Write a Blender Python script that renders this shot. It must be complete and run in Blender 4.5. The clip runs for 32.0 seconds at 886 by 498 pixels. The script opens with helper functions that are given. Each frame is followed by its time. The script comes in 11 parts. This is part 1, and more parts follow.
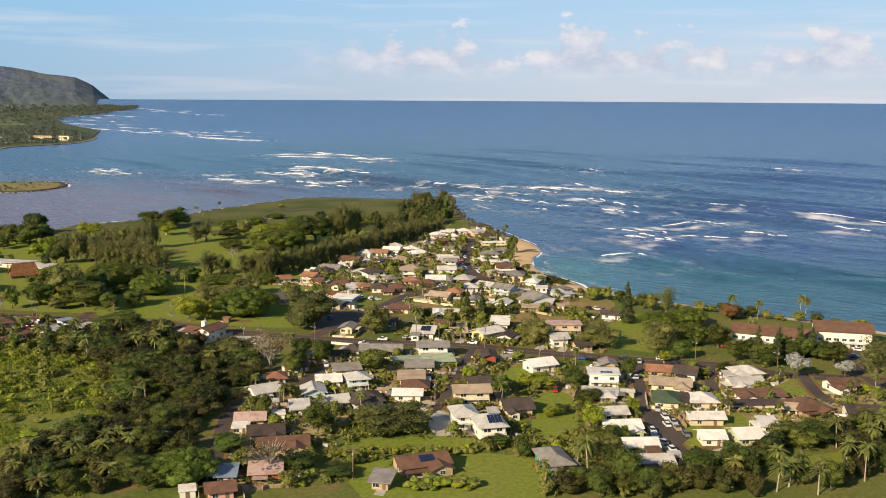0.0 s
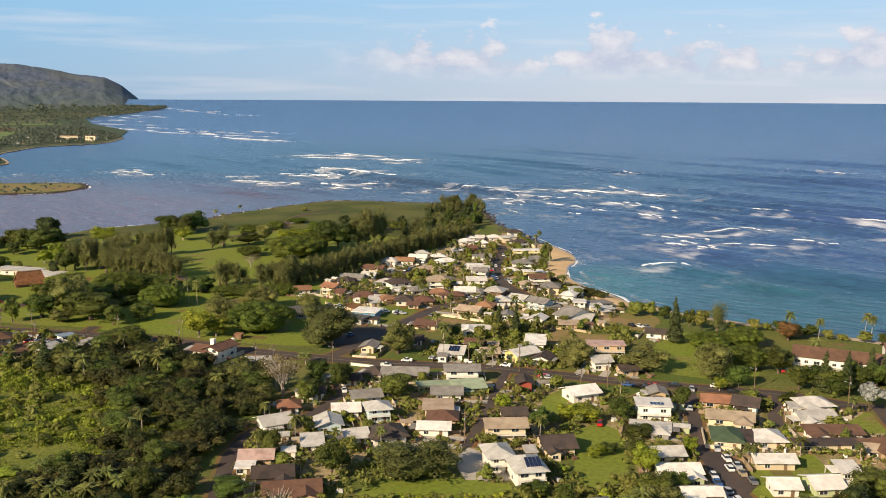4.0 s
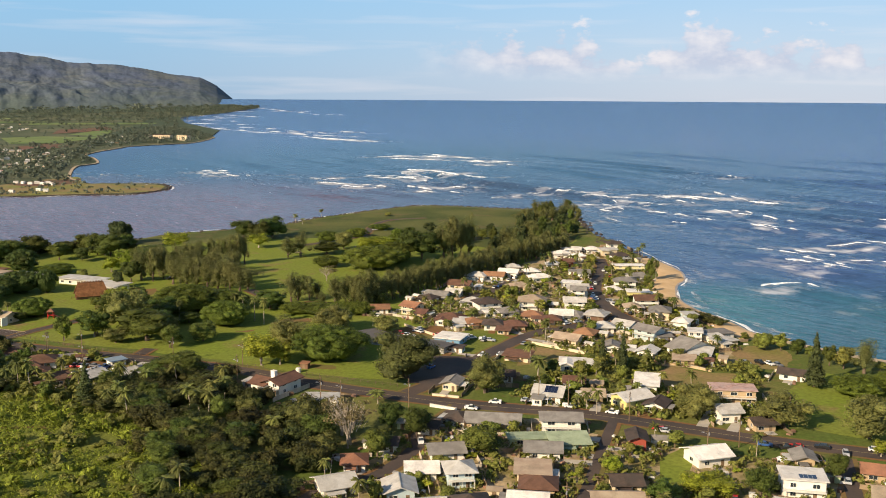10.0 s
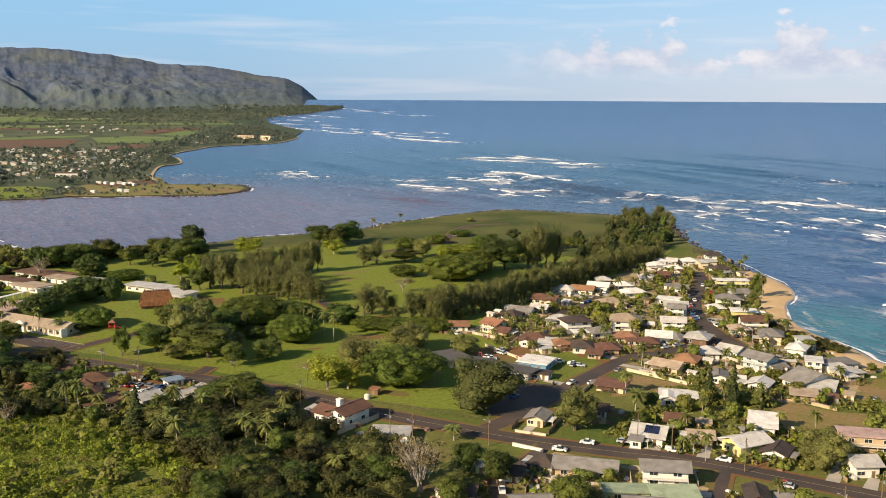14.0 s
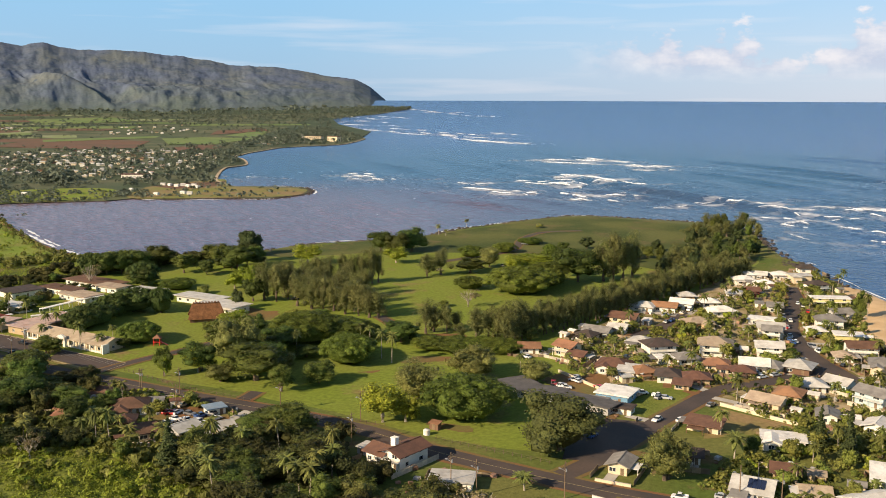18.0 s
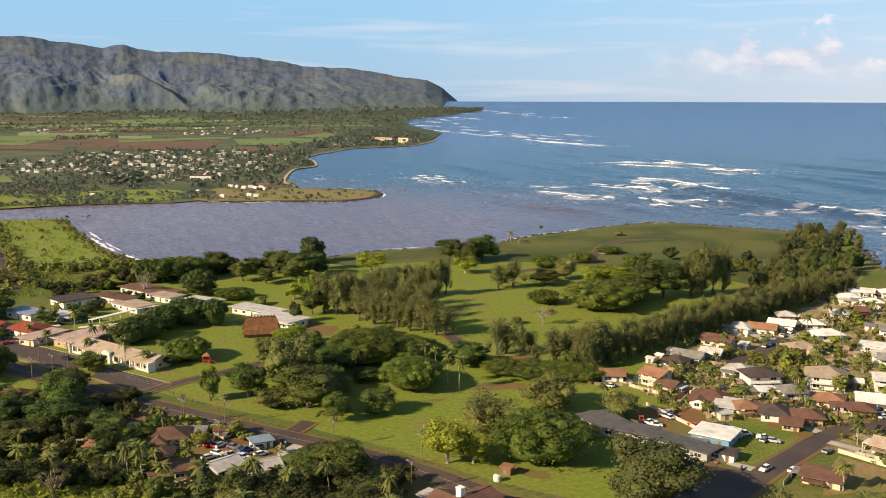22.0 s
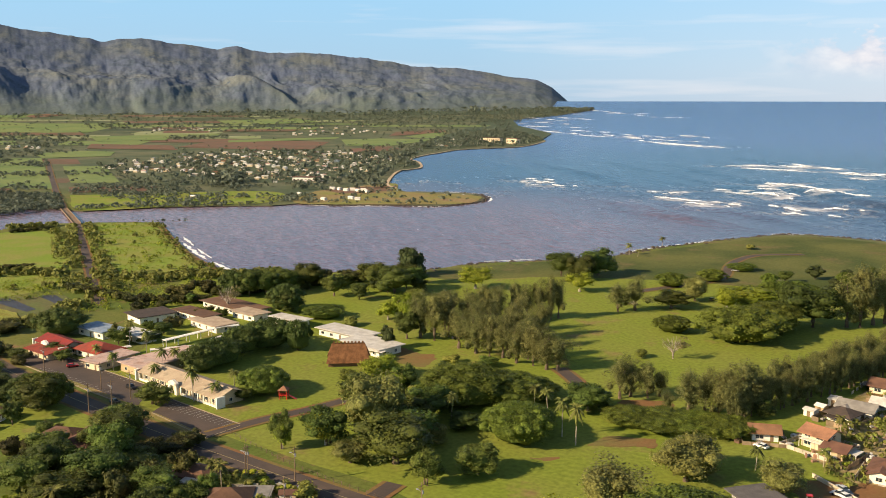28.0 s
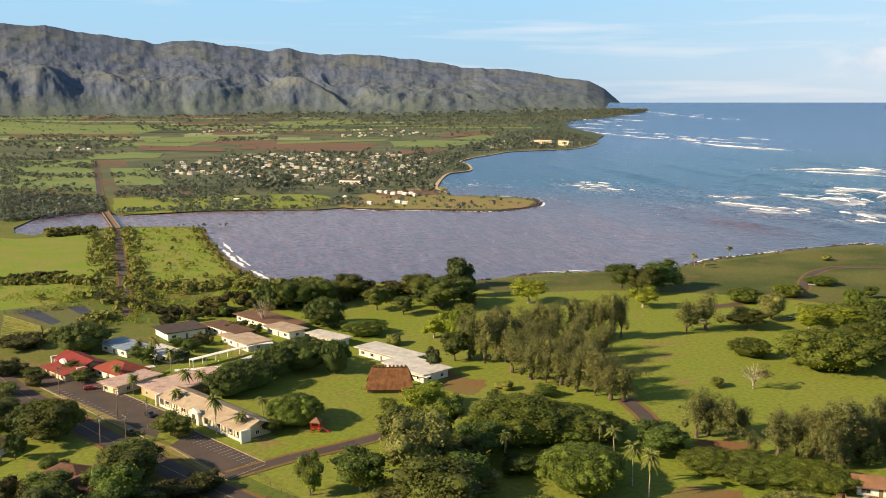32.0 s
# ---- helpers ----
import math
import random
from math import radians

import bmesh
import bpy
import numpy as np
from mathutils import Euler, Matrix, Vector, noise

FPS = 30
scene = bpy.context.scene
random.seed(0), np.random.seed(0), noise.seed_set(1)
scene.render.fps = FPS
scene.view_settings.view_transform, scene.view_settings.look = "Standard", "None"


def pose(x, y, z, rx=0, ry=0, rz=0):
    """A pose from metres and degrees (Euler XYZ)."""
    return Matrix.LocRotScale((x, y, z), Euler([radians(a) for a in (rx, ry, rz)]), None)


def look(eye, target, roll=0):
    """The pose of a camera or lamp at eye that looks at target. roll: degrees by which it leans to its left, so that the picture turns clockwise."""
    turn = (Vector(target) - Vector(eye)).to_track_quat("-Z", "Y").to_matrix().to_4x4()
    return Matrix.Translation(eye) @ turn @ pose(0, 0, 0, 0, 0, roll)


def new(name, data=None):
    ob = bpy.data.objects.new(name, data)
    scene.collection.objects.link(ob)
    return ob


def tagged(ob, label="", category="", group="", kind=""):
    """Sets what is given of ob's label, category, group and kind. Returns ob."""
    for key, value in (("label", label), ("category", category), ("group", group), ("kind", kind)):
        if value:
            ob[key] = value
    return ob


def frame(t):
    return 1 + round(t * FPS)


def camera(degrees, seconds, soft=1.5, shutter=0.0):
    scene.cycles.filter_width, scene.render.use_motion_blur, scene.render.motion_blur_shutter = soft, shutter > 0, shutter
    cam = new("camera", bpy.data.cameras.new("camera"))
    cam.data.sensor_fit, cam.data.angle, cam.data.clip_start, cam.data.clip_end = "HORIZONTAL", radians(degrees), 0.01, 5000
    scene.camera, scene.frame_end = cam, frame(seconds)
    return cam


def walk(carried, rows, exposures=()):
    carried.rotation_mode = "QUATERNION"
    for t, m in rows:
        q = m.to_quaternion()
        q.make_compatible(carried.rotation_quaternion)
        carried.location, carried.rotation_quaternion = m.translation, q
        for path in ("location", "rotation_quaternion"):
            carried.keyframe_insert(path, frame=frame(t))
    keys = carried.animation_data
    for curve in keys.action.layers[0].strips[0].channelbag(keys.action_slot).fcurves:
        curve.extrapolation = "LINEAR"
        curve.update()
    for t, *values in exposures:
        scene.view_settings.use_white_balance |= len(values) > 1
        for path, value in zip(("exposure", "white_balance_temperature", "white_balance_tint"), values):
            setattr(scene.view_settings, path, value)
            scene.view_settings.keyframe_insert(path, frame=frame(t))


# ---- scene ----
cam = camera(49.8, 32.0, soft=0.95)
METRES, EYE, TILT, LEAN, TURN = 306.4, 110.0, 0.25, 0.6, 0.0
ROWS = [
    (0.0, 0.0, 0.0, 0.0, 0.15, -9.37, -0.91),
    (0.5, -0.0006, 0.0156, -0.0005, 0.32, -9.36, -0.93),
    (1.0, -0.001, 0.0313, -0.001, 0.46, -9.37, -0.94),
    (1.5, -0.0011, 0.0469, -0.0012, 0.62, -9.38, -0.92),
    (2.0, -0.002, 0.0625, -0.0021, 0.8, -9.36, -0.94),
    (2.5, -0.0026, 0.0782, -0.0024, 1.1, -9.36, -0.94),
    (3.0, -0.0033, 0.0938, -0.003, 1.36, -9.36, -0.96),
    (3.5, -0.0039, 0.1095, -0.0036, 1.61, -9.36, -0.94),
    (5.5, -0.0062, 0.1722, -0.0043, 2.69, -9.43, -0.89),
    (6.0, -0.0077, 0.1879, -0.0051, 3.17, -9.42, -0.91),
    (6.5, -0.0089, 0.2036, -0.0057, 3.67, -9.41, -0.92),
    (7.0, -0.0104, 0.2191, -0.006, 4.16, -9.42, -0.94),
    (7.5, -0.0117, 0.235, -0.0066, 4.65, -9.42, -0.93),
    (8.0, -0.0129, 0.2507, -0.0066, 5.11, -9.45, -0.91),
    (8.5, -0.0145, 0.2665, -0.0076, 5.49, -9.43, -0.93),
    (9.0, -0.0162, 0.2819, -0.0077, 6.01, -9.44, -0.91),
    (9.5, -0.0183, 0.2975, -0.0081, 6.65, -9.45, -0.92),
    (10.0, -0.02, 0.3129, -0.0084, 7.2, -9.45, -0.89),
    (10.5, -0.0223, 0.3286, -0.0089, 7.83, -9.46, -0.89),
    (11.0, -0.0246, 0.3444, -0.0095, 8.5, -9.47, -0.89),
    (11.5, -0.027, 0.36, -0.0096, 9.18, -9.48, -0.86),
    (12.0, -0.0293, 0.3756, -0.0101, 9.86, -9.47, -0.85),
    (12.5, -0.032, 0.3912, -0.0104, 10.47, -9.48, -0.84),
    (13.0, -0.0348, 0.4068, -0.0107, 11.04, -9.5, -0.82),
    (13.5, -0.0378, 0.4221, -0.0111, 11.61, -9.5, -0.82),
    (14.0, -0.0409, 0.4376, -0.0116, 12.16, -9.49, -0.81),
    (14.5, -0.0442, 0.453, -0.012, 12.72, -9.48, -0.78),
    (16.5, -0.0584, 0.514, -0.0132, 14.72, -9.5, -0.72),
    (17.0, -0.0623, 0.5293, -0.0138, 15.21, -9.49, -0.71),
    (17.5, -0.0665, 0.5444, -0.0142, 15.71, -9.49, -0.69),
    (18.0, -0.0705, 0.5595, -0.0144, 16.21, -9.5, -0.66),
    (18.5, -0.0752, 0.5744, -0.0151, 16.71, -9.5, -0.67),
    (19.0, -0.0798, 0.5893, -0.0156, 17.24, -9.5, -0.65),
    (19.5, -0.0842, 0.6042, -0.0161, 17.77, -9.49, -0.63),
    (20.0, -0.0892, 0.6192, -0.0169, 18.22, -9.48, -0.64),
    (20.5, -0.094, 0.634, -0.0172, 18.71, -9.49, -0.62),
    (21.0, -0.0992, 0.6485, -0.0178, 19.27, -9.48, -0.61),
    (21.5, -0.1042, 0.6632, -0.0182, 19.89, -9.48, -0.6),
    (22.0, -0.1096, 0.6778, -0.0187, 20.48, -9.48, -0.58),
    (22.5, -0.1149, 0.6923, -0.0191, 21.06, -9.49, -0.57),
    (23.0, -0.1206, 0.7069, -0.0196, 21.65, -9.49, -0.54),
    (23.5, -0.1264, 0.7213, -0.0199, 22.22, -9.51, -0.53),
    (24.0, -0.1323, 0.7356, -0.0204, 22.8, -9.5, -0.52),
    (24.5, -0.1382, 0.7499, -0.021, 23.34, -9.5, -0.52),
    (25.0, -0.1443, 0.764, -0.0215, 23.85, -9.5, -0.5),
    (25.5, -0.1504, 0.7781, -0.0221, 24.37, -9.51, -0.49),
    (27.5, -0.1763, 0.8345, -0.0238, 26.35, -9.52, -0.42),
    (28.0, -0.1833, 0.8484, -0.0245, 26.92, -9.52, -0.41),
    (28.5, -0.1903, 0.8623, -0.0251, 27.47, -9.52, -0.39),
    (29.0, -0.1975, 0.876, -0.0258, 28.01, -9.51, -0.38),
    (29.5, -0.2046, 0.8897, -0.0265, 28.42, -9.52, -0.37),
    (30.0, -0.2122, 0.9034, -0.0273, 28.72, -9.52, -0.36),
    (30.5, -0.2197, 0.917, -0.0281, 29.05, -9.53, -0.35),
    (31.0, -0.2269, 0.9297, -0.0287, 29.39, -9.53, -0.34),
    (31.5, -0.2346, 0.9432, -0.0295, 29.72, -9.52, -0.33),
    (32.0, -0.2423, 0.9566, -0.0299, 29.89, -9.44, -0.31),
]
walk(cam, [(t, pose(0, 0, EYE, TILT, LEAN, TURN) @ pose(METRES * x, METRES * y, METRES * z, 90 + pitch, roll, yaw)) for t, x, y, z, yaw, pitch, roll in ROWS], exposures=[(0.0, 0.48, 6500, 10), (14.0, 0.56, 6520, 10), (24.0, 0.68, 6750, 10), (32.0, 0.80, 7050, 10)])

# ---------------------------------------------------------------- world, sun
SUN_EL, SUN_AZ = 27.0, 222.0          # degrees; azimuth clockwise from +y
world = bpy.data.worlds.new("sky")
scene.world = world
world.use_nodes = True


def build_sky():
    nt = world.node_tree
    nt.nodes.clear()
    N, L = nt.nodes.new, nt.links.new
    out, bg = N("ShaderNodeOutputWorld"), N("ShaderNodeBackground")
    sky = N("ShaderNodeTexSky")
    sky.sky_type, sky.sun_disc = 'NISHITA', False
    sky.sun_elevation, sky.sun_rotation = radians(SUN_EL), radians(SUN_AZ)
    sky.altitude, sky.air_density, sky.dust_density, sky.ozone_density = 0, 1.0, 0.6, 1.6
    bg.inputs[1].default_value = SKY_STRENGTH
    tc = N("ShaderNodeTexCoord")
    sep = N("ShaderNodeSeparateXYZ")
    L(tc.outputs["Generated"], sep.inputs[0])

    def math_node(op, a, b=None):
        n = N("ShaderNodeMath")
        n.operation = op
        for i, v in enumerate((a, b)):
            if v is None:
                continue
            if isinstance(v, (int, float)):
                n.inputs[i].default_value = v
            else:
                L(v, n.inputs[i])
        return n.outputs[0]

    def ramp(v, stops):
        r = N("ShaderNodeValToRGB")
        el = r.color_ramp.elements
        while len(el) < len(stops):
            el.new(0.5)
        for e, (p, c) in zip(el, stops):
            e.position, e.color = p, (c, c, c, 1)
        L(v, r.inputs[0])
        return r.outputs[0]

    az = math_node('ARCTAN2', sep.outputs[0], sep.outputs[1])       # radians, clockwise from +y
    el = math_node('ARCSINE', sep.outputs[2])
    comb = N("ShaderNodeCombineXYZ")
    L(math_node('MULTIPLY', math_node('SUBTRACT', az, 0.183), 20.0), comb.inputs[0])
    L(math_node('MULTIPLY', el, 34.0), comb.inputs[1])
    # cumulus heads standing on the haze over the open sea
    n1 = N("ShaderNodeTexNoise")
    n1.inputs["Scale"].default_value, n1.inputs["Detail"].default_value, n1.inputs["Roughness"].default_value = 1.3, 8, 0.56
    L(comb.outputs[0], n1.inputs["Vector"])
    comb2 = N("ShaderNodeCombineXYZ")
    L(math_node('MULTIPLY', math_node('SUBTRACT', az, 0.183), 7.0), comb2.inputs[0])
    comb2.inputs[1].default_value = 3.7
    n2 = N("ShaderNodeTexNoise")
    n2.inputs["Scale"].default_value, n2.inputs["Detail"].default_value = 1.9, 3
    L(comb2.outputs[0], n2.inputs["Vector"])
    top = math_node('ADD', math_node('MULTIPLY', n2.outputs["Fac"], 0.15), -0.022)
    body = math_node('SUBTRACT', top, el)
    body = math_node('ADD', math_node('MULTIPLY', body, 16.0), math_node('ADD', math_node('MULTIPLY', math_node('SUBTRACT', n1.outputs["Fac"], 0.5), 2.4), 0.42))
    side = N("ShaderNodeMapRange")
    side.inputs[1].default_value, side.inputs[2].default_value = -0.16, -0.06
    L(az, side.inputs[0])
    cum = math_node('MULTIPLY', ramp(body, [(0.38, 0), (0.60, 1)]), side.outputs[0])
    floor_ = N("ShaderNodeMapRange")
    floor_.inputs[1].default_value, floor_.inputs[2].default_value = 0.014, 0.034
    L(el, floor_.inputs[0])
    cum = math_node('MULTIPLY', math_node('MULTIPLY', cum, floor_.outputs[0]), 0.72)
    # thin high streaks
    comb3 = N("ShaderNodeCombineXYZ")
    L(math_node('MULTIPLY', az, 3.0), comb3.inputs[0])
    L(math_node('MULTIPLY', el, 40.0), comb3.inputs[1])
    n3 = N("ShaderNodeTexNoise")
    n3.inputs["Scale"].default_value, n3.inputs["Detail"].default_value = 1.3, 4
    L(comb3.outputs[0], n3.inputs["Vector"])
    streak = math_node('MULTIPLY', ramp(n3.outputs["Fac"], [(0.52, 0), (0.75, 1)]), 0.4)
    # air: pale at the horizon, clear blue above
    up = N("ShaderNodeMapRange")
    up.inputs[1].default_value, up.inputs[2].default_value = 0.0, 0.17
    L(el, up.inputs[0])
    air = N("ShaderNodeMix")
    air.data_type = 'RGBA'
    L(ramp(up.outputs[0], [(0.0, 0), (1.0, 1)]), air.inputs[0])
    low = N("ShaderNodeMix")
    low.data_type = 'RGBA'
    east = N("ShaderNodeMapRange")
    east.inputs[1].default_value, east.inputs[2].default_value = -0.45, 0.15
    L(az, east.inputs[0])
    L(east.outputs[0], low.inputs[0])
    low.inputs[6].default_value, low.inputs[7].default_value = CLEAR, HAZE
    L(low.outputs[2], air.inputs[6])
    air.inputs[7].default_value = BLUE
    haze = N("ShaderNodeMapRange")
    haze.inputs[1].default_value, haze.inputs[2].default_value = 0.5, 0.15
    haze.inputs[3].default_value, haze.inputs[4].default_value = 0.0, 0.85
    L(el, haze.inputs[0])
    mix0, mix1, mix2 = N("ShaderNodeMix"), N("ShaderNodeMix"), N("ShaderNodeMix")
    for m in (mix0, mix1, mix2):
        m.data_type = 'RGBA'
    L(haze.outputs[0], mix0.inputs[0])
    deep = N("ShaderNodeVectorMath")
    deep.operation = 'SCALE'
    L(sky.outputs[0], deep.inputs[0])
    deep.inputs["Scale"].default_value = 0.65
    L(deep.outputs[0], mix0.inputs[6])
    L(air.outputs[2], mix0.inputs[7])
    L(streak, mix1.inputs[0])
    L(mix0.outputs[2], mix1.inputs[6])
    mix1.inputs[7].default_value = CLOUD
    L(cum, mix2.inputs[0])
    L(mix1.outputs[2], mix2.inputs[6])
    tone = N("ShaderNodeMix")
    tone.data_type = 'RGBA'
    L(ramp(n1.outputs["Fac"], [(0.42, 0), (0.66, 1)]), tone.inputs[0])
    tone.inputs[6].default_value, tone.inputs[7].default_value = CLOUD_SHADE, CLOUD
    L(tone.outputs[2], mix2.inputs[7])
    L(mix2.outputs[2], bg.inputs[0])
    L(bg.outputs[0], out.inputs[0])


SKY_STRENGTH = 0.10
HAZE, CLEAR, BLUE = (4.5, 5.0, 5.9, 1), (2.4, 3.8, 5.4, 1), (2.0, 4.5, 6.95, 1)
CLOUD, CLOUD_SHADE = (6.5, 6.05, 6.1, 1), (3.9, 4.15, 5.1, 1)
build_sky()
sun = new("sun", bpy.data.lights.new("sun", 'SUN'))
sun.data.energy, sun.data.angle, sun.data.color = 5.0, radians(0.55), (1.0, 0.80, 0.55)
_a, _e = radians(SUN_AZ), radians(SUN_EL)
sun.matrix_world = look((0, 0, 400), (-math.sin(_a) * math.cos(_e), -math.cos(_a) * math.cos(_e), 400 - math.sin(_e)))


# ---------------------------------------------------------------- materials
def material(name, base, rough=0.7, var=0.25, scale=0.3, fine=3.0, bump=0.0, bump_scale=6.0, other=None, island=0.0, ob_var=0.0, metal=0.0, spec=0.4, hue=0.0, ramp_pos=(0.38, 0.62), patch=None, patch_scale=0.05, patch_pos=(0.56, 0.66)):
    """A procedural surface: base colour, a second colour in patches, fine grain, and relief."""
    m = bpy.data.materials.new(name)
    m.use_nodes = True
    nt = m.node_tree
    N, L = nt.nodes.new, nt.links.new
    p = nt.nodes["Principled BSDF"]
    p.inputs["Roughness"].default_value, p.inputs["Metallic"].default_value = rough, metal
    p.inputs["Specular IOR Level"].default_value = spec
    geo = N("ShaderNodeNewGeometry")
    n1, n2 = N("ShaderNodeTexNoise"), N("ShaderNodeTexNoise")
    n1.inputs["Scale"].default_value, n1.inputs["Detail"].default_value = scale, 5
    n2.inputs["Scale"].default_value, n2.inputs["Detail"].default_value = fine, 4
    L(geo.outputs["Position"], n1.inputs["Vector"])
    L(geo.outputs["Position"], n2.inputs["Vector"])
    r = N("ShaderNodeValToRGB")
    r.color_ramp.elements[0].position, r.color_ramp.elements[1].position = ramp_pos
    L(n1.outputs["Fac"], r.inputs[0])
    mx = N("ShaderNodeMix")
    mx.data_type = 'RGBA'
    L(r.outputs[0], mx.inputs[0])
    o = other or tuple(c * (1 - var) for c in base)
    mx.inputs[6].default_value, mx.inputs[7].default_value = (*base, 1), (*o, 1)
    colour = mx.outputs[2]
    if patch:
        n3, r3, m3 = N("ShaderNodeTexNoise"), N("ShaderNodeValToRGB"), N("ShaderNodeMix")
        n3.inputs["Scale"].default_value, n3.inputs["Detail"].default_value, n3.inputs["Roughness"].default_value = patch_scale, 7, 0.65
        L(geo.outputs["Position"], n3.inputs["Vector"])
        r3.color_ramp.elements[0].position, r3.color_ramp.elements[1].position = patch_pos
        L(n3.outputs["Fac"], r3.inputs[0])
        m3.data_type = 'RGBA'
        L(r3.outputs[0], m3.inputs[0])
        L(colour, m3.inputs[6])
        m3.inputs[7].default_value = (*patch, 1)
        colour = m3.outputs[2]
    hsv = N("ShaderNodeHueSaturation")
    L(colour, hsv.inputs["Color"])

    def madd(a, mul, add):
        n = N("ShaderNodeMath")
        n.operation = 'MULTIPLY_ADD'
        L(a, n.inputs[0])
        n.inputs[1].default_value, n.inputs[2].default_value = mul, add
        return n

    val = madd(n2.outputs["Fac"], 2 * var, 1 - var)
    if island:
        b = N("ShaderNodeMath")
        b.operation = 'MULTIPLY'
        L(val.outputs[0], b.inputs[0])
        L(madd(geo.outputs["Random Per Island"], 2 * island, 1 - island).outputs[0], b.inputs[1])
        val = b
    if ob_var or hue:
        info = N("ShaderNodeObjectInfo")
        b = N("ShaderNodeMath")
        b.operation = 'MULTIPLY'
        L(val.outputs[0], b.inputs[0])
        L(madd(info.outputs["Random"], 2 * ob_var, 1 - ob_var).outputs[0], b.inputs[1])
        val = b
        if hue:
            w = N("ShaderNodeMath")
            w.operation = 'MULTIPLY'
            L(info.outputs["Random"], w.inputs[0])
            w.inputs[1].default_value = 7.31
            fr = N("ShaderNodeMath")
            fr.operation = 'FRACT'
            L(w.outputs[0], fr.inputs[0])
            L(madd(fr.outputs[0], 2 * hue, 0.5 - hue).outputs[0], hsv.inputs["Hue"])
    L(val.outputs[0], hsv.inputs["Value"])
    L(hsv.outputs[0], p.inputs["Base Color"])
    if bump:
        bn, bt = N("ShaderNodeBump"), N("ShaderNodeTexNoise")
        bt.inputs["Scale"].default_value, bt.inputs["Detail"].default_value = bump_scale, 6
        L(geo.outputs["Position"], bt.inputs["Vector"])
        bn.inputs["Strength"].default_value, bn.inputs["Distance"].default_value = 1.0, bump
        L(bt.outputs["Fac"], bn.inputs["Height"])
        L(bn.outputs[0], p.inputs["Normal"])
    return m


def leaf_material(name, base, var=0.3, ob_var=0.15, hue=0.015, through_=0.25):
    """Foliage: colour varies from clump to clump and from tree to tree; some light passes through."""
    m = material(name, base, 0.65, 0.8, 0.15, 2.0, 0.5, 2.0, other=tuple(c * 0.78 for c in base), island=var, ob_var=ob_var, hue=hue, spec=0.25)
    nt = m.node_tree
    p = nt.nodes["Principled BSDF"]
    tr, ad = nt.nodes.new("ShaderNodeBsdfTranslucent"), nt.nodes.new("ShaderNodeMixShader")
    ad.inputs[0].default_value = through_
    src = p.inputs["Base Color"].links[0].from_socket
    nt.links.new(src, tr.inputs[0])
    nt.links.new(p.outputs[0], ad.inputs[1])
    nt.links.new(tr.outputs[0], ad.inputs[2])
    nt.links.new(ad.outputs[0], nt.nodes["Material Output"].inputs[0])
    return m


MAT = {}
MAT["grass"] = material("scrub_grass", (0.095, 0.13, 0.028), 0.95, 0.5, 0.02, 0.6, 0.15, 1.5, other=(0.15, 0.15, 0.045), spec=0.1, patch=(0.19, 0.13, 0.065), patch_scale=0.06)


def plain_cover(m):
    """Across the bay the ground turns to dull, dry scrub."""
    nt = m.node_tree
    N, L = nt.nodes.new, nt.links.new
    hsv = [n for n in nt.nodes if n.bl_idname == "ShaderNodeHueSaturation"][0]
    geo, sep, mr, mx, n1 = N("ShaderNodeNewGeometry"), N("ShaderNodeSeparateXYZ"), N("ShaderNodeMapRange"), N("ShaderNodeMix"), N("ShaderNodeTexNoise")
    L(geo.outputs["Position"], sep.inputs[0])
    L(sep.outputs[1], mr.inputs[0])
    mr.inputs[1].default_value, mr.inputs[2].default_value = 940, 1060
    n1.inputs["Scale"].default_value, n1.inputs["Detail"].default_value = 0.012, 6
    L(geo.outputs["Position"], n1.inputs["Vector"])
    tone, mx2 = N("ShaderNodeMix"), N("ShaderNodeValToRGB")
    tone.data_type = mx.data_type = 'RGBA'
    mx2.color_ramp.elements[0].position, mx2.color_ramp.elements[1].position = 0.4, 0.62
    L(n1.outputs["Fac"], mx2.inputs[0])
    L(mx2.outputs[0], tone.inputs[0])
    tone.inputs[6].default_value, tone.inputs[7].default_value = (0.075, 0.098, 0.058, 1), (0.135, 0.14, 0.085, 1)
    L(mr.outputs[0], mx.inputs[0])
    L(hsv.inputs["Color"].links[0].from_socket, mx.inputs[6])
    L(tone.outputs[2], mx.inputs[7])
    L(mx.outputs[2], hsv.inputs["Color"])


plain_cover(MAT["grass"])
MAT["lawn"] = material("mown_lawn", (0.165, 0.21, 0.03), 0.95, 0.5, 0.03, 0.6, 0.06, 2.5, other=(0.185, 0.208, 0.042), spec=0.1, ramp_pos=(0.35, 0.68), patch=(0.22, 0.16, 0.07), patch_scale=0.04, patch_pos=(0.57, 0.70))
MAT["meadow"] = material("tall_meadow_grass", (0.17, 0.24, 0.036), 0.95, 0.3, 0.05, 0.7, 0.5, 0.8, other=(0.22, 0.225, 0.06), spec=0.1)
MAT["wild"] = material("wild_tall_grass", (0.115, 0.15, 0.026), 0.95, 0.45, 0.04, 0.7, 0.4, 1.0, other=(0.17, 0.185, 0.04), spec=0.1)
MAT["dirt"] = material("red_dirt", (0.20, 0.105, 0.05), 0.95, 0.25, 0.06, 0.9, 0.06, 3, other=(0.16, 0.14, 0.05), spec=0.1)
MAT["yard"] = material("village_yard_soil", (0.42, 0.325, 0.2), 0.95, 0.55, 0.09, 0.8, 0.06, 3, other=(0.185, 0.158, 0.06), spec=0.1)
MAT["sand"] = material("beach_sand", (0.69, 0.49, 0.28), 0.95, 0.1, 0.1, 1.5, 0.03, 5, other=(0.60, 0.41, 0.22), spec=0.1)
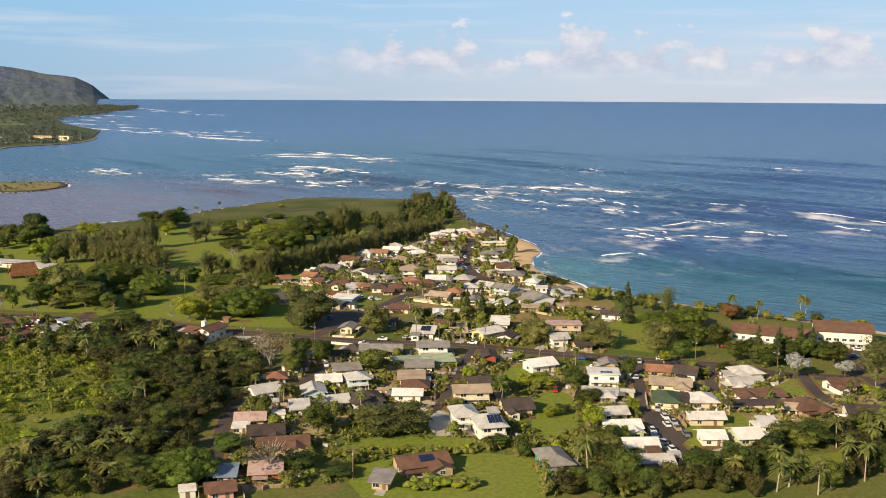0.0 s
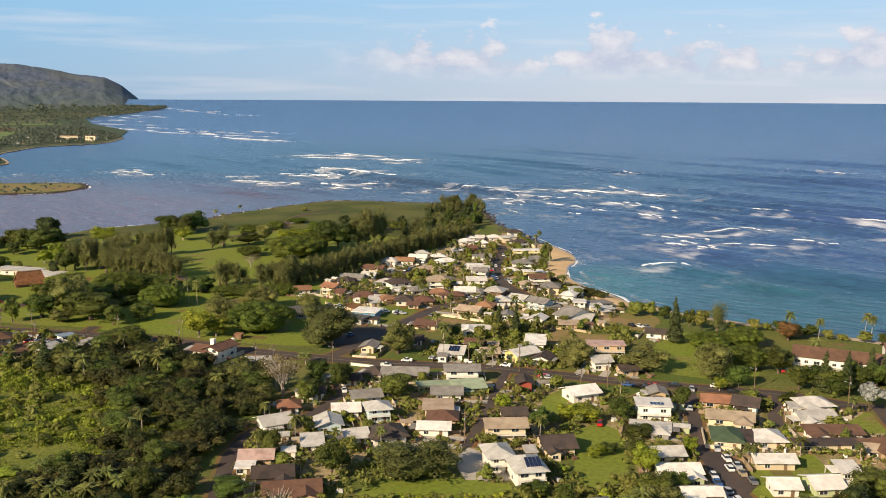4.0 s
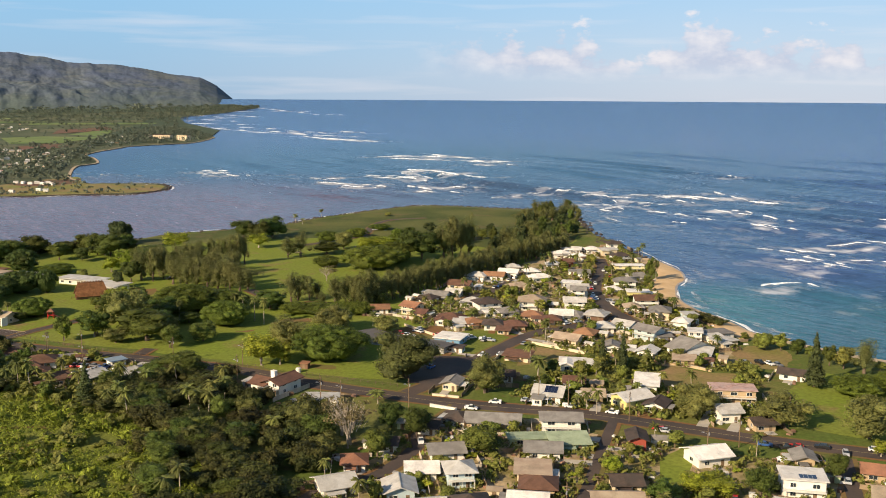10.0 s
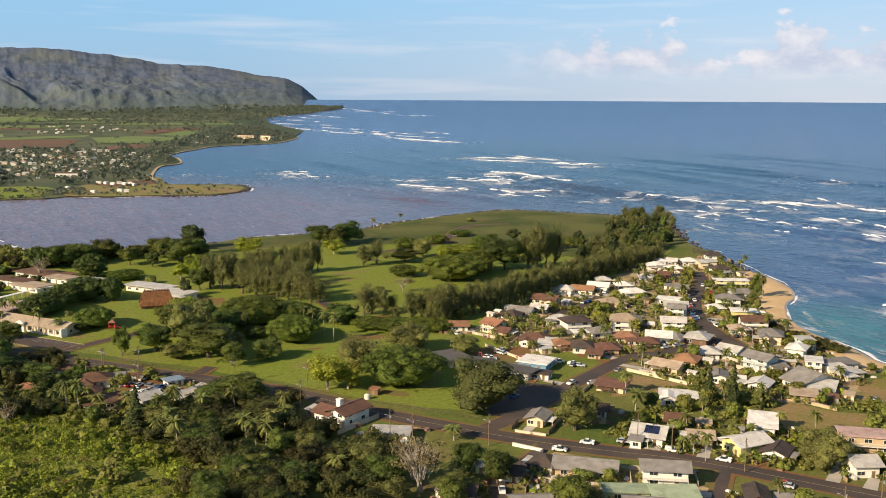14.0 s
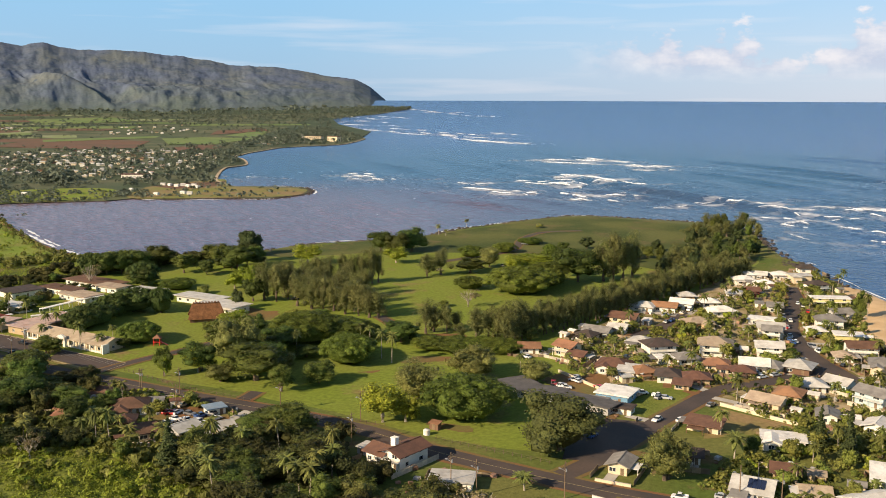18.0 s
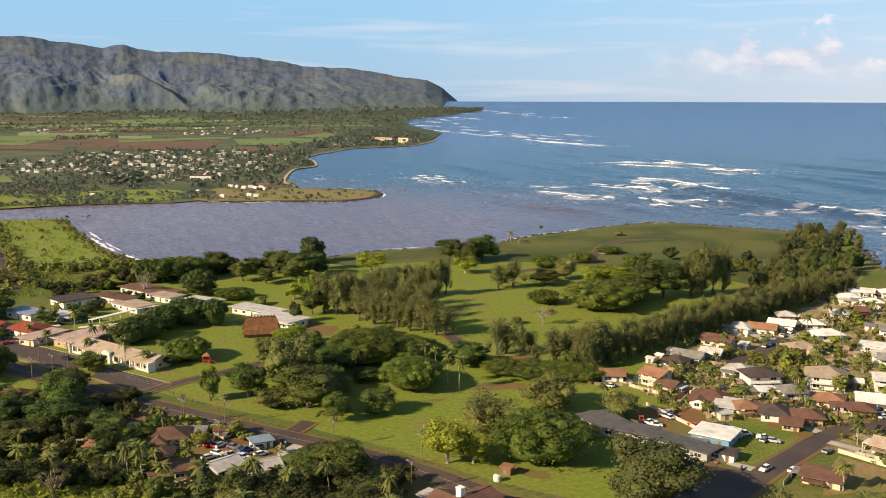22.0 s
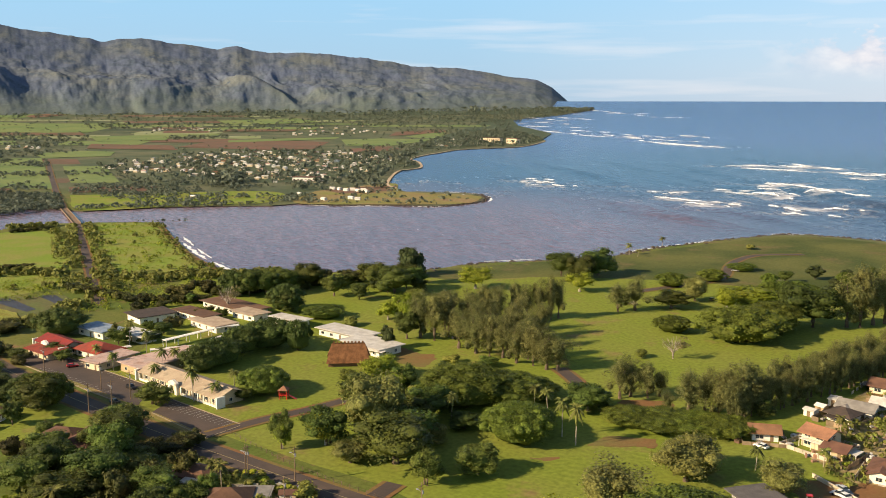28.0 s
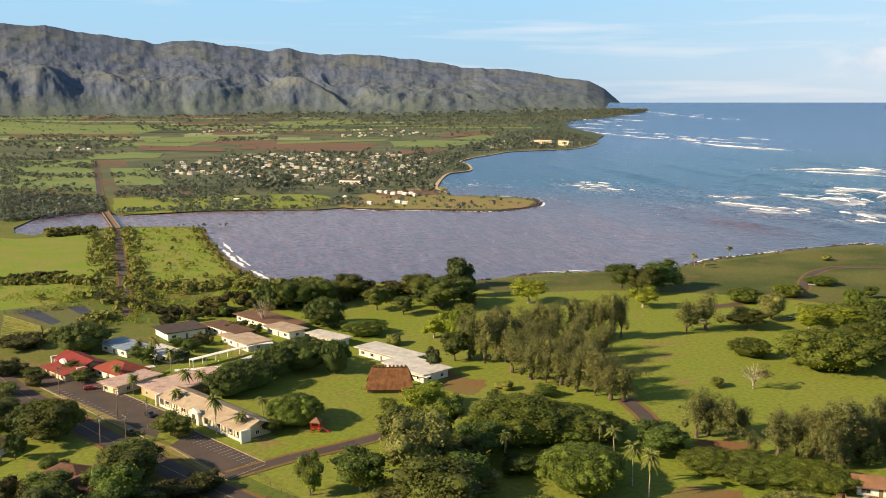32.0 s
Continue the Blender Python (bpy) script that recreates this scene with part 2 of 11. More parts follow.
MAT["sand_far"] = material("pale_far_sand", (0.50, 0.40, 0.28), 0.95, 0.1, 0.1, 1.5, other=(0.44, 0.34, 0.24), spec=0.1)
MAT["wet_sand"] = material("wet_sand", (0.36, 0.26, 0.17), 0.35, 0.1, 0.1, 1.5)
MAT["rock"] = material("shore_rock", (0.07, 0.055, 0.045), 0.85, 0.4, 0.4, 2.0, 0.2, 1.5)
MAT["asphalt"] = material("asphalt", (0.062, 0.05, 0.046), 0.85, 0.2, 0.06, 1.2, 0.01, 8, other=(0.095, 0.07, 0.058), spec=0.3)
MAT["concrete"] = material("pale_concrete", (0.46, 0.42, 0.36), 0.85, 0.15, 0.3, 2.0)
MAT["kerb"] = material("worn_kerb", (0.34, 0.27, 0.16), 0.85, 0.3, 0.3, 2.0, other=(0.26, 0.22, 0.17))
MAT["line"] = material("road_paint", (0.36, 0.29, 0.14), 0.8, 0.2, 0.5, 3)
MAT["white_line"] = material("white_road_paint", (0.36, 0.35, 0.33), 0.8, 0.2, 0.5, 3)
MAT["wood"] = material("weathered_wood", (0.22, 0.15, 0.09), 0.8, 0.3, 0.8, 5)
MAT["glass"] = material("window_glass", (0.03, 0.04, 0.05), 0.12, 0.2, 0.5, 2, spec=0.6)
MAT["frame"] = material("window_frame", (0.7, 0.68, 0.62), 0.6, 0.1, 0.5, 4)
MAT["solar"] = material("solar_cells", (0.02, 0.03, 0.07), 0.2, 0.2, 0.5, 2, spec=0.6)
MAT["thatch"] = material("thatch", (0.22, 0.105, 0.05), 0.95, 0.35, 0.6, 4, 0.15, 4, spec=0.1)
MAT["bark"] = material("bark", (0.16, 0.12, 0.085), 0.9, 0.3, 0.8, 5, spec=0.2)
MAT["pale_bark"] = material("pale_bark", (0.42, 0.36, 0.29), 0.9, 0.25, 0.8, 5, spec=0.2)
MAT["metal"] = material("galvanised_metal", (0.42, 0.43, 0.44), 0.5, 0.15, 0.8, 4, metal=0.5)
MAT["red_plastic"] = material("red_play_plastic", (0.65, 0.05, 0.03), 0.45, 0.1, 0.8, 4)
MAT["foam"] = material("sea_foam", (0.82, 0.84, 0.86), 0.8, 0.12, 0.15, 0.8, 0.3, 0.6)
ROOF = {}
for _k, _c, _o in (("white", (0.76, 0.73, 0.68), (0.66, 0.62, 0.56)), ("pale", (0.55, 0.53, 0.49), (0.45, 0.425, 0.38)), ("grey", (0.25, 0.235, 0.215), (0.19, 0.175, 0.16)),
                   ("slate", (0.115, 0.108, 0.106), (0.09, 0.085, 0.085)), ("tan", (0.40, 0.32, 0.23), (0.33, 0.25, 0.18)), ("brown", (0.16, 0.085, 0.055), (0.12, 0.065, 0.045)), ("dark", (0.06, 0.048, 0.042), (0.085, 0.06, 0.05)),
                   ("orange", (0.31, 0.155, 0.085), (0.25, 0.13, 0.075)), ("red", (0.27, 0.04, 0.028), (0.20, 0.045, 0.035)), ("green", (0.07, 0.11, 0.06), (0.09, 0.12, 0.07)),
                   ("mint", (0.34, 0.40, 0.27), (0.28, 0.34, 0.22)), ("blue", (0.20, 0.27, 0.36), (0.26, 0.31, 0.38)), ("pink", (0.50, 0.34, 0.29), (0.40, 0.30, 0.27))):
    ROOF[_k] = material("roof_" + _k, _c, 0.6 if _k in ("white", "pale", "blue") else 0.85, 0.16, 0.35, 2.5, 0.03, 3.0, other=_o, ob_var=0.14, hue=0.008, spec=0.3, patch=tuple(c * 0.62 for c in _c) if _k != "pink" else (0.27, 0.15, 0.12), patch_scale=0.28, patch_pos=(0.5, 0.7))
WALL = {}
for _k, _c in (("white", (0.79, 0.75, 0.66)), ("cream", (0.66, 0.55, 0.38)), ("yellow", (0.66, 0.58, 0.24)), ("blue", (0.16, 0.30, 0.44)), ("pale_blue", (0.48, 0.58, 0.60)), ("green", (0.46, 0.52, 0.30)),
               ("red", (0.34, 0.075, 0.05)), ("teal", (0.07, 0.26, 0.25)), ("pink", (0.62, 0.36, 0.28)), ("tan", (0.48, 0.36, 0.22)), ("brown", (0.19, 0.11, 0.07)), ("grey", (0.38, 0.37, 0.35))):
    WALL[_k] = material("wall_" + _k, _c, 0.8, 0.12, 0.25, 2.5, ob_var=0.08, spec=0.25)
LEAF = {
    "thicket": leaf_material("thicket_leaves", (0.072, 0.076, 0.018), 0.35, 0.4, 0.03),
    "garden": leaf_material("garden_leaves", (0.20, 0.22, 0.042), 0.3, 0.25, 0.02),
    "iron": leaf_material("ironwood_needles", (0.172, 0.178, 0.056), 0.3, 0.1, 0.01),
    "tallgrass": leaf_material("tall_grass", (0.235, 0.275, 0.032), 0.4, 0.15, 0.015, 0.4),
    "monkeypod": leaf_material("monkeypod_leaves", (0.122, 0.160, 0.022), 0.3, 0.22, 0.015),
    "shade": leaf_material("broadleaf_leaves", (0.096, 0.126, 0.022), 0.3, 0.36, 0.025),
    "olive": leaf_material("olive_leaves", (0.195, 0.20, 0.055), 0.3, 0.12, 0.01),
    "lime": leaf_material("lime_leaves", (0.26, 0.30, 0.028)),
    "banyan": leaf_material("dark_olive_leaves", (0.108, 0.122, 0.034), 0.3, 0.1, 0.01),
    "darkpod": leaf_material("dark_green_leaves", (0.072, 0.105, 0.022), 0.3, 0.12, 0.01),
    "rust": leaf_material("rusty_leaves", (0.23, 0.135, 0.045), 0.35, 0.1, 0.01),
    "dark": leaf_material("dark_leaves", (0.055, 0.075, 0.022)),
    "palm": leaf_material("palm_fronds", (0.19, 0.205, 0.05), 0.35, 0.28, 0.02),
    "pine": leaf_material("norfolk_pine_needles", (0.075, 0.095, 0.03)),
    "scrub": leaf_material("scrub_leaves", (0.21, 0.22, 0.048)),
    "dry": leaf_material("dry_twigs", (0.20, 0.17, 0.075), 0.3, 0.1, 0.01),
    "silver": leaf_material("silver_leaves", (0.45, 0.46, 0.42), 0.25),
    # paler and bluer than near leaves: distance haze put into the colour
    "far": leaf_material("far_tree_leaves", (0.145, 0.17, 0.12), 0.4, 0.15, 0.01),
}


# ---------------------------------------------------------------- building helpers
def mesh_of(name, verts, faces, mat, smooth=False):
    me = bpy.data.meshes.new(name)
    me.from_pydata([tuple(v) for v in verts], [], faces)
    for m in (mat if isinstance(mat, (list, tuple)) else [mat]):
        me.materials.append(m)
    if smooth:
        me.polygons.foreach_set("use_smooth", [True] * len(me.polygons))
    me.update()
    return me


def link(name, me, parent=None, label="", at=None):
    ob = new(name, me)
    if at is not None:
        ob.matrix_basis = at
    if parent:
        ob.parent = parent
    if label:
        ob["label"] = label
    return ob


def thing(name, at, label, category, group=""):
    return tagged(link(name, None, at=at), label, category, group)


class Shape:
    """Collects boxes, prisms and tubes into one mesh."""

    def __init__(self):
        self.v, self.f = [], []

    def add(self, verts, faces):
        n = len(self.v)
        self.v += [tuple(p) for p in verts]
        self.f += [tuple(i + n for i in f) for f in faces]
        return self

    def box(self, x0, y0, z0, x1, y1, z1):
        return self.add([(x0, y0, z0), (x1, y0, z0), (x1, y1, z0), (x0, y1, z0), (x0, y0, z1), (x1, y0, z1), (x1, y1, z1), (x0, y1, z1)],
                        [(3, 2, 1, 0), (4, 5, 6, 7), (0, 1, 5, 4), (1, 2, 6, 5), (2, 3, 7, 6), (3, 0, 4, 7)])

    def tube(self, pts, radii, n=6):
        rings = []
        for i, p in enumerate(pts):
            a, b = Vector(pts[max(i - 1, 0)]), Vector(pts[min(i + 1, len(pts) - 1)])
            q = (b - a).to_track_quat('Z', 'X')
            rings.append([Vector(p) + q @ Vector((radii[i] * math.cos(2 * math.pi * k / n), radii[i] * math.sin(2 * math.pi * k / n), 0)) for k in range(n)])
        vs = [v for r in rings for v in r]
        fs = [(i * n + k, i * n + (k + 1) % n, (i + 1) * n + (k + 1) % n, (i + 1) * n + k) for i in range(len(pts) - 1) for k in range(n)]
        fs += [tuple(reversed(range(n))), tuple(range((len(pts) - 1) * n, len(pts) * n))]
        return self.add(vs, fs)

    def mesh(self, name, mat, smooth=False):
        return mesh_of(name, self.v, self.f, mat, smooth)


# ---------------------------------------------------------------- distance: land and sea rise gently to meet the horizon
EYE0 = Vector((-37.0, 146.0, 106.0))
R1, R2 = 2600.0, 4780.0


def far(x, y, z=0.0):
    """Draws what lies beyond 2.6 km in towards the horizon, along the line of sight."""
    dx, dy = x - EYE0.x, y - EYE0.y
    r = math.hypot(dx, dy)
    if r <= R1:
        return (x, y, z)
    q = R1 + (R2 - R1) * (1 - R1 / r)
    k = q / r
    return (EYE0.x + dx * k, EYE0.y + dy * k, EYE0.z + (z - EYE0.z) * k)


SEA = -0.8
COAST = [(211.1, 440.3), (196.9, 453.8), (181.4, 466.2), (162.6, 479.0), (139.9, 494.1), (115.6, 510.5), (95.4, 529.5), (79.8, 539.9), (73.8, 556.8), (65.7, 573.5), (57.6, 591.4), (51.5, 615.7), (51.9, 641.6), (56.9, 663.5), (61.7, 677.4), (62.2, 700.8), (58.9, 716.7), (55.1, 731.3), (50.1, 745.1), (43.8, 769.7), (33.2, 795.7), (23.6, 824.5), (33.7, 818.6), (21.0, 845.3)]
COAST += [(12.1, 904.0), (4.0, 970.0), (-15.8, 1010.1), (-135.8, 1034.0), (-159.2, 1017.8), (-178.0, 992.3), (-195.2, 962.8), (-214.2, 930.6), (-226.5, 905.8), (-238.3, 870.4), (-250.5, 852.3), (-264.8, 842.0), (-280.6, 826.5), (-302.0, 808.0), (-315.6, 789.9), (-321.5, 772.5), (-339.1, 750.9), (-361.3, 738.4), (-394.1, 729.5), (-422.3, 713.6), (-435.6, 712.0), (-456.2, 723.2), (-495.6, 749.3), (-556.1, 797.9)]
COAST += [(-610.5, 844.8), (-635.3, 865.5), (-675.9, 842.7), (-706.8, 817.5), (-720.7, 790.5), (-707.8, 765.1), (-734.9, 767.7), (-761.2, 787.0), (-785.9, 818.7), (-827.1, 870.6), (-791.8, 895.4), (-751.7, 892.9), (-732.0, 928.7), (-695.6, 964.5), (-652.1, 994.1), (-624.1, 1009.7), (-609.9, 1044.7), (-570.7, 1044.8), (-542.6, 1060.4), (-512.3, 1072.0), (-480.3, 1079.4), (-467.9, 1102.1), (-459.3, 1134.3), (-466.1, 1165.2)]
COAST += [(-490.3, 1201.7), (-513.3, 1208.8), (-537.1, 1202.5), (-564.0, 1201.3), (-575.4, 1189.4), (-603.5, 1220.5), (-640.6, 1264.5), (-704.9, 1391.4), (-733.6, 1462.0), (-731.2, 1482.4), (-737.6, 1532.0), (-799.3, 1637.6), (-844.7, 1691.9), (-874.8, 1798.7), (-887.7, 1890.3), (-901.9, 1991.5), (-868.7, 2080.3), (-835.2, 2148.2), (-847.9, 2276.2), (-884.1, 2441.2), (-964.4, 2613.1), (-1058.2, 2771.3), (-1203.3, 3043.3), (-1390.6, 3456.8)]
COAST += [(-1565.2, 3864.4), (-1728.1, 4190.6), (-1898.4, 4882.7), (-1979.2, 5515.8), (-2222.7, 6508.7), (-2466.7, 7611.7), (-2767.8, 8690.5)]
LAND = COAST + [(-5200, 13000), (-12000, 13000), (-12000, -900), (700, -900), (700, 330), (300, 430)]
RIDGE = [(54.26, 4.01), (52.03, 3.93), (50.61, 3.72), (48.12, 3.38), (46.17, 3.1), (44.62, 3.31), (42.44, 3.08), (40.05, 2.69), (38.92, 2.86), (36.97, 2.58), (34, 2.55), (31.35, 2.26), (28.68, 1.83), (26.02, 1.7), (23.7, 1.33), (21.4, 1.06), (20.41, 0.57), (19.74, 0.01), (19.41, -0.28), (18.11, -0.51)]     # degrees to the left of +y, degrees above the level


HOUSES, LOTS, STREETS, OPEN = [], [], [], []


def bowl_cut(bm):
    """Cuts a large flat sheet finely enough to follow the rise of the distance."""
    cuts = [v for v in range(-12000, 0, 1000)] + [v for v in range(0, 14001, 1000)] + [-2600, -2200, -1800, -1400, 1400, 1800, 2200, 2600, 3300, 3600, 4500, 5500]
    for axis in (0, 1):
        for v in sorted(set(cuts)):
            co, no = [0, 0, 0], [0, 0, 0]
            co[axis], no[axis] = v, 1
            bmesh.ops.bisect_plane(bm, geom=bm.verts[:] + bm.edges[:] + bm.faces[:], plane_co=co, plane_no=no)


def sheet(name, pts, mat, z=0.0, skirt=0.0, skirt_mat=None, rise=False):
    """A flat piece of ground with the given outline; skirt: how far its edge goes down."""
    bm = bmesh.new()
    vs = [bm.verts.new((x, y, z)) for x, y in pts]
    f = bm.faces.new(vs)
    f.normal_update()
    if f.normal.z < 0:
        f.normal_flip()
    bmesh.ops.triangulate(bm, faces=[f])
    if rise:
        bowl_cut(bm)
    bm.verts.ensure_lookup_table()
    if skirt:
        edges = [e for e in bm.edges if e.is_boundary]
        r = bmesh.ops.extrude_edge_only(bm, edges=edges)
        for v in (g for g in r["geom"] if isinstance(g, bmesh.types.BMVert)):
            v.co.z -= skirt
        for fc in (g for g in r["geom"] if isinstance(g, bmesh.types.BMFace)):
            fc.material_index = 1
    if rise:
        for v in bm.verts:
            v.co = far(*v.co)
    me = bpy.data.meshes.new(name)
    bm.to_mesh(me)
    bm.free()
    me.materials.append(mat)
    if skirt:
        me.materials.append(skirt_mat or mat)
    return new(name, me)


def smooth_line(pts, step=6.0):
    """A rounded line through the points (Catmull-Rom), evenly stepped."""
    p = [Vector((*q, 0)) for q in pts]
    p = [2 * p[0] - p[1]] + p + [2 * p[-1] - p[-2]]
    out = []
    for i in range(1, len(p) - 2):
        n = max(1, int((p[i + 1] - p[i]).length / step))
        for k in range(n):
            t = k / n
            a, b, c, d = p[i - 1:i + 3]
            out.append(0.5 * ((2 * b) + (c - a) * t + (2 * a - 5 * b + 4 * c - d) * t * t + (3 * b - a - 3 * c + d) * t ** 3))
    return out + [p[-2]]


def ribbon(name, pts, width, mat, z=0.06, thick=0.0, offset=0.0):
    line = smooth_line(pts)
    vs, fs = [], []
    for i, p in enumerate(line):
        d = (line[min(i + 1, len(line) - 1)] - line[max(i - 1, 0)]).normalized()
        n = Vector((-d.y, d.x, 0))
        vs += [(p + n * (offset + width / 2)) + Vector((0, 0, z)), (p + n * (offset - width / 2)) + Vector((0, 0, z))]
        if i:
            fs.append((2 * i - 1, 2 * i + 1, 2 * i, 2 * i - 2))
    me = mesh_of(name, vs, fs, mat)
    ob = new(name, me)
    return ob


def road(name, pts, width, z=0.06, line=False):
    z += 0.05
    ob = tagged(ribbon(name, pts, width, MAT["asphalt"], z), "worn dark asphalt road through the settlement", "road", kind="structure")
    STREETS.extend((p.x, p.y, width / 2) for p in smooth_line(pts, 3.0))
    for s in (-1, 1):
        v = ribbon("verge", pts, 1.6, MAT["dirt"], z - 0.025, 0, s * (width / 2 + 0.6))
        v.parent = ob
    if line:
        c = ribbon("centre_line", pts, 0.2, MAT["line"], z + 0.012)
        c.parent = ob
    return ob


# ---------------------------------------------------------------- houses
def roof_shape(w, d, h, kind, o=0.6, pitch=0.36):
    """The roof of a w x d house with eaves at height h, as a solid: gable, front gable, hip, shed or flat."""
    s = Shape()
    x0, x1, y0, y1 = -w / 2 - o, w / 2 + o, -o, d + o
    th = 0.22
    if kind == "f":
        s.box(x0, y0, h, x1, y1, h + 0.28)
        s.box(x0 + 0.5, y0 + 0.5, h + 0.28, x1 - 0.5, y1 - 0.5, h + 0.34)
        return s, h
    if kind == "s":
        r = (y1 - y0) * 0.12
        s.add([(x0, y0, h), (x1, y0, h), (x1, y1, h + r), (x0, y1, h + r), (x0, y0, h + th), (x1, y0, h + th), (x1, y1, h + r + th), (x0, y1, h + r + th)],
              [(3, 2, 1, 0), (4, 5, 6, 7), (0, 1, 5, 4), (1, 2, 6, 5), (2, 3, 7, 6), (3, 0, 4, 7)])
        return s, h
    if kind == "h":
        m = min(x1 - x0, y1 - y0) / 2
        r = m * pitch * 1.1
        cx0, cx1, cy0, cy1 = x0 + m * 0.98, x1 - m * 0.98, y0 + m * 0.98, y1 - m * 0.98
        b = [(x0, y0, h), (x1, y0, h), (x1, y1, h), (x0, y1, h)]
        e = [(x, y, z + th) for x, y, z in b]
        t = [(cx0, cy0, h + th + r), (cx1, cy0, h + th + r), (cx1, cy1, h + th + r), (cx0, cy1, h + th + r)]
        s.add(b + e + t, [(3, 2, 1, 0), (0, 1, 5, 4), (1, 2, 6, 5), (2, 3, 7, 6), (3, 0, 4, 7), (4, 5, 9, 8), (5, 6, 10, 9), (6, 7, 11, 10), (7, 4, 8, 11), (8, 9, 10, 11)])
        return s, h
    along = kind == "g"
    span = (y1 - y0) if along else (x1 - x0)
    r = span / 2 * pitch
    if along:
        ym = (y0 + y1) / 2
        prof = [(y0, h), (ym, h + r), (y1, h), (y1, h + th), (ym, h + r + th), (y0, h + th)]
        vs = [(x0, y, z) for y, z in prof] + [(x1, y, z) for y, z in prof]
    else:
        xm = (x0 + x1) / 2
        prof = [(x0, h), (xm, h + r), (x1, h), (x1, h + th), (xm, h + r + th), (x0, h + th)]
        vs = [(x, y0, z) for x, z in prof] + [(x, y1, z) for x, z in prof]
    fs = [(0, 1, 4, 5), (1, 2, 3, 4), (11, 10, 7, 6), (10, 9, 8, 7), (0, 6, 7, 1), (1, 7, 8, 2), (2, 8, 9, 3), (3, 9, 10, 4), (4, 10, 11, 5), (5, 11, 6, 0)]
    s.add(vs, fs)
    return s, h + r


_win = {}


def window_meshes(w, h, wallmat):
    key = (round(w, 1), round(h, 1))
    if key not in _win:
        s = Shape()
        s.box(-w / 2 - 0.1, -0.09, -h / 2 - 0.1, w / 2 + 0.1, 0.02, -h / 2).box(-w / 2 - 0.1, -0.09, h / 2, w / 2 + 0.1, 0.02, h / 2 + 0.1)
        s.box(-w / 2 - 0.1, -0.09, -h / 2, -w / 2, 0.02, h / 2).box(w / 2, -0.09, -h / 2, w / 2 + 0.1, 0.02, h / 2).box(-0.04, -0.07, -h / 2, 0.04, 0.02, h / 2)
        p = Shape().box(-w / 2, -0.045, -h / 2, w / 2, 0.01, h / 2)
        _win[key] = (s.mesh("window_frame", MAT["frame"]), p.mesh("pane", MAT["glass"]))
    return _win[key]


def add_window(par, x, y, z, rz, w=1.6, h=1.1):
    f, p = window_meshes(w, h, None)
    a = link("window", f, par, at=pose(x, y, z, 0, 0, rz))
    link("pane", p, a, "dark reflecting glass")


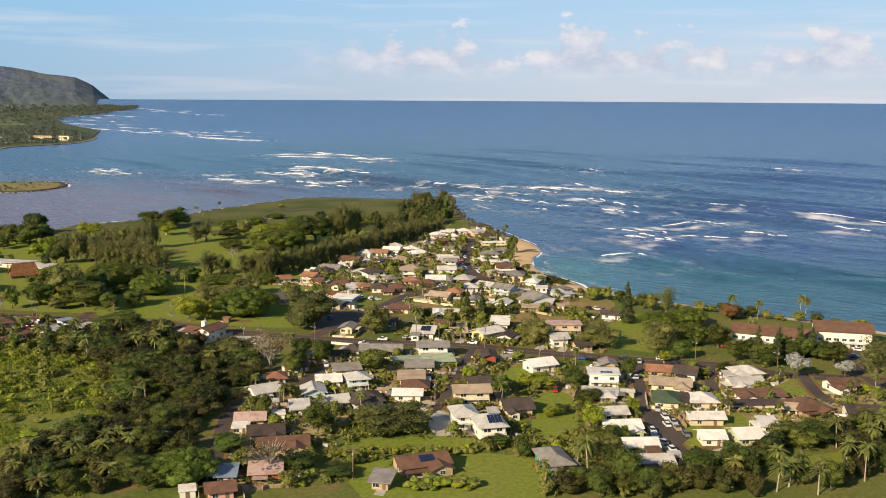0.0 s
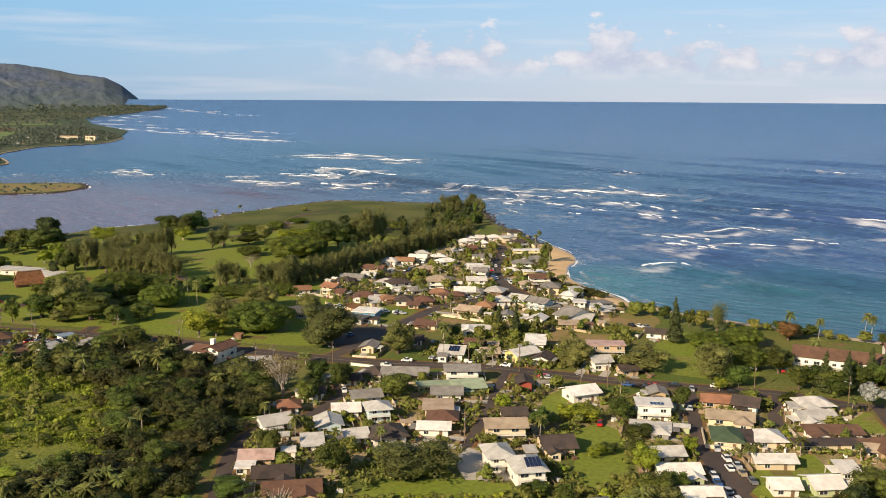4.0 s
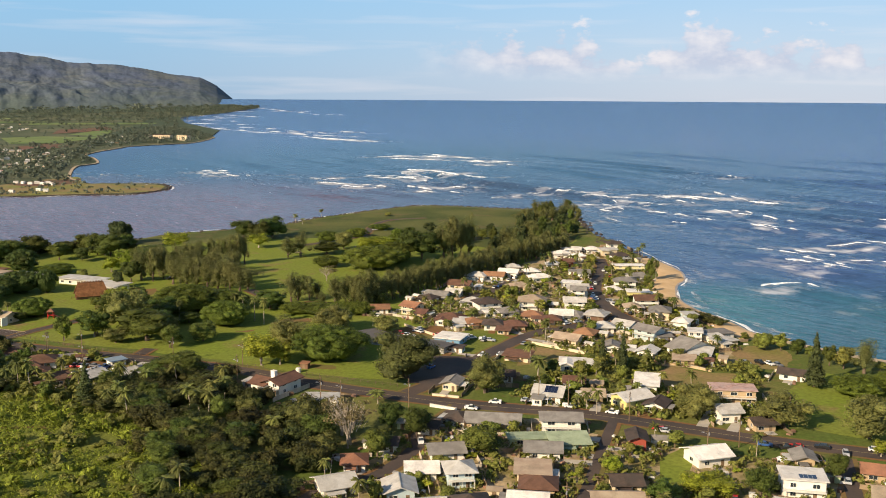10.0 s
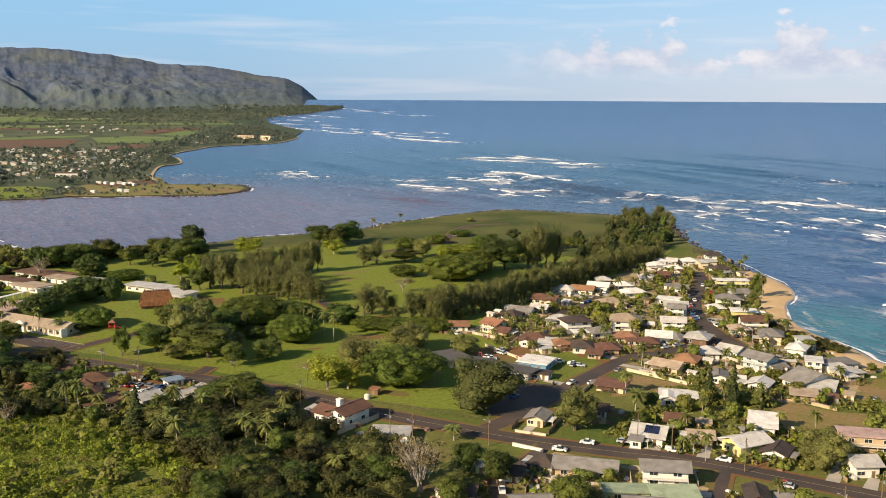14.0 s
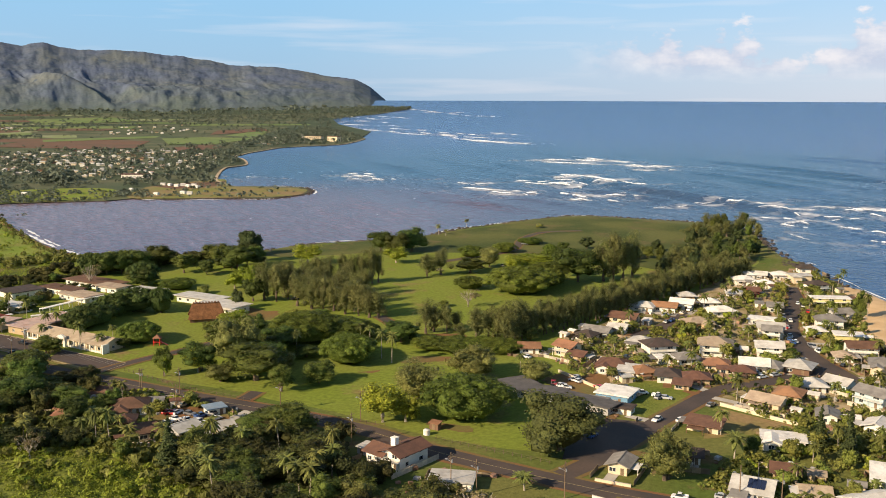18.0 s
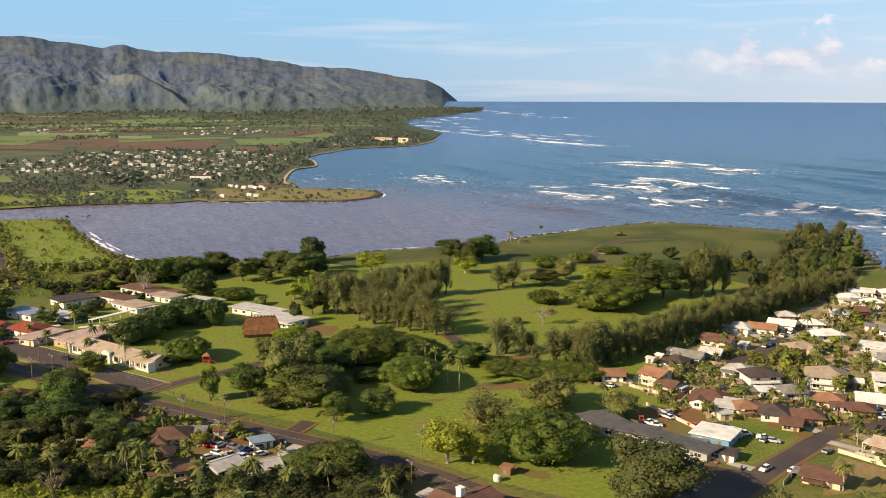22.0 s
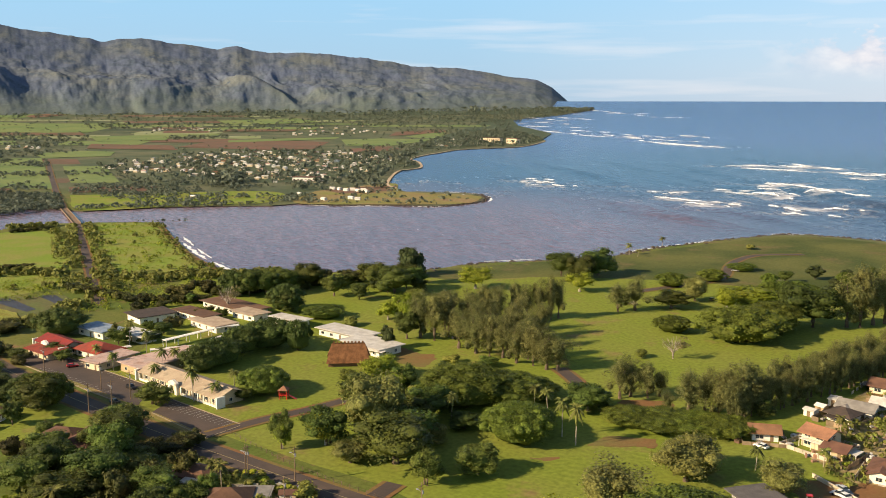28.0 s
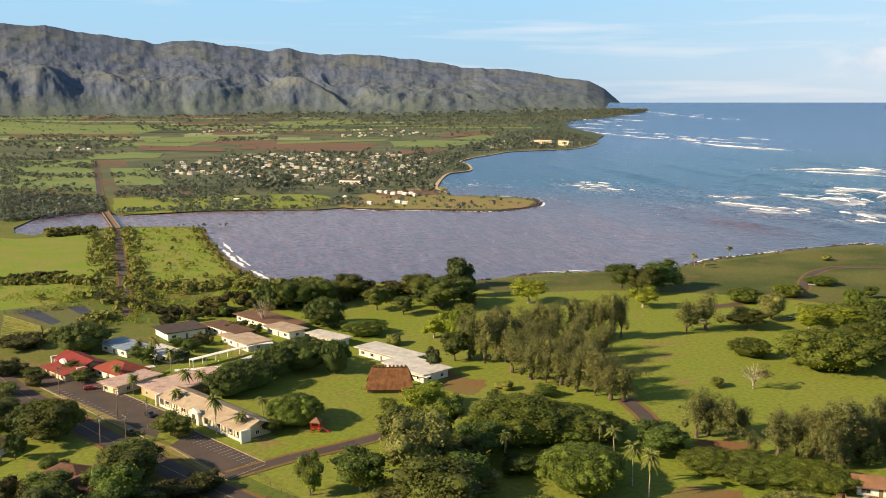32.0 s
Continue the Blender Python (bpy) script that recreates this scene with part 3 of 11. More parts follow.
def house(x, y, rz, w, d, h, kind, rc, wc, label, solar=0, porch=0, category="house", group="houses of the settlement", name="house", chimney=0):
    """A house whose front stands at x, y and runs w metres; d deep, eaves at h."""
    ob = thing(name, pose(x, y, 0, 0, 0, rz), label, category, group)
    rng = random.Random(int(x * 31 + y * 17) & 0xffff)
    two = h > 4.1
    HOUSES.append((x, y, math.cos(radians(rz)), math.sin(radians(rz)), w, d))
    if category == "house":
        LOTS.append(HOUSES[-1])
    s = Shape().box(-w / 2, 0, -0.3, w / 2, d, h)
    deep = name in ("school_block", "pavilion")
    rs, top = roof_shape(w, d, h, kind, 1.5 if deep else 0.7 if kind == "f" else 1.15)
    if kind == "g":
        s.add([(-w / 2, 0, h), (-w / 2, d, h), (-w / 2, d / 2, top - 0.02), (w / 2, 0, h), (w / 2, d, h), (w / 2, d / 2, top - 0.02)], [(0, 2, 1), (3, 4, 5)])
    elif kind == "G":
        s.add([(-w / 2, 0, h), (w / 2, 0, h), (0, 0, top - 0.02), (-w / 2, d, h), (w / 2, d, h), (0, d, top - 0.02)], [(0, 1, 2), (4, 3, 5)])
    link("wall", s.mesh("wall", WALL[wc]), ob)
    link("roof", rs.mesh("roof", ROOF[rc]), ob)
    if kind in "gG":
        ov = 1.5 if deep else 1.15
        t = Shape().box(-w / 2 - ov, d / 2 - 0.16, top + 0.16, w / 2 + ov, d / 2 + 0.16, top + 0.3) if kind == "g" else Shape().box(-0.16, -ov, top + 0.16, 0.16, d + ov, top + 0.3)
        link("ridge_cap", t.mesh("ridge_cap", ROOF[rc]), ob)
    if category == "house" and not two and w > 9 and rng.random() < 0.6:
        # a lower cross wing, or a lean-to of other roofing
        ww, wd = w * rng.uniform(0.34, 0.46), rng.uniform(2.6, 4.4)
        wx = rng.choice((-1, 1)) * (w / 2 - ww / 2 - 0.3)
        wg = Shape().box(wx - ww / 2, -wd, -0.2, wx + ww / 2, -0.01, h - 0.25)
        kd = rng.choice("GGhs")
        r2, t2 = roof_shape(ww, wd + (0.6 if kd == "s" else d * 0.5), h - 0.22, kd, 0.7)
        if kd == "G":
            wg.add([(wx - ww / 2, -wd, h - 0.25), (wx + ww / 2, -wd, h - 0.25), (wx, -wd, t2 - 0.1)], [(0, 1, 2)])
        wing = link("wing", wg.mesh("wing", WALL[wc]), ob)
        link("wing_roof", r2.mesh("wing_roof", ROOF[rc if kd != "s" else rng.choice(("pale", "grey", "brown"))]), wing, at=pose(wx, -wd, 0))
        add_window(wing, wx, -wd, 1.35, 0, 1.6)
    if name == "school_block" and kind == "g":
        for sx in (-1, 1):
            xe = sx * (w / 2 + 1.6)
            link("end_pier", Shape().box(xe - 0.3, -2.0, -0.2, xe + 0.3, 1.4, h + 0.7).box(xe - 0.4, -2.1, h + 0.7, xe + 0.4, 1.5, h + 0.9).mesh("end_pier", WALL["white"]), ob, "white plastered end pier")
        pt = Shape().box(-2.6, -2.6, -0.2, -1.3, -1.5, h + 1.2).box(1.3, -2.6, -0.2, 2.6, -1.5, h + 1.2).box(-2.6, -2.6, h + 0.2, 2.6, -1.5, h + 1.2)
        pt.add([(-2.6, -2.6, h + 1.2), (2.6, -2.6, h + 1.2), (0, -2.6, h + 2.3), (-2.6, -1.5, h + 1.2), (2.6, -1.5, h + 1.2), (0, -1.5, h + 2.3)], [(0, 1, 2), (4, 3, 5), (0, 2, 5, 3), (1, 4, 5, 2)])
        link("entrance_arch", pt.mesh("entrance_arch", WALL["white"]), ob, "white gabled entrance portal")
        pm = Shape().box(-0.22, -0.22, -0.2, 0.22, 0.22, h).mesh("post", WALL["white"])
        k = int(w / 3.4)
        for i in range(k + 1):
            px = -w / 2 + i * w / k
            if abs(px) > 2.7:
                link("post", pm, ob, at=pose(px, -1.2, 0))
        for sx in (-1, 1):
            a, b = sorted((sx * 2.6, sx * w / 2))
            link("low_wall", Shape().box(a, -1.32, -0.1, b, -1.1, 0.85).mesh("low_wall", WALL["white"]), ob)
    rows = [1.4, 3.9] if two else [min(1.5, h * 0.55)]
    for zi, z in enumerate(rows):
        n = max(2, int(w / (3.2 if name == "lodge" else 5.0)))
        for i in range(n):
            if zi == 0 and i == n // 2:
                continue
            add_window(ob, -w / 2 + (i + 0.5) * w / n + rng.uniform(-0.3, 0.3), 0, z, 0, rng.choice((1.4, 1.8, 2.2)))
        for sx, rr in ((-1, -90),) if x > -20 else ((1, 90),):
            for i in range(max(1, int(d / 6))):
                add_window(ob, sx * w / 2, (i + 0.5) * d / max(1, int(d / 6)), z, rr, rng.choice((1.2, 1.6)))
    dm = Shape().box(-0.5, -0.06, 0, 0.5, 0.02, 2.05).mesh("door", MAT["wood"])
    n = max(2, int(w / 5.0))
    link("door", dm, ob, at=pose(-w / 2 + (n // 2 + 0.5) * w / n, 0, 0.05))
    if two:
        pz = 2.6
        b = Shape().box(-w / 2, -1.5, pz - 0.15, w / 2, 0, pz)
        k = max(2, int(w / 4))
        for i in range(k + 1):
            px = -w / 2 + 0.1 + i * (w - 0.2) / k
            b.box(px - 0.08, -1.45, -0.2, px + 0.08, -1.3, pz - 0.15)
        b.box(-w / 2, -1.5, pz + 0.85, w / 2, -1.42, pz + 0.95)
        for i in range(k * 4 + 1):
            px = -w / 2 + 0.05 + i * (w - 0.1) / (k * 4)
            b.box(px - 0.03, -1.48, pz, px + 0.03, -1.44, pz + 0.9)
        link("balcony", b.mesh("balcony", MAT["frame"]), ob)
    if category == "house" and rng.random() < 0.75:
        pw, pd = rng.uniform(3.0, min(8.0, w * 0.6)), rng.uniform(3.0, 6.0)
        px = rng.uniform(-w / 2 + pw / 2, w / 2 - pw / 2)
        link("patio", Shape().box(px - pw / 2, -pd, -0.05, px + pw / 2, -0.05, 0.14).mesh("patio", MAT[rng.choice(("concrete", "concrete", "dirt"))]), ob, "concrete slab")
    if category == "house" and not two and rng.random() < 0.3:
        sx = rng.choice((-1, 1))
        b = Shape().box(sx * w / 2, 0.5, 2.2, sx * (w / 2 + 3.2), 6.0, 2.35)
        for cy in (0.7, 5.8):
            b.box(sx * (w / 2 + 3.0) - 0.07, cy - 0.07, -0.2, sx * (w / 2 + 3.0) + 0.07, cy + 0.07, 2.2)
        link("carport", b.mesh("carport", ROOF[rng.choice(("white", "pale", "grey"))]), ob, "flat carport roof on posts")
    if porch:
        b = Shape().box(-w / 2 + 0.5, -3.2, h - 0.55, w / 2 - w * 0.4, 0, h - 0.4)
        for px in (-w / 2 + 0.7, w / 2 - w * 0.4 - 0.2):
            b.box(px - 0.08, -3.1, -0.2, px + 0.08, -2.95, h - 0.55)
        link("porch_roof", b.mesh("porch_roof", ROOF[rc]), ob)
    if solar:
        sl = Shape()
        y0, y1 = 0.8, min(d / 2 - 0.8, 4.5)
        k = 0.36 if kind in "gh" else 0.0
        zz = lambda yy: h + 0.36 + (yy + 1.15) * (k if kind == "g" else k * 1.1)
        for i in range(4):
            xa = -1.2 + i * 1.15
            sl.add([(xa, y0, zz(y0)), (xa + 1.05, y0, zz(y0)), (xa + 1.05, y1, zz(y1)), (xa, y1, zz(y1))], [(0, 1, 2, 3)])
        link("solar_panel", sl.mesh("solar_panel", MAT["solar"]), ob, "dark blue solar panel")
    if chimney:
        link("chimney", Shape().box(-w / 2 + 1, d * 0.25, h - 0.5, -w / 2 + 2.8, d * 0.25 + 1.6, top + 1.9).box(-w / 2 + 0.9, d * 0.25 - 0.1, top + 1.9, -w / 2 + 2.9, d * 0.25 + 1.7, top + 2.1).mesh("chimney", WALL["white"]), ob, "white chimney")
    return ob


_shed = {}


def garden_shed(x, y, rz, w, d, kind, rc, wc):
    """A small shed or garage in a yard."""
    ob = thing("garden_shed", pose(x, y, 0, 0, 0, rz), f"small {wc.replace('_', ' ')} shed with a {rc} roof in a yard", "shed", "sheds between the houses")
    HOUSES.append((x, y, math.cos(radians(rz)), math.sin(radians(rz)), w, d))
    rs, top = roof_shape(w, d, 2.1, kind, 0.35, 0.3)
    s = Shape().box(-w / 2, 0, -0.2, w / 2, d, 2.1)
    if kind == "g":
        s.add([(-w / 2, 0, 2.1), (-w / 2, d, 2.1), (-w / 2, d / 2, top - 0.02), (w / 2, 0, 2.1), (w / 2, d, 2.1), (w / 2, d / 2, top - 0.02)], [(0, 2, 1), (3, 4, 5)])
    link("wall", s.mesh("wall", WALL[wc]), ob)
    link("roof", rs.mesh("roof", ROOF[rc]), ob)
    link("door", Shape().box(-0.6, -0.06, 0, 0.6, 0.02, 1.9).mesh("door", MAT["wood"]), ob)


def garden_sheds(n):
    rng = random.Random(23)
    made = 0
    for _ in range(900):
        if made >= n:
            break
        hx, hy, c, s, w, d = rng.choice(LOTS)
        if hx < -240 or hy > 760:
            continue
        u, v = rng.choice((-1, 1)) * (w / 2 + rng.uniform(3.0, 6.0)), rng.uniform(-5, d + 5)
        x, y = hx + u * c - v * s, hy + u * s + v * c
        sw, sd = rng.uniform(2.6, 5.0), rng.uniform(2.4, 4.5)
        if clear_of_all(x, y, 2.6) and clear_of_all(x - s * sd, y + c * sd, 2.2):
            made += 1
            garden_shed(x, y, math.degrees(math.atan2(s, c)), sw, sd, rng.choice("gss"), rng.choice(("white", "pale", "grey", "brown", "tan", "pale")), rng.choice(("white", "cream", "tan", "white", "grey", "green")))


# ---------------------------------------------------------------- trees
def leaf_cloud(lobes, n, size, rng, flat=0.0, fuzz=(0.82, 1.1)):
    """n small leaf clumps spread over the skins of the lobes (x, y, z, rx, ry, rz)."""
    area = np.array([a[3] * a[4] + a[3] * a[5] for a in lobes])
    pick = rng.choice(len(lobes), n, p=area / area.sum())
    L = np.array(lobes)[pick]
    u = rng.normal(size=(n, 3))
    u /= np.linalg.norm(u, axis=1)[:, None]
    u[:, 2] = np.where(u[:, 2] < -0.35, -u[:, 2], u[:, 2])
    c = L[:, :3] + u * L[:, 3:6] * rng.uniform(*fuzz, (n, 1))
    nrm = u + rng.normal(size=(n, 3)) * 0.4
    nrm[:, 2] += flat
    nrm /= np.linalg.norm(nrm, axis=1)[:, None]
    a = np.cross(nrm, rng.normal(size=(n, 3)))
    a /= np.linalg.norm(a, axis=1)[:, None]
    b = np.cross(nrm, a)
    s = size * rng.uniform(0.55, 1.35, (n, 1))
    a, b = a * s, b * s * rng.uniform(0.5, 0.9, (n, 1))
    v = np.stack([c - a, c + b * 0.9 - a * 0.1, c + a, c - b], 1).reshape(-1, 3)
    f = np.arange(4 * n).reshape(-1, 4)
    return v, f


def core_blob(lobes, k, rng):
    """The dense inside of the crown: one rough ball a lobe."""
    V, F, m = [], [], 0
    for x, y, z, rx, ry, rz in lobes:
        if max(rx, rz) < 1.35 and len(lobes) > 20:
            continue
        bm = bmesh.new()
        bmesh.ops.create_icosphere(bm, subdivisions=1 if max(rx, rz) < 2.3 else 2 if rx < 6 else 3, radius=1)
        for v in bm.verts:
            s = k * (1 + 0.25 * noise.noise(v.co * 2.2 + Vector((x, y, z))))
            V.append((x + v.co.x * rx * s, y + v.co.y * ry * s, z + v.co.z * rz * s))
        bm.verts.index_update()
        F += [tuple(v.index + m for v in f.verts) for f in bm.faces]
        m = len(V)
        bm.free()
    return np.array(V), F


def crown_mesh(name, lobes, n, size, mat, seed, flat=0.0, core=0.84, fuzz=(0.82, 1.1)):
    rng = np.random.RandomState(seed)
    v, f = leaf_cloud(lobes, n, size, rng, flat, fuzz)
    V, F = [v], f.tolist()
    if core:
        cv, cf = core_blob(lobes, core, rng)
        off = len(v)
        V.append(cv)
        F += [tuple(i + off for i in q) for q in cf]
    me = mesh_of(name, np.concatenate(V), F, mat)
    me.polygons.foreach_set("use_smooth", [False] * len(f) + [True] * (len(F) - len(f)))
    return me


def limbs(height, spread, r, n, seed, fork=0.35, droop=0.0):
    """A tapered, slightly bent trunk that forks into limbs."""
    rng = random.Random(seed)
    s = Shape()
    zf = height * fork
    s.tube([(0, 0, -0.3), (rng.uniform(-.1, .1), 0, zf * 0.5), (0, 0, zf)], [r * 1.35, r, r * 0.85], 7)
    for i in range(n):
        a = 2 * math.pi * (i + rng.uniform(-0.3, 0.3)) / n
        e = spread * rng.uniform(0.6, 1.0)
        zt = height * rng.uniform(0.72, 0.95)
        mid = (math.cos(a) * e * 0.4, math.sin(a) * e * 0.4, zf + (zt - zf) * 0.6)
        s.tube([(0, 0, zf * 0.92), mid, (math.cos(a) * e, math.sin(a) * e, zt)], [r * 0.6, r * 0.36, r * 0.1], 5)
    return s


PROTO = {}


def proto(kind, i, label, category, trunk, crown):
    """Keeps the two meshes of a kind of tree, built for a height and a spread of one metre times ten."""
    PROTO.setdefault(kind, []).append((trunk, crown, label, category))


def build_protos():
    for i in range(3):
        r = random.Random(100 + i)
        # broad dome-crowned monkeypod: 10 high, 18 wide, many small clumps over one dome
        lob = []
        for k in range(96):
            a, q = k * 2.39996 + r.uniform(-0.25, 0.25), 8.2 * math.sqrt((k + 0.5) / 96) * r.uniform(0.93, 1.05)
            g = r.uniform(0.85, 1.6)
            lob.append((math.cos(a) * q, math.sin(a) * q, 2.2 + 6.3 * math.sqrt(max(0.0, 1 - (q / 8.9) ** 2)) + r.uniform(-0.4, 0.32), g, g, g * 0.75))
        lob.append((0, 0, 3.9, 7.4, 7.4, 4.15))
        proto("monkeypod", i, "broad umbrella-crowned shade tree on the park grass", "tree", limbs(7.4, 5.5, 0.5, 5, i).mesh("trunk", MAT["bark"]), crown_mesh("crown", lob, 7600, 0.2, LEAF["monkeypod"], i, 0.45, core=0.86, fuzz=(0.8, 1.18)))
        proto("darkpod", i, "broad dark green dome-crowned shade tree on the school lawn", "tree", limbs(7.4, 5.5, 0.5, 5, i + 3).mesh("trunk", MAT["bark"]), crown_mesh("crown", lob, 6600, 0.18, LEAF["darkpod"], 5 + i, 0.45, core=0.84, fuzz=(0.78, 1.2)))
        # rounded shade tree: 10 high, 9 wide
        lob = []
        for _ in range(26):
            a, zc = r.uniform(0, 6.28), r.uniform(2.2, 8.6)
            q = 3.6 * math.sqrt(max(0.05, 1 - ((zc - 4.6) / 4.6) ** 2)) * r.uniform(0.45, 1.0)
            g = r.uniform(0.8, 1.7)
            lob.append((math.cos(a) * q, math.sin(a) * q, zc, g, g, g * r.uniform(0.7, 0.95)))
        lob.append((0, 0, 4.9, 3.1, 3.1, 3.7))
        proto("shade", i, "rounded leafy shade tree with a full crown", "tree", limbs(7, 2.4, 0.3, 4, i + 10).mesh("trunk", MAT["bark"]), crown_mesh("crown", lob, 2500, 0.2, LEAF["shade"], 10 + i, 0.15, core=0.8, fuzz=(0.8, 1.18)))
        proto("garden", i, "small leafy garden tree between the houses", "tree", Shape().tube([(0, 0, -0.3), (0.1, 0, 4)], [0.3, 0.2], 5).mesh("trunk", MAT["bark"]), crown_mesh("crown", lob[9:], 520, 0.42, LEAF[("garden", "scrub", "garden")[i]], 12 + i, core=0.78))
        proto("lime", i, "bright yellow-green leafy tree in the park", "tree", limbs(8, 2.8, 0.3, 5, i + 15).mesh("trunk", MAT["pale_bark"]), crown_mesh("crown", lob, 2700, 0.2, LEAF["lime"], 15 + i, core=0.7, fuzz=(0.7, 1.25)))
        proto("darktree", i, "dense dark-leaved tree near the shore", "tree", limbs(8, 2.8, 0.3, 4, i + 18).mesh("trunk", MAT["bark"]), crown_mesh("crown", lob, 1100, 0.34, LEAF["dark"], 18 + i, core=0.92))
        proto("olive", i, "large rounded olive-green tree with drooping foliage", "tree", limbs(8, 2.8, 0.3, 5, i + 17).mesh("trunk", MAT["bark"]), crown_mesh("crown", [(a, b, c - 0.7, d, e, f * 1.1) for a, b, c, d, e, f in lob], 3200, 0.17, LEAF["olive"], 17 + i, core=0.76, fuzz=(0.8, 1.22)))
        # great dark round tree
        proto("rust", i, "wide low tree with rust-brown leaves by the shore", "tree", limbs(7, 3.0, 0.3, 5, i + 29).mesh("trunk", MAT["bark"]), crown_mesh("crown", lob, 2400, 0.2, LEAF["rust"], 29 + i, 0.2, core=0.78, fuzz=(0.8, 1.2)))
        proto("banyan", i, "huge dark olive round-crowned tree beside the road", "tree", limbs(7, 3.2, 0.4, 6, i + 27).mesh("trunk", MAT["bark"]), crown_mesh("crown", [(a, b, (c - 4.9) * 1.12 + 4.3, d, e, f) for a, b, c, d, e, f in lob], 4200, 0.17, LEAF["banyan"], 27 + i, 0.2, core=0.86, fuzz=(0.84, 1.15)))
        # ironwood: 10 high, 5 wide, upright ragged plumes
        lob = [(r.gauss(0, 1.3 - zc * 0.08), r.gauss(0, 1.3 - zc * 0.08), zc, r.uniform(0.6, 1.1), r.uniform(0.6, 1.1), r.uniform(0.9, 1.6)) for zc in [r.uniform(1.7, 8.8) for _ in range(24)]] + [(0, 0, 4.9, 1.5, 1.5, 3.8)]
        proto("ironwood", i, "tall feathery olive-brown ironwood tree", "tree", limbs(8.6, 1.4, 0.26, 4, i + 20, 0.3).mesh("trunk", MAT["bark"]), crown_mesh("crown", lob, 3400, 0.13, LEAF["iron"], 20 + i, core=0.62, fuzz=(0.6, 1.35)))
        # scrub and thicket
        lob = [(r.gauss(0, 2.0), r.gauss(0, 2.0), r.uniform(1.6, 6.2), r.uniform(1.3, 2.4), r.uniform(1.3, 2.4), r.uniform(1.2, 2.3)) for _ in range(12)] + [(0, 0, 3.4, 3.6, 3.6, 3.8)]
        proto("scrub", i, "wild bushy tree of the dense thicket", "tree", None, crown_mesh("thicket_tree", lob, 1150, 0.34, LEAF["thicket"], 30 + i, core=0.78))
        # bare tree
        s = limbs(9, 3.6, 0.3, 7, i + 40, 0.3)
        rr = random.Random(i)
        for _ in range(60):
            a, e, z = rr.uniform(0, 6.28), rr.uniform(0.8, 3.6), rr.uniform(5, 9.2)
            s.tube([(math.cos(a) * e * 0.7, math.sin(a) * e * 0.7, z - 1.2), (math.cos(a) * e, math.sin(a) * e, z + 0.6)], [0.07, 0.02], 4)
        tw = [(r.gauss(0, 2.0), r.gauss(0, 2.0), r.uniform(6.0, 8.8), 1.4, 1.4, 1.1) for _ in range(9)]
        proto("bare", i, "nearly leafless pale-branched tree", "tree", s.mesh("trunk", MAT["pale_bark"]), crown_mesh("crown", tw, 420, 0.28, LEAF["dry"], 40 + i, core=0))
        # norfolk pine: 10 high, 4 wide tiers
        lob = [(r.uniform(-.35, .35) * q, r.uniform(-.35, .35) * q, 1.0 + k * 0.5, q * r.uniform(0.8, 1.15), q * r.uniform(0.8, 1.15), 0.42) for k in range(18) for q in [1.75 * (1 - k / 19.5)]]
        proto("pine", i, "tall slender Norfolk pine with tiered dark branches", "tree", Shape().tube([(0, 0, -0.3), (0, 0, 5), (0, 0, 10)], [0.24, 0.15, 0.03], 6).mesh("trunk", MAT["bark"]), crown_mesh("crown", lob, 1300, 0.23, LEAF["pine"], 50 + i, 0.4, core=0.8))
        # coconut palm: 10 high
        lean = r.uniform(-0.9, 0.9)
        tr = Shape().tube([(0, 0, -0.3), (lean * 0.35, 0, 3), (lean * 0.8, 0, 6), (lean, 0, 9)], [0.22, 0.16, 0.13, 0.12], 7)
        V, F = [], []
        nf = 30
        for k in range(nf):
            a = 2 * math.pi * k * 0.382 + r.uniform(-.1, .1)
            up = r.uniform(-0.7, 1.2)
            ln = r.uniform(2.5, 3.3)
            prev = None
            for j in range(6):
                t = j / 5
                rad = ln * t * math.cos(up * 0.6)
                z = 9 + math.sin(up) * ln * t - 1.9 * t * t
                wd = 0.42 * math.sin(math.pi * min(1, t * 0.85 + 0.12)) + 0.03
                cx, cy = lean + math.cos(a) * rad, math.sin(a) * rad
                n0 = len(V)
                V += [(cx - math.sin(a) * wd, cy + math.cos(a) * wd, z - wd * 0.55), (cx, cy, z), (cx + math.sin(a) * wd, cy - math.cos(a) * wd, z - wd * 0.55)]
                if prev is not None:
                    F += [(prev, prev + 1, n0 + 1, n0), (prev + 1, prev + 2, n0 + 2, n0 + 1)]
                prev = n0
        proto("palm", i, "slender coconut palm with a drooping frond head", "palm tree", tr.mesh("trunk", MAT["pale_bark"]), mesh_of("crown", V, F, LEAF["palm"]))
        # garden shrub: 2.5 high (built ten times)
        lob = [(r.gauss(0, 2.0), r.gauss(0, 2.0), r.uniform(2.0, 6.5), 2.6, 2.6, 2.4) for _ in range(6)]
        proto("shrub", i, "leafy garden shrub beside the houses", "shrub", None, crown_mesh("shrub", lob, 330, 0.62, LEAF[("garden", "lime", "scrub")[i]], 60 + i, core=0.95))
        lob = [(r.gauss(0, 1.5), r.gauss(0, 1.5), r.uniform(5.0, 8.2), 2.2, 2.2, 1.8) for _ in range(7)]
        proto("silver", i, "silvery white-leaved rounded tree by the road", "tree", limbs(7, 2, 0.25, 4, i + 70).mesh("trunk", MAT["bark"]), crown_mesh("crown", lob, 700, 0.5, LEAF["silver"], 70 + i, core=0.7))


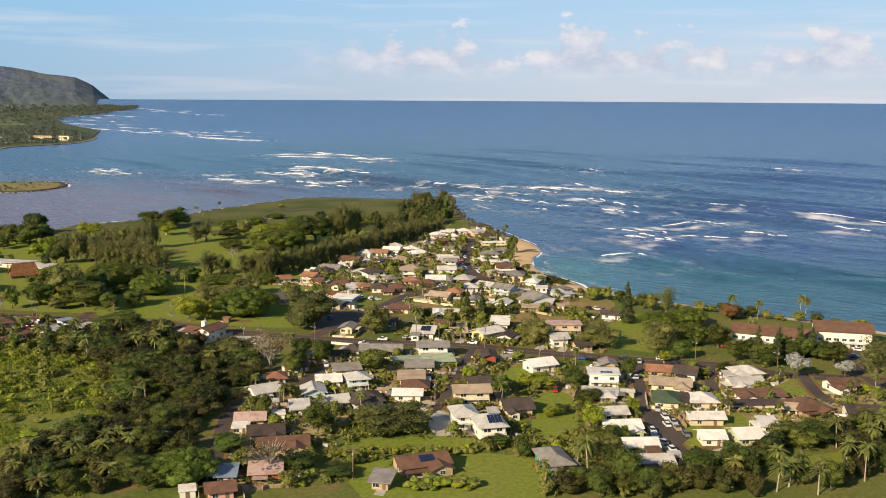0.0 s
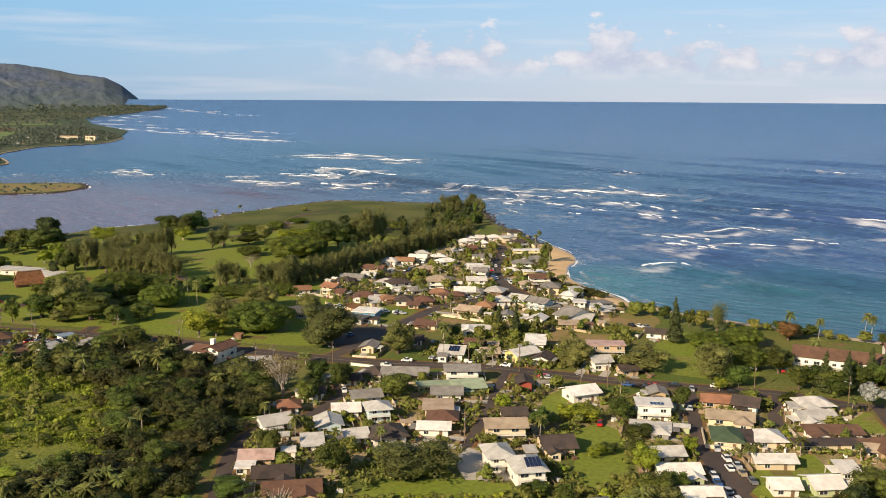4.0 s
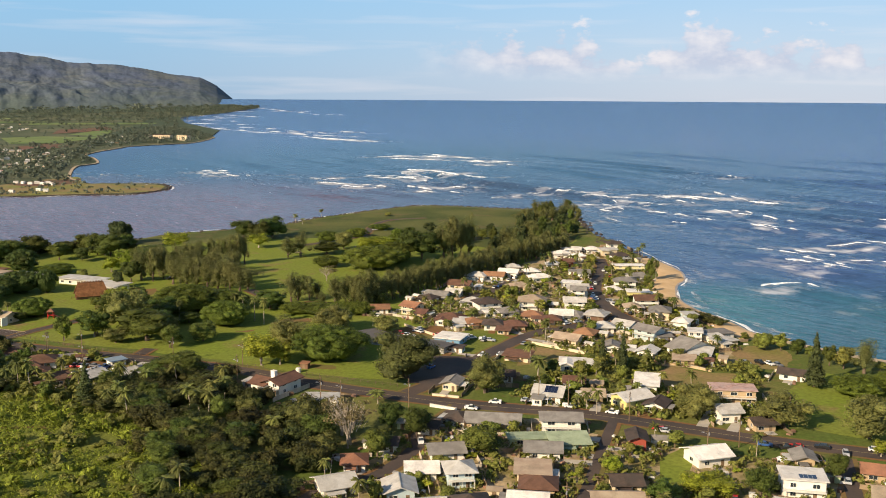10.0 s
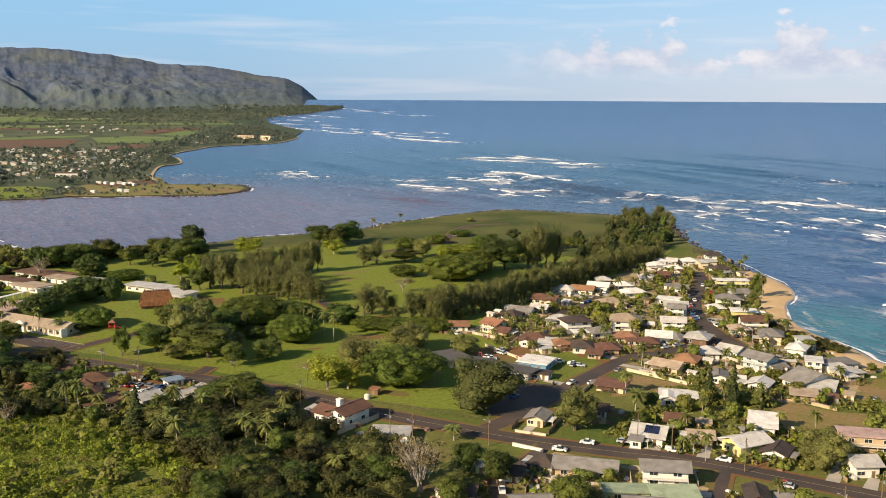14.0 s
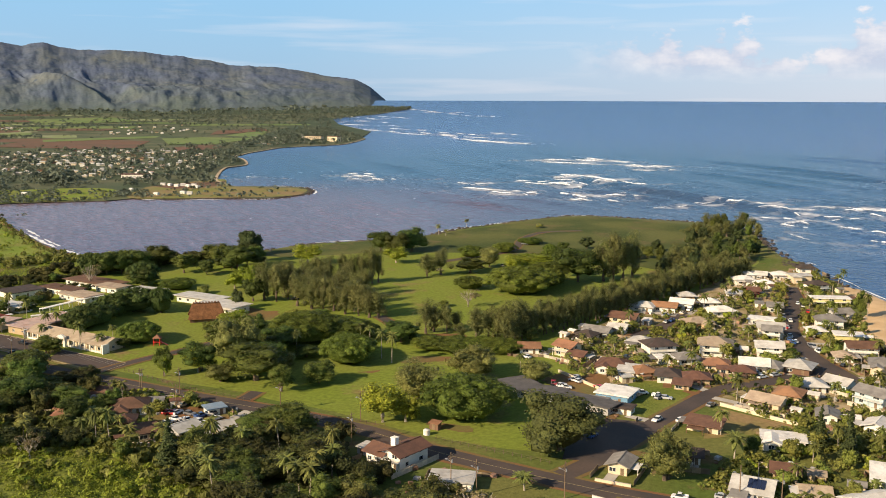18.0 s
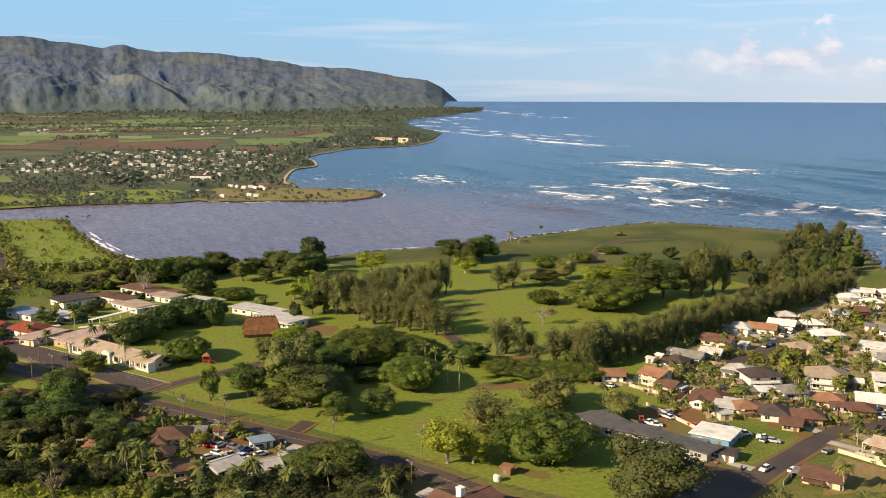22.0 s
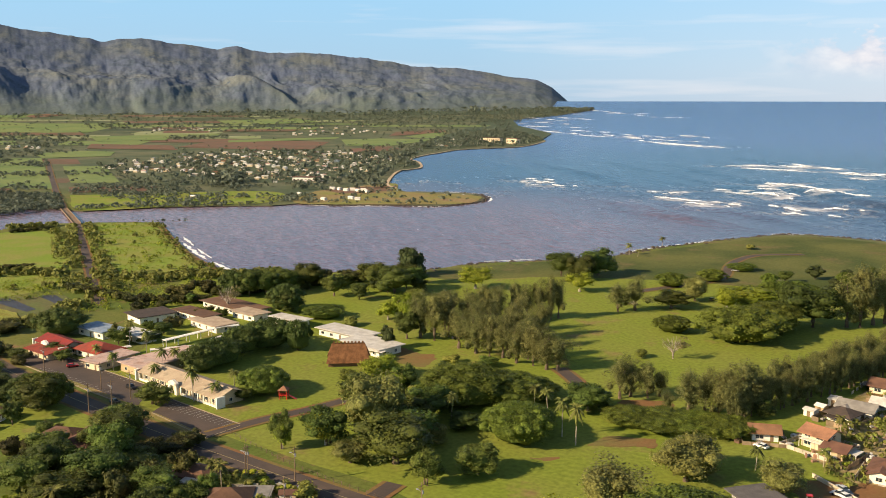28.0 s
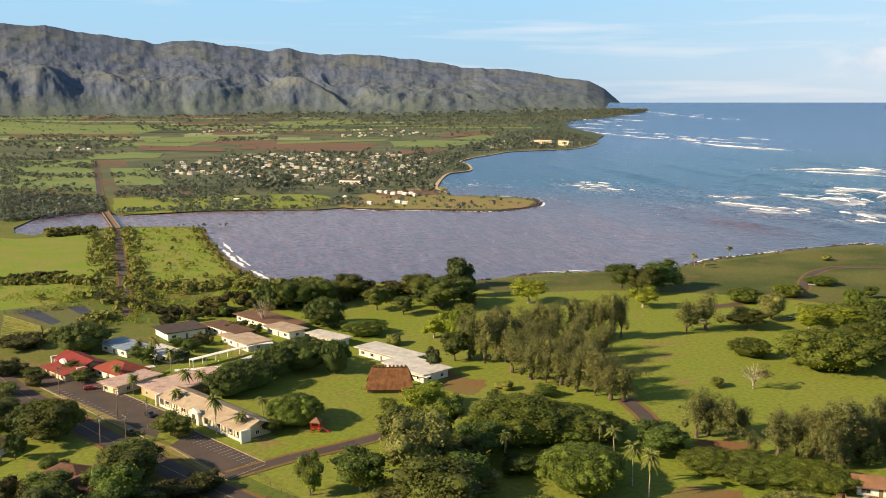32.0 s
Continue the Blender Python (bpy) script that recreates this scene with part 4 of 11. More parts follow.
_tn = [0]
NAT = {"monkeypod": 18.0, "darkpod": 18.0, "shade": 9.4, "lime": 9.6, "garden": 8.8, "olive": 9.6, "banyan": 9.6, "rust": 9.4, "darktree": 9.6, "ironwood": 4.0, "scrub": 10.5, "bare": 8.5, "pine": 3.6, "palm": 6.6, "shrub": 9.0, "silver": 7.0}
GROUP = {"monkeypod": "shade trees of the park", "darkpod": "shade trees of the school", "ironwood": "ironwood trees", "palm": "coconut palms", "pine": "Norfolk pines", "scrub": "thicket trees", "shrub": "garden shrubs"}


def tree(kind, x, y, height, width, z=0.0, name=""):
    """A tree of that kind, height and crown width, turned at random."""
    _tn[0] += 1
    rng = random.Random(_tn[0])
    tr, cr, label, cat = PROTO[kind][_tn[0] % len(PROTO[kind])]
    sx, sz = width / NAT[kind], height / 10.0
    nm = {"palm": "coconut_palm", "shrub": "shrub", "pine": "norfolk_pine", "ironwood": "ironwood_tree", "monkeypod": "shade_tree", "darkpod": "shade_tree", "bare": "bare_tree", "scrub": "thicket_tree", "lime": "yellow_green_tree", "olive": "olive_green_tree", "darktree": "dark_leaved_tree"}.get(kind, "leafy_tree")
    at = pose(x, y, z, 0, 0, rng.uniform(0, 360)) @ Matrix.Diagonal((sx, sx * rng.uniform(0.9, 1.1), sz, 1))
    grp = GROUP.get(kind, "trees among the houses")
    if tr is None:
        return tagged(link(nm, cr, at=at), label, cat, grp)
    ob = thing(name or nm, at, label, cat, grp)
    link(tr.name.split(".")[0], tr, ob)
    link(cr.name.split(".")[0], cr, ob)
    return ob


def tree_row(kind, x0, y0, x1, y1, n, h, w, jit=1.5):
    rng = random.Random(int(x0 * 7 + y0 * 3))
    for i in range(n):
        t = i / max(1, n - 1)
        tree(kind, x0 + (x1 - x0) * t + rng.uniform(-jit, jit), y0 + (y1 - y0) * t + rng.uniform(-jit, jit), h * rng.uniform(0.85, 1.12), w * rng.uniform(0.85, 1.2))


def inside(p, poly):
    c, j = False, len(poly) - 1
    for i in range(len(poly)):
        (xi, yi), (xj, yj) = poly[i], poly[j]
        if (yi > p[1]) != (yj > p[1]) and p[0] < (xj - xi) * (p[1] - yi) / (yj - yi) + xi:
            c = not c
        j = i
    return c


def scatter(poly, n, seed, gap=0.0, taken=None):
    """n places at random in an outline, at least gap apart."""
    rng = random.Random(seed)
    xs, ys = [p[0] for p in poly], [p[1] for p in poly]
    got, tries = [], 0
    while len(got) < n and tries < n * 60:
        tries += 1
        p = (rng.uniform(min(xs), max(xs)), rng.uniform(min(ys), max(ys)))
        if inside(p, poly) and all((p[0] - q[0]) ** 2 + (p[1] - q[1]) ** 2 > gap * gap for q in got):
            got.append(p)
    return got


def woods(poly, n, kinds, h, w, seed, gap=4.0):
    rng = random.Random(seed)
    for x, y in scatter(poly, n, seed, gap):
        if not clear_of_all(x, y, max(4.0, w * 0.5)):
            continue
        k = rng.choice(kinds)
        if k == "palm":
            tree(k, x, y, h * rng.uniform(0.85, 1.2), rng.uniform(6.5, 8.5))
        else:
            tree(k, x, y, h * rng.uniform(0.75, 1.2), w * rng.uniform(0.8, 1.25))


def clear_of_all(x, y, m=1.0):
    """Whether a place is clear of houses and streets."""
    for hx, hy, c, s, w, d in HOUSES:
        u, v = (x - hx) * c + (y - hy) * s, -(x - hx) * s + (y - hy) * c
        if -w / 2 - m < u < w / 2 + m and -m - 0.6 < v < d + m:
            return False
    if any(inside((x, y), p) for p in OPEN):
        return False
    return all((x - a) ** 2 + (y - b) ** 2 > (r + m) ** 2 for a, b, r in STREETS)


PLANTS = {"low": ([], []), "dense": ([], []), "meadow": ([], [])}


def plant(key, x, y, size, rng, n=16):
    """Adds one low leafy clump to a joined stand of plants."""
    V, F = PLANTS[key]
    lob = [(rng.normal() * size * 0.2, rng.normal() * size * 0.2, size * 0.35, size * 0.5, size * 0.5, size * 0.45)]
    v, f = leaf_cloud(lob, n, size * (0.17 if key == "meadow" else 0.24), rng, 0.2)
    PLANTS[key][1].append(f + 4 * sum(len(q) for q in F))
    V.append(v + np.array((x, y, 0.0)))


def finish_plants():
    for key, mat, nm, label in (("low", LEAF["scrub"], "garden_plants", "low hedges and garden plants between the houses"), ("dense", LEAF["garden"], "garden_bushes", "leafy green bushes in the yards between the houses"), ("meadow", LEAF["tallgrass"], "meadow_growth", "tall tangled yellow-green grass and weeds")):
        V, F = PLANTS[key]
        if V:
            tagged(new(nm, mesh_of(nm, np.concatenate(V), np.concatenate(F).tolist(), mat)), label, "plants", kind="stuff")


def gardens(poly, n, seed):
    """Shrubs, small trees and palms in the yards between the houses, and low plants round the walls."""
    rng = random.Random(seed)
    nr = np.random.RandomState(seed)
    for x, y in scatter(poly, n, seed, 2.0):
        if not clear_of_all(x, y, 1.2):
            continue
        q = rng.random()
        if q < 0.52:
            w = rng.uniform(2.0, 4.5)
            tree("shrub", x, y, w * rng.uniform(0.6, 1.0), w)
        elif q < 0.66:
            tree("palm", x, y, rng.uniform(5, 9), rng.uniform(4, 6))
        else:
            tree("garden", x, y, rng.uniform(3.4, 7.0), rng.uniform(4.0, 8.5), name="garden_tree")
    for x, y in scatter(poly, n * 8, seed + 1):
        if clear_of_all(x, y, 0.3):
            plant("low" if rng.random() < 0.85 else "dense", x, y, rng.uniform(0.9, 3.4), nr)
    for hx, hy, c, s, w, d in HOUSES:
        if not inside((hx, hy), poly):
            continue
        for _ in range(int(w * 0.55)):
            side = rng.random()
            u, v = (rng.uniform(-w / 2, w / 2), rng.uniform(-1.8, -0.9)) if side < 0.6 else (rng.choice((-1, 1)) * (w / 2 + rng.uniform(0.8, 1.8)), rng.uniform(0, d))
            x, y = hx + u * c - v * s, hy + u * s + v * c
            if clear_of_all(x, y, 0.2):
                plant("low", x, y, rng.uniform(1.0, 2.2), nr, 14)


def meadow(poly, n, seed):
    rng = np.random.RandomState(seed)
    for x, y in scatter(poly, n, seed):
        if noise.noise(Vector((x * 0.05, y * 0.05, 4))) > -0.25:
            plant("meadow", x, y, rng.uniform(0.7, 2.1), rng, 14)
    for x, y in scatter(poly, n // 12, seed + 1):
        if noise.noise(Vector((x * 0.04, y * 0.04, 9))) > -0.05:
            plant("meadow" if rng.random() < 0.75 else "low", x, y, rng.uniform(2.2, 4.6), rng, 34)


build_protos()

# ---------------------------------------------------------------- sea
def sea_material():
    m = bpy.data.materials.new("sea_water")
    m.use_nodes = True
    nt = m.node_tree
    N, L = nt.nodes.new, nt.links.new
    p = nt.nodes["Principled BSDF"]
    p.inputs["Roughness"].default_value, p.inputs["IOR"].default_value = 0.3, 1.33
    p.inputs["Specular IOR Level"].default_value = 0.42
    geo = N("ShaderNodeNewGeometry")

    def near(x, y, r0, r1, sx=1.0, sy=1.0):
        """1 within r0 of a place, 0 beyond r1."""
        mp = N("ShaderNodeVectorMath")
        mp.operation = 'SUBTRACT'
        L(geo.outputs["Position"], mp.inputs[0])
        mp.inputs[1].default_value = (x, y, 0)
        sc = N("ShaderNodeVectorMath")
        sc.operation = 'MULTIPLY'
        L(mp.outputs[0], sc.inputs[0])
        sc.inputs[1].default_value = (sx, sy, 0)
        ln = N("ShaderNodeVectorMath")
        ln.operation = 'LENGTH'
        L(sc.outputs[0], ln.inputs[0])
        nz = N("ShaderNodeTexNoise")
        nz.inputs["Scale"].default_value, nz.inputs["Detail"].default_value = 0.006, 4
        L(geo.outputs["Position"], nz.inputs["Vector"])
        ad = N("ShaderNodeMath")
        ad.operation = 'MULTIPLY_ADD'
        L(nz.outputs["Fac"], ad.inputs[0])
        ad.inputs[1].default_value = (r1 - r0) * 0.9
        L(ln.outputs["Value"], ad.inputs[2])
        mr = N("ShaderNodeMapRange")
        mr.interpolation_type = 'SMOOTHSTEP'
        mr.inputs[1].default_value, mr.inputs[2].default_value = r1 + (r1 - r0) * 0.45, r0 + (r1 - r0) * 0.45
        L(ad.outputs[0], mr.inputs[0])
        return mr.outputs[0]

    def mix(fac, a, b):
        n = N("ShaderNodeMix")
        n.data_type = 'RGBA'
        L(fac, n.inputs[0])
        if isinstance(a, tuple):
            n.inputs[6].default_value = a
        else:
            L(a, n.inputs[6])
        n.inputs[7].default_value = b
        return n.outputs[2]

    patch = N("ShaderNodeTexNoise")
    patch.inputs["Scale"].default_value, patch.inputs["Detail"].default_value = 0.007, 7
    mp = N("ShaderNodeMapping")
    mp.inputs["Scale"].default_value = (1, 2.2, 1)
    L(geo.outputs["Position"], mp.inputs[0])
    L(mp.outputs[0], patch.inputs["Vector"])
    c = mix(patch.outputs["Fac"], (0.018, 0.046, 0.15, 1), (0.062, 0.112, 0.265, 1))
    c = mix(near(-250, 1500, 200, 900, 1.0, 0.7), c, (0.026, 0.075, 0.145, 1))       # reef flat off the bay
    c = mix(near(130, 600, 10, 130), c, (0.03, 0.10, 0.175, 1))                     # shallows off the beach
    c = mix(near(260, 520, 40, 190), c, (0.026, 0.095, 0.150, 1))
    c = mix(near(170, 540, 20, 110), c, (0.030, 0.106, 0.148, 1))
    c = mix(near(82, 600, 4, 48, 1.0, 0.55), c, (0.034, 0.14, 0.17, 1))
    c = mix(near(-330, 1130, 120, 420, 0.8, 1.3), c, (0.044, 0.062, 0.118, 1))         # thinning silt off the bay
    c = mix(near(-520, 930, 180, 470, 1.0, 1.15), c, (0.150, 0.106, 0.140, 1))         # silt brought down by the river
    c = mix(near(-640, 900, 60, 260), c, (0.190, 0.138, 0.166, 1))
    # wind ripple: the light and dark of the chop's facets, painted into the colour
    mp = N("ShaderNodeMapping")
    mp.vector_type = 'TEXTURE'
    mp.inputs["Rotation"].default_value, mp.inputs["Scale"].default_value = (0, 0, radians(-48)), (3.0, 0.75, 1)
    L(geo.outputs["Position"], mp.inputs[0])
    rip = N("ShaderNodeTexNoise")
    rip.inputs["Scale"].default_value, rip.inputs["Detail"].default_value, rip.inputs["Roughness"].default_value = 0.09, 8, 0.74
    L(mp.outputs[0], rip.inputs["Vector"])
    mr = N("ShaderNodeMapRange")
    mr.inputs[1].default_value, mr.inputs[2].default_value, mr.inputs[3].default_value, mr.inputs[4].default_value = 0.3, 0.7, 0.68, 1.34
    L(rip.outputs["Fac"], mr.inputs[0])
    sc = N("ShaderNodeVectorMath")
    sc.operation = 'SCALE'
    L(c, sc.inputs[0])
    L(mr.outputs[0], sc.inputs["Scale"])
    # wind waves and ripples
    bump = None
    for scale, det, dist, stretch, turn in ((0.07, 3, 1.7, 3.5, -52), (0.2, 6, 1.5, 2.2, -38)):
        mp = N("ShaderNodeMapping")
        mp.vector_type = 'TEXTURE'
        mp.inputs["Rotation"].default_value = (0, 0, radians(turn))
        mp.inputs["Scale"].default_value = (stretch, 1, 1)
        L(geo.outputs["Position"], mp.inputs[0])
        t = N("ShaderNodeTexNoise")
        t.inputs["Scale"].default_value, t.inputs["Detail"].default_value = scale, det
        L(mp.outputs[0], t.inputs["Vector"])
        b = N("ShaderNodeBump")
        b.inputs["Strength"].default_value, b.inputs["Distance"].default_value = 1.0, dist
        L(t.outputs["Fac"], b.inputs["Height"])
        if bump:
            L(bump.outputs[0], b.inputs["Normal"])
        bump = b
    # foam lace: thick where much foam lies, breaking up into streaks where little does
    at = N("ShaderNodeAttribute")
    at.attribute_name = "foam"
    mp = N("ShaderNodeMapping")
    mp.vector_type = 'TEXTURE'
    mp.inputs["Rotation"].default_value, mp.inputs["Scale"].default_value = (0, 0, radians(-50)), (2.6, 0.8, 1)
    L(geo.outputs["Position"], mp.inputs[0])
    lace = N("ShaderNodeTexNoise")
    lace.inputs["Scale"].default_value, lace.inputs["Detail"].default_value, lace.inputs["Roughness"].default_value = 0.12, 9, 0.74
    L(mp.outputs[0], lace.inputs["Vector"])
    ma = N("ShaderNodeMath")
    ma.operation = 'MULTIPLY_ADD'
    L(at.outputs["Fac"], ma.inputs[0])
    ma.inputs[1].default_value = 0.45
    L(lace.outputs["Fac"], ma.inputs[2])
    mr = N("ShaderNodeMapRange")
    mr.interpolation_type = 'SMOOTHSTEP'
    mr.inputs[1].default_value, mr.inputs[2].default_value, mr.inputs[4].default_value = 0.62, 1.0, 0.85
    L(ma.outputs[0], mr.inputs[0])
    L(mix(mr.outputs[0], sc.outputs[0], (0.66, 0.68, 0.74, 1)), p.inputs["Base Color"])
    ro = N("ShaderNodeMapRange")
    ro.inputs[3].default_value, ro.inputs[4].default_value = 0.24, 0.85
    L(mr.outputs[0], ro.inputs[0])
    L(ro.outputs[0], p.inputs["Roughness"])
    L(bump.outputs[0], p.inputs["Normal"])
    return m


SEA_MAT = sea_material()
WAVES = []          # breaking waves: both ends of the crest and the width of the wash


def breaker(x0, y0, x1, y1, width):
    WAVES.append((x0, y0, x1, y1, width * 0.7) if x1 >= x0 else (x1, y1, x0, y0, width * 0.7))


def step(v, lo, hi):
    t = np.clip((v - lo) / (hi - lo), 0, 1)
    return t * t * (3 - 2 * t)


def field(x, y, seed, lo, hi, n=12):
    """A smooth random field, about -1.5 to 1.5, with features of lo to hi metres."""
    rng = np.random.RandomState(seed)
    out = np.zeros_like(x)
    for _ in range(n):
        k, a, p = 2 * math.pi / rng.uniform(lo, hi), rng.uniform(0, 2 * math.pi), rng.uniform(0, 6.28)
        out += np.sin(k * (x * math.cos(a) + y * math.sin(a)) + p)
    return out / math.sqrt(n / 2)


def coast_distance(x, y):
    best = np.full_like(x, 1e9)
    for (ax, ay), (bx, by) in zip(COAST, COAST[1:]):
        n = max(1, int(math.hypot(bx - ax, by - ay) / 14))
        for k in range(n):
            px, py = ax + (bx - ax) * k / n, ay + (by - ay) * k / n
            np.minimum(best, (x - px) ** 2 + (y - py) ** 2, out=best)
    return np.sqrt(best)


def sea_height(x, y):
    """Height of the water over its level: long swell from the east, a crossing swell and chop; calm near land and in the bay."""
    d = coast_distance(x, y)
    calm = step(d, 5, 125) * (1 - 0.85 * step(1010 - (x + 30) * 0.28 - y, -90, 90) * step(-x, 10, 110))
    u, w = x * 0.588 - y * 0.809, x * 0.809 + y * 0.588          # along the crests, and out to sea
    s = w + 20 * field(u / 2.5, w, 1, 260, 520) + 3 * field(u / 2, w, 2, 70, 150)
    env = np.clip(0.6 + 0.55 * field(u / 3.2, w, 3, 90, 260), 0.05, 1.6)
    ph = 2 * math.pi * s / 72
    ph = ph - 0.5 * np.sin(ph)
    h = 3.6 * env * ((0.5 + 0.5 * np.cos(ph)) ** 5 - 0.2)
    s2 = x * 0.62 + y * 0.78 + 8 * field(x, y, 4, 120, 300)
    h += 0.42 * np.clip(0.6 + 0.5 * field(x, y, 5, 90, 260), 0, 1.4) * np.cos(2 * math.pi * s2 / 27)
    h += 0.2 * field(x, y, 6, 8, 17)
    return h * calm + 0.05 * field(x, y, 7, 9, 20) * step(d, 4, 30)


def foam_cover(x, y):
    """How much foam lies on the water: the wash behind each breaking wave and thin lace over the reef round it."""
    out, zone = np.zeros_like(x), np.zeros_like(x)
    for x0, y0, x1, y1, width in WAVES:
        ln = math.hypot(x1 - x0, y1 - y0)
        dx, dy = (x1 - x0) / ln, (y1 - y0) / ln
        t = ((x - x0) * dx + (y - y0) * dy) / ln
        v = (x - x0) * -dy + (y - y0) * dx
        W = 1.05 * min(width, 42 if math.hypot(x0 - EYE0.x, y0 - EYE0.y) < 1050 else 30)
        f = np.clip(1 - v / W, 0, 1) * step(v, -4, 1) * step(t, -0.12, 0.15) * step(1 - t, -0.25, 0.2)
        np.maximum(out, f, out=out)
        u = np.clip(t, 0, 1)
        q = (x - x0 - u * (x1 - x0)) ** 2 + (y - y0 - u * (y1 - y0)) ** 2
        np.maximum(zone, np.exp(-q / 75.0 ** 2), out=zone)
    return np.clip(0.6 * out * (0.8 + 0.3 * field(x, y, 9, 18, 60)) + zone * (0.22 + 0.17 * field(x, y, 8, 25, 80)), 0, 1)


def build_sea():
    """One sheet of water: finely cut with real swell off the coast, coarse where nobody looks, drawn in to the horizon."""
    radii, r = [0, 150.0, 300.0], 330.0
    while r < 2600:
        radii.append(r)
        r += max(3.2, min(22.0, r * r * 4.8e-6))
    fine = len(radii)
    radii += [2600 * 1.045 ** k for k in range(0, 52)]
    ang = list(np.arange(-62.0, 30.0, 0.24)) + list(np.arange(30.0, 297.9, 6.0))
    n = len(ang)
    R, A = np.meshgrid(np.array(radii[1:]), np.radians(ang), indexing='ij')
    X, Y = EYE0.x + R * np.sin(A), EYE0.y + R * np.cos(A)
    Z = np.full_like(X, SEA)
    Fo = np.zeros_like(X)
    m = fine - 1
    Z[:m] += sea_height(X[:m], Y[:m]) * step(2560 - R[:m], 0, 1700)
    Fo[:m + 26] = foam_cover(X[:m + 26], Y[:m + 26])
    land = np.zeros(X.shape, bool)
    for (ax, ay), (bx, by) in zip(LAND, LAND[1:] + LAND[:1]):
        if ay != by:
            land ^= ((ay > Y) != (by > Y)) & (X < (bx - ax) * (Y - ay) / (by - ay) + ax)
    Z[land & (coast_distance(X, Y) > 16)] = SEA - 5.0
    vs = [(EYE0.x, EYE0.y, SEA)]
    vs += [far(x, y, z) for x, y, z in zip(X.ravel().tolist(), Y.ravel().tolist(), Z.ravel().tolist())]
    fs = [(0, 1 + (k + 1) % n, 1 + k) for k in range(n)]
    for i in range(len(radii) - 2):
        o = 1 + i * n
        fs += [(o + k, o + (k + 1) % n, o + n + (k + 1) % n, o + n + k) for k in range(n)]
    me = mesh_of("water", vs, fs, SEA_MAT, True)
    at = me.attributes.new("foam", 'FLOAT', 'POINT')
    at.data.foreach_set("value", np.concatenate(([0.0], Fo.ravel())))
    return tagged(new("water", me), "blue open sea with swell and foam, muddy in the bay", "sea", kind="structure")


tagged(sheet("ground", LAND, MAT["grass"], 0.0, 3.0, MAT["rock"], rise=True), "flat coastal land with grass, scrub and soil", "ground", kind="structure")


# ---------------------------------------------------------------- mountains
def plain(d):
    """Height of the plain at that distance, as it is drawn in towards the horizon."""
    return EYE0.z * (1 - d * (1 - (d - R1) / (R2 - R1)) / R1)


def foot_growth(m):
    """Woods and grass climb the lowest slopes of the range; their green includes haze blue."""
    nt = m.node_tree
    N, L = nt.nodes.new, nt.links.new
    hsv = [n for n in nt.nodes if n.bl_idname == "ShaderNodeHueSaturation"][0]
    geo, sep, n1, add, mr, mx = N("ShaderNodeNewGeometry"), N("ShaderNodeSeparateXYZ"), N("ShaderNodeTexNoise"), N("ShaderNodeMath"), N("ShaderNodeMapRange"), N("ShaderNodeMix")
    n1.inputs["Scale"].default_value, n1.inputs["Detail"].default_value = 0.008, 7
    add.operation, mx.data_type = 'MULTIPLY_ADD', 'RGBA'
    L(geo.outputs["Position"], sep.inputs[0])
    L(geo.outputs["Position"], n1.inputs["Vector"])
    L(n1.outputs["Fac"], add.inputs[0])
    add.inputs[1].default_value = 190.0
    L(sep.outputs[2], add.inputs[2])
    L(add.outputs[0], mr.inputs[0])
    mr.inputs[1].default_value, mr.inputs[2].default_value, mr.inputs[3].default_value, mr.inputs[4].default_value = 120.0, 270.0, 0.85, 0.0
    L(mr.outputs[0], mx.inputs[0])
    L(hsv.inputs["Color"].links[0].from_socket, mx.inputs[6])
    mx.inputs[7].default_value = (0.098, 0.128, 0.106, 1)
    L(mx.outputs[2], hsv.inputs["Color"])


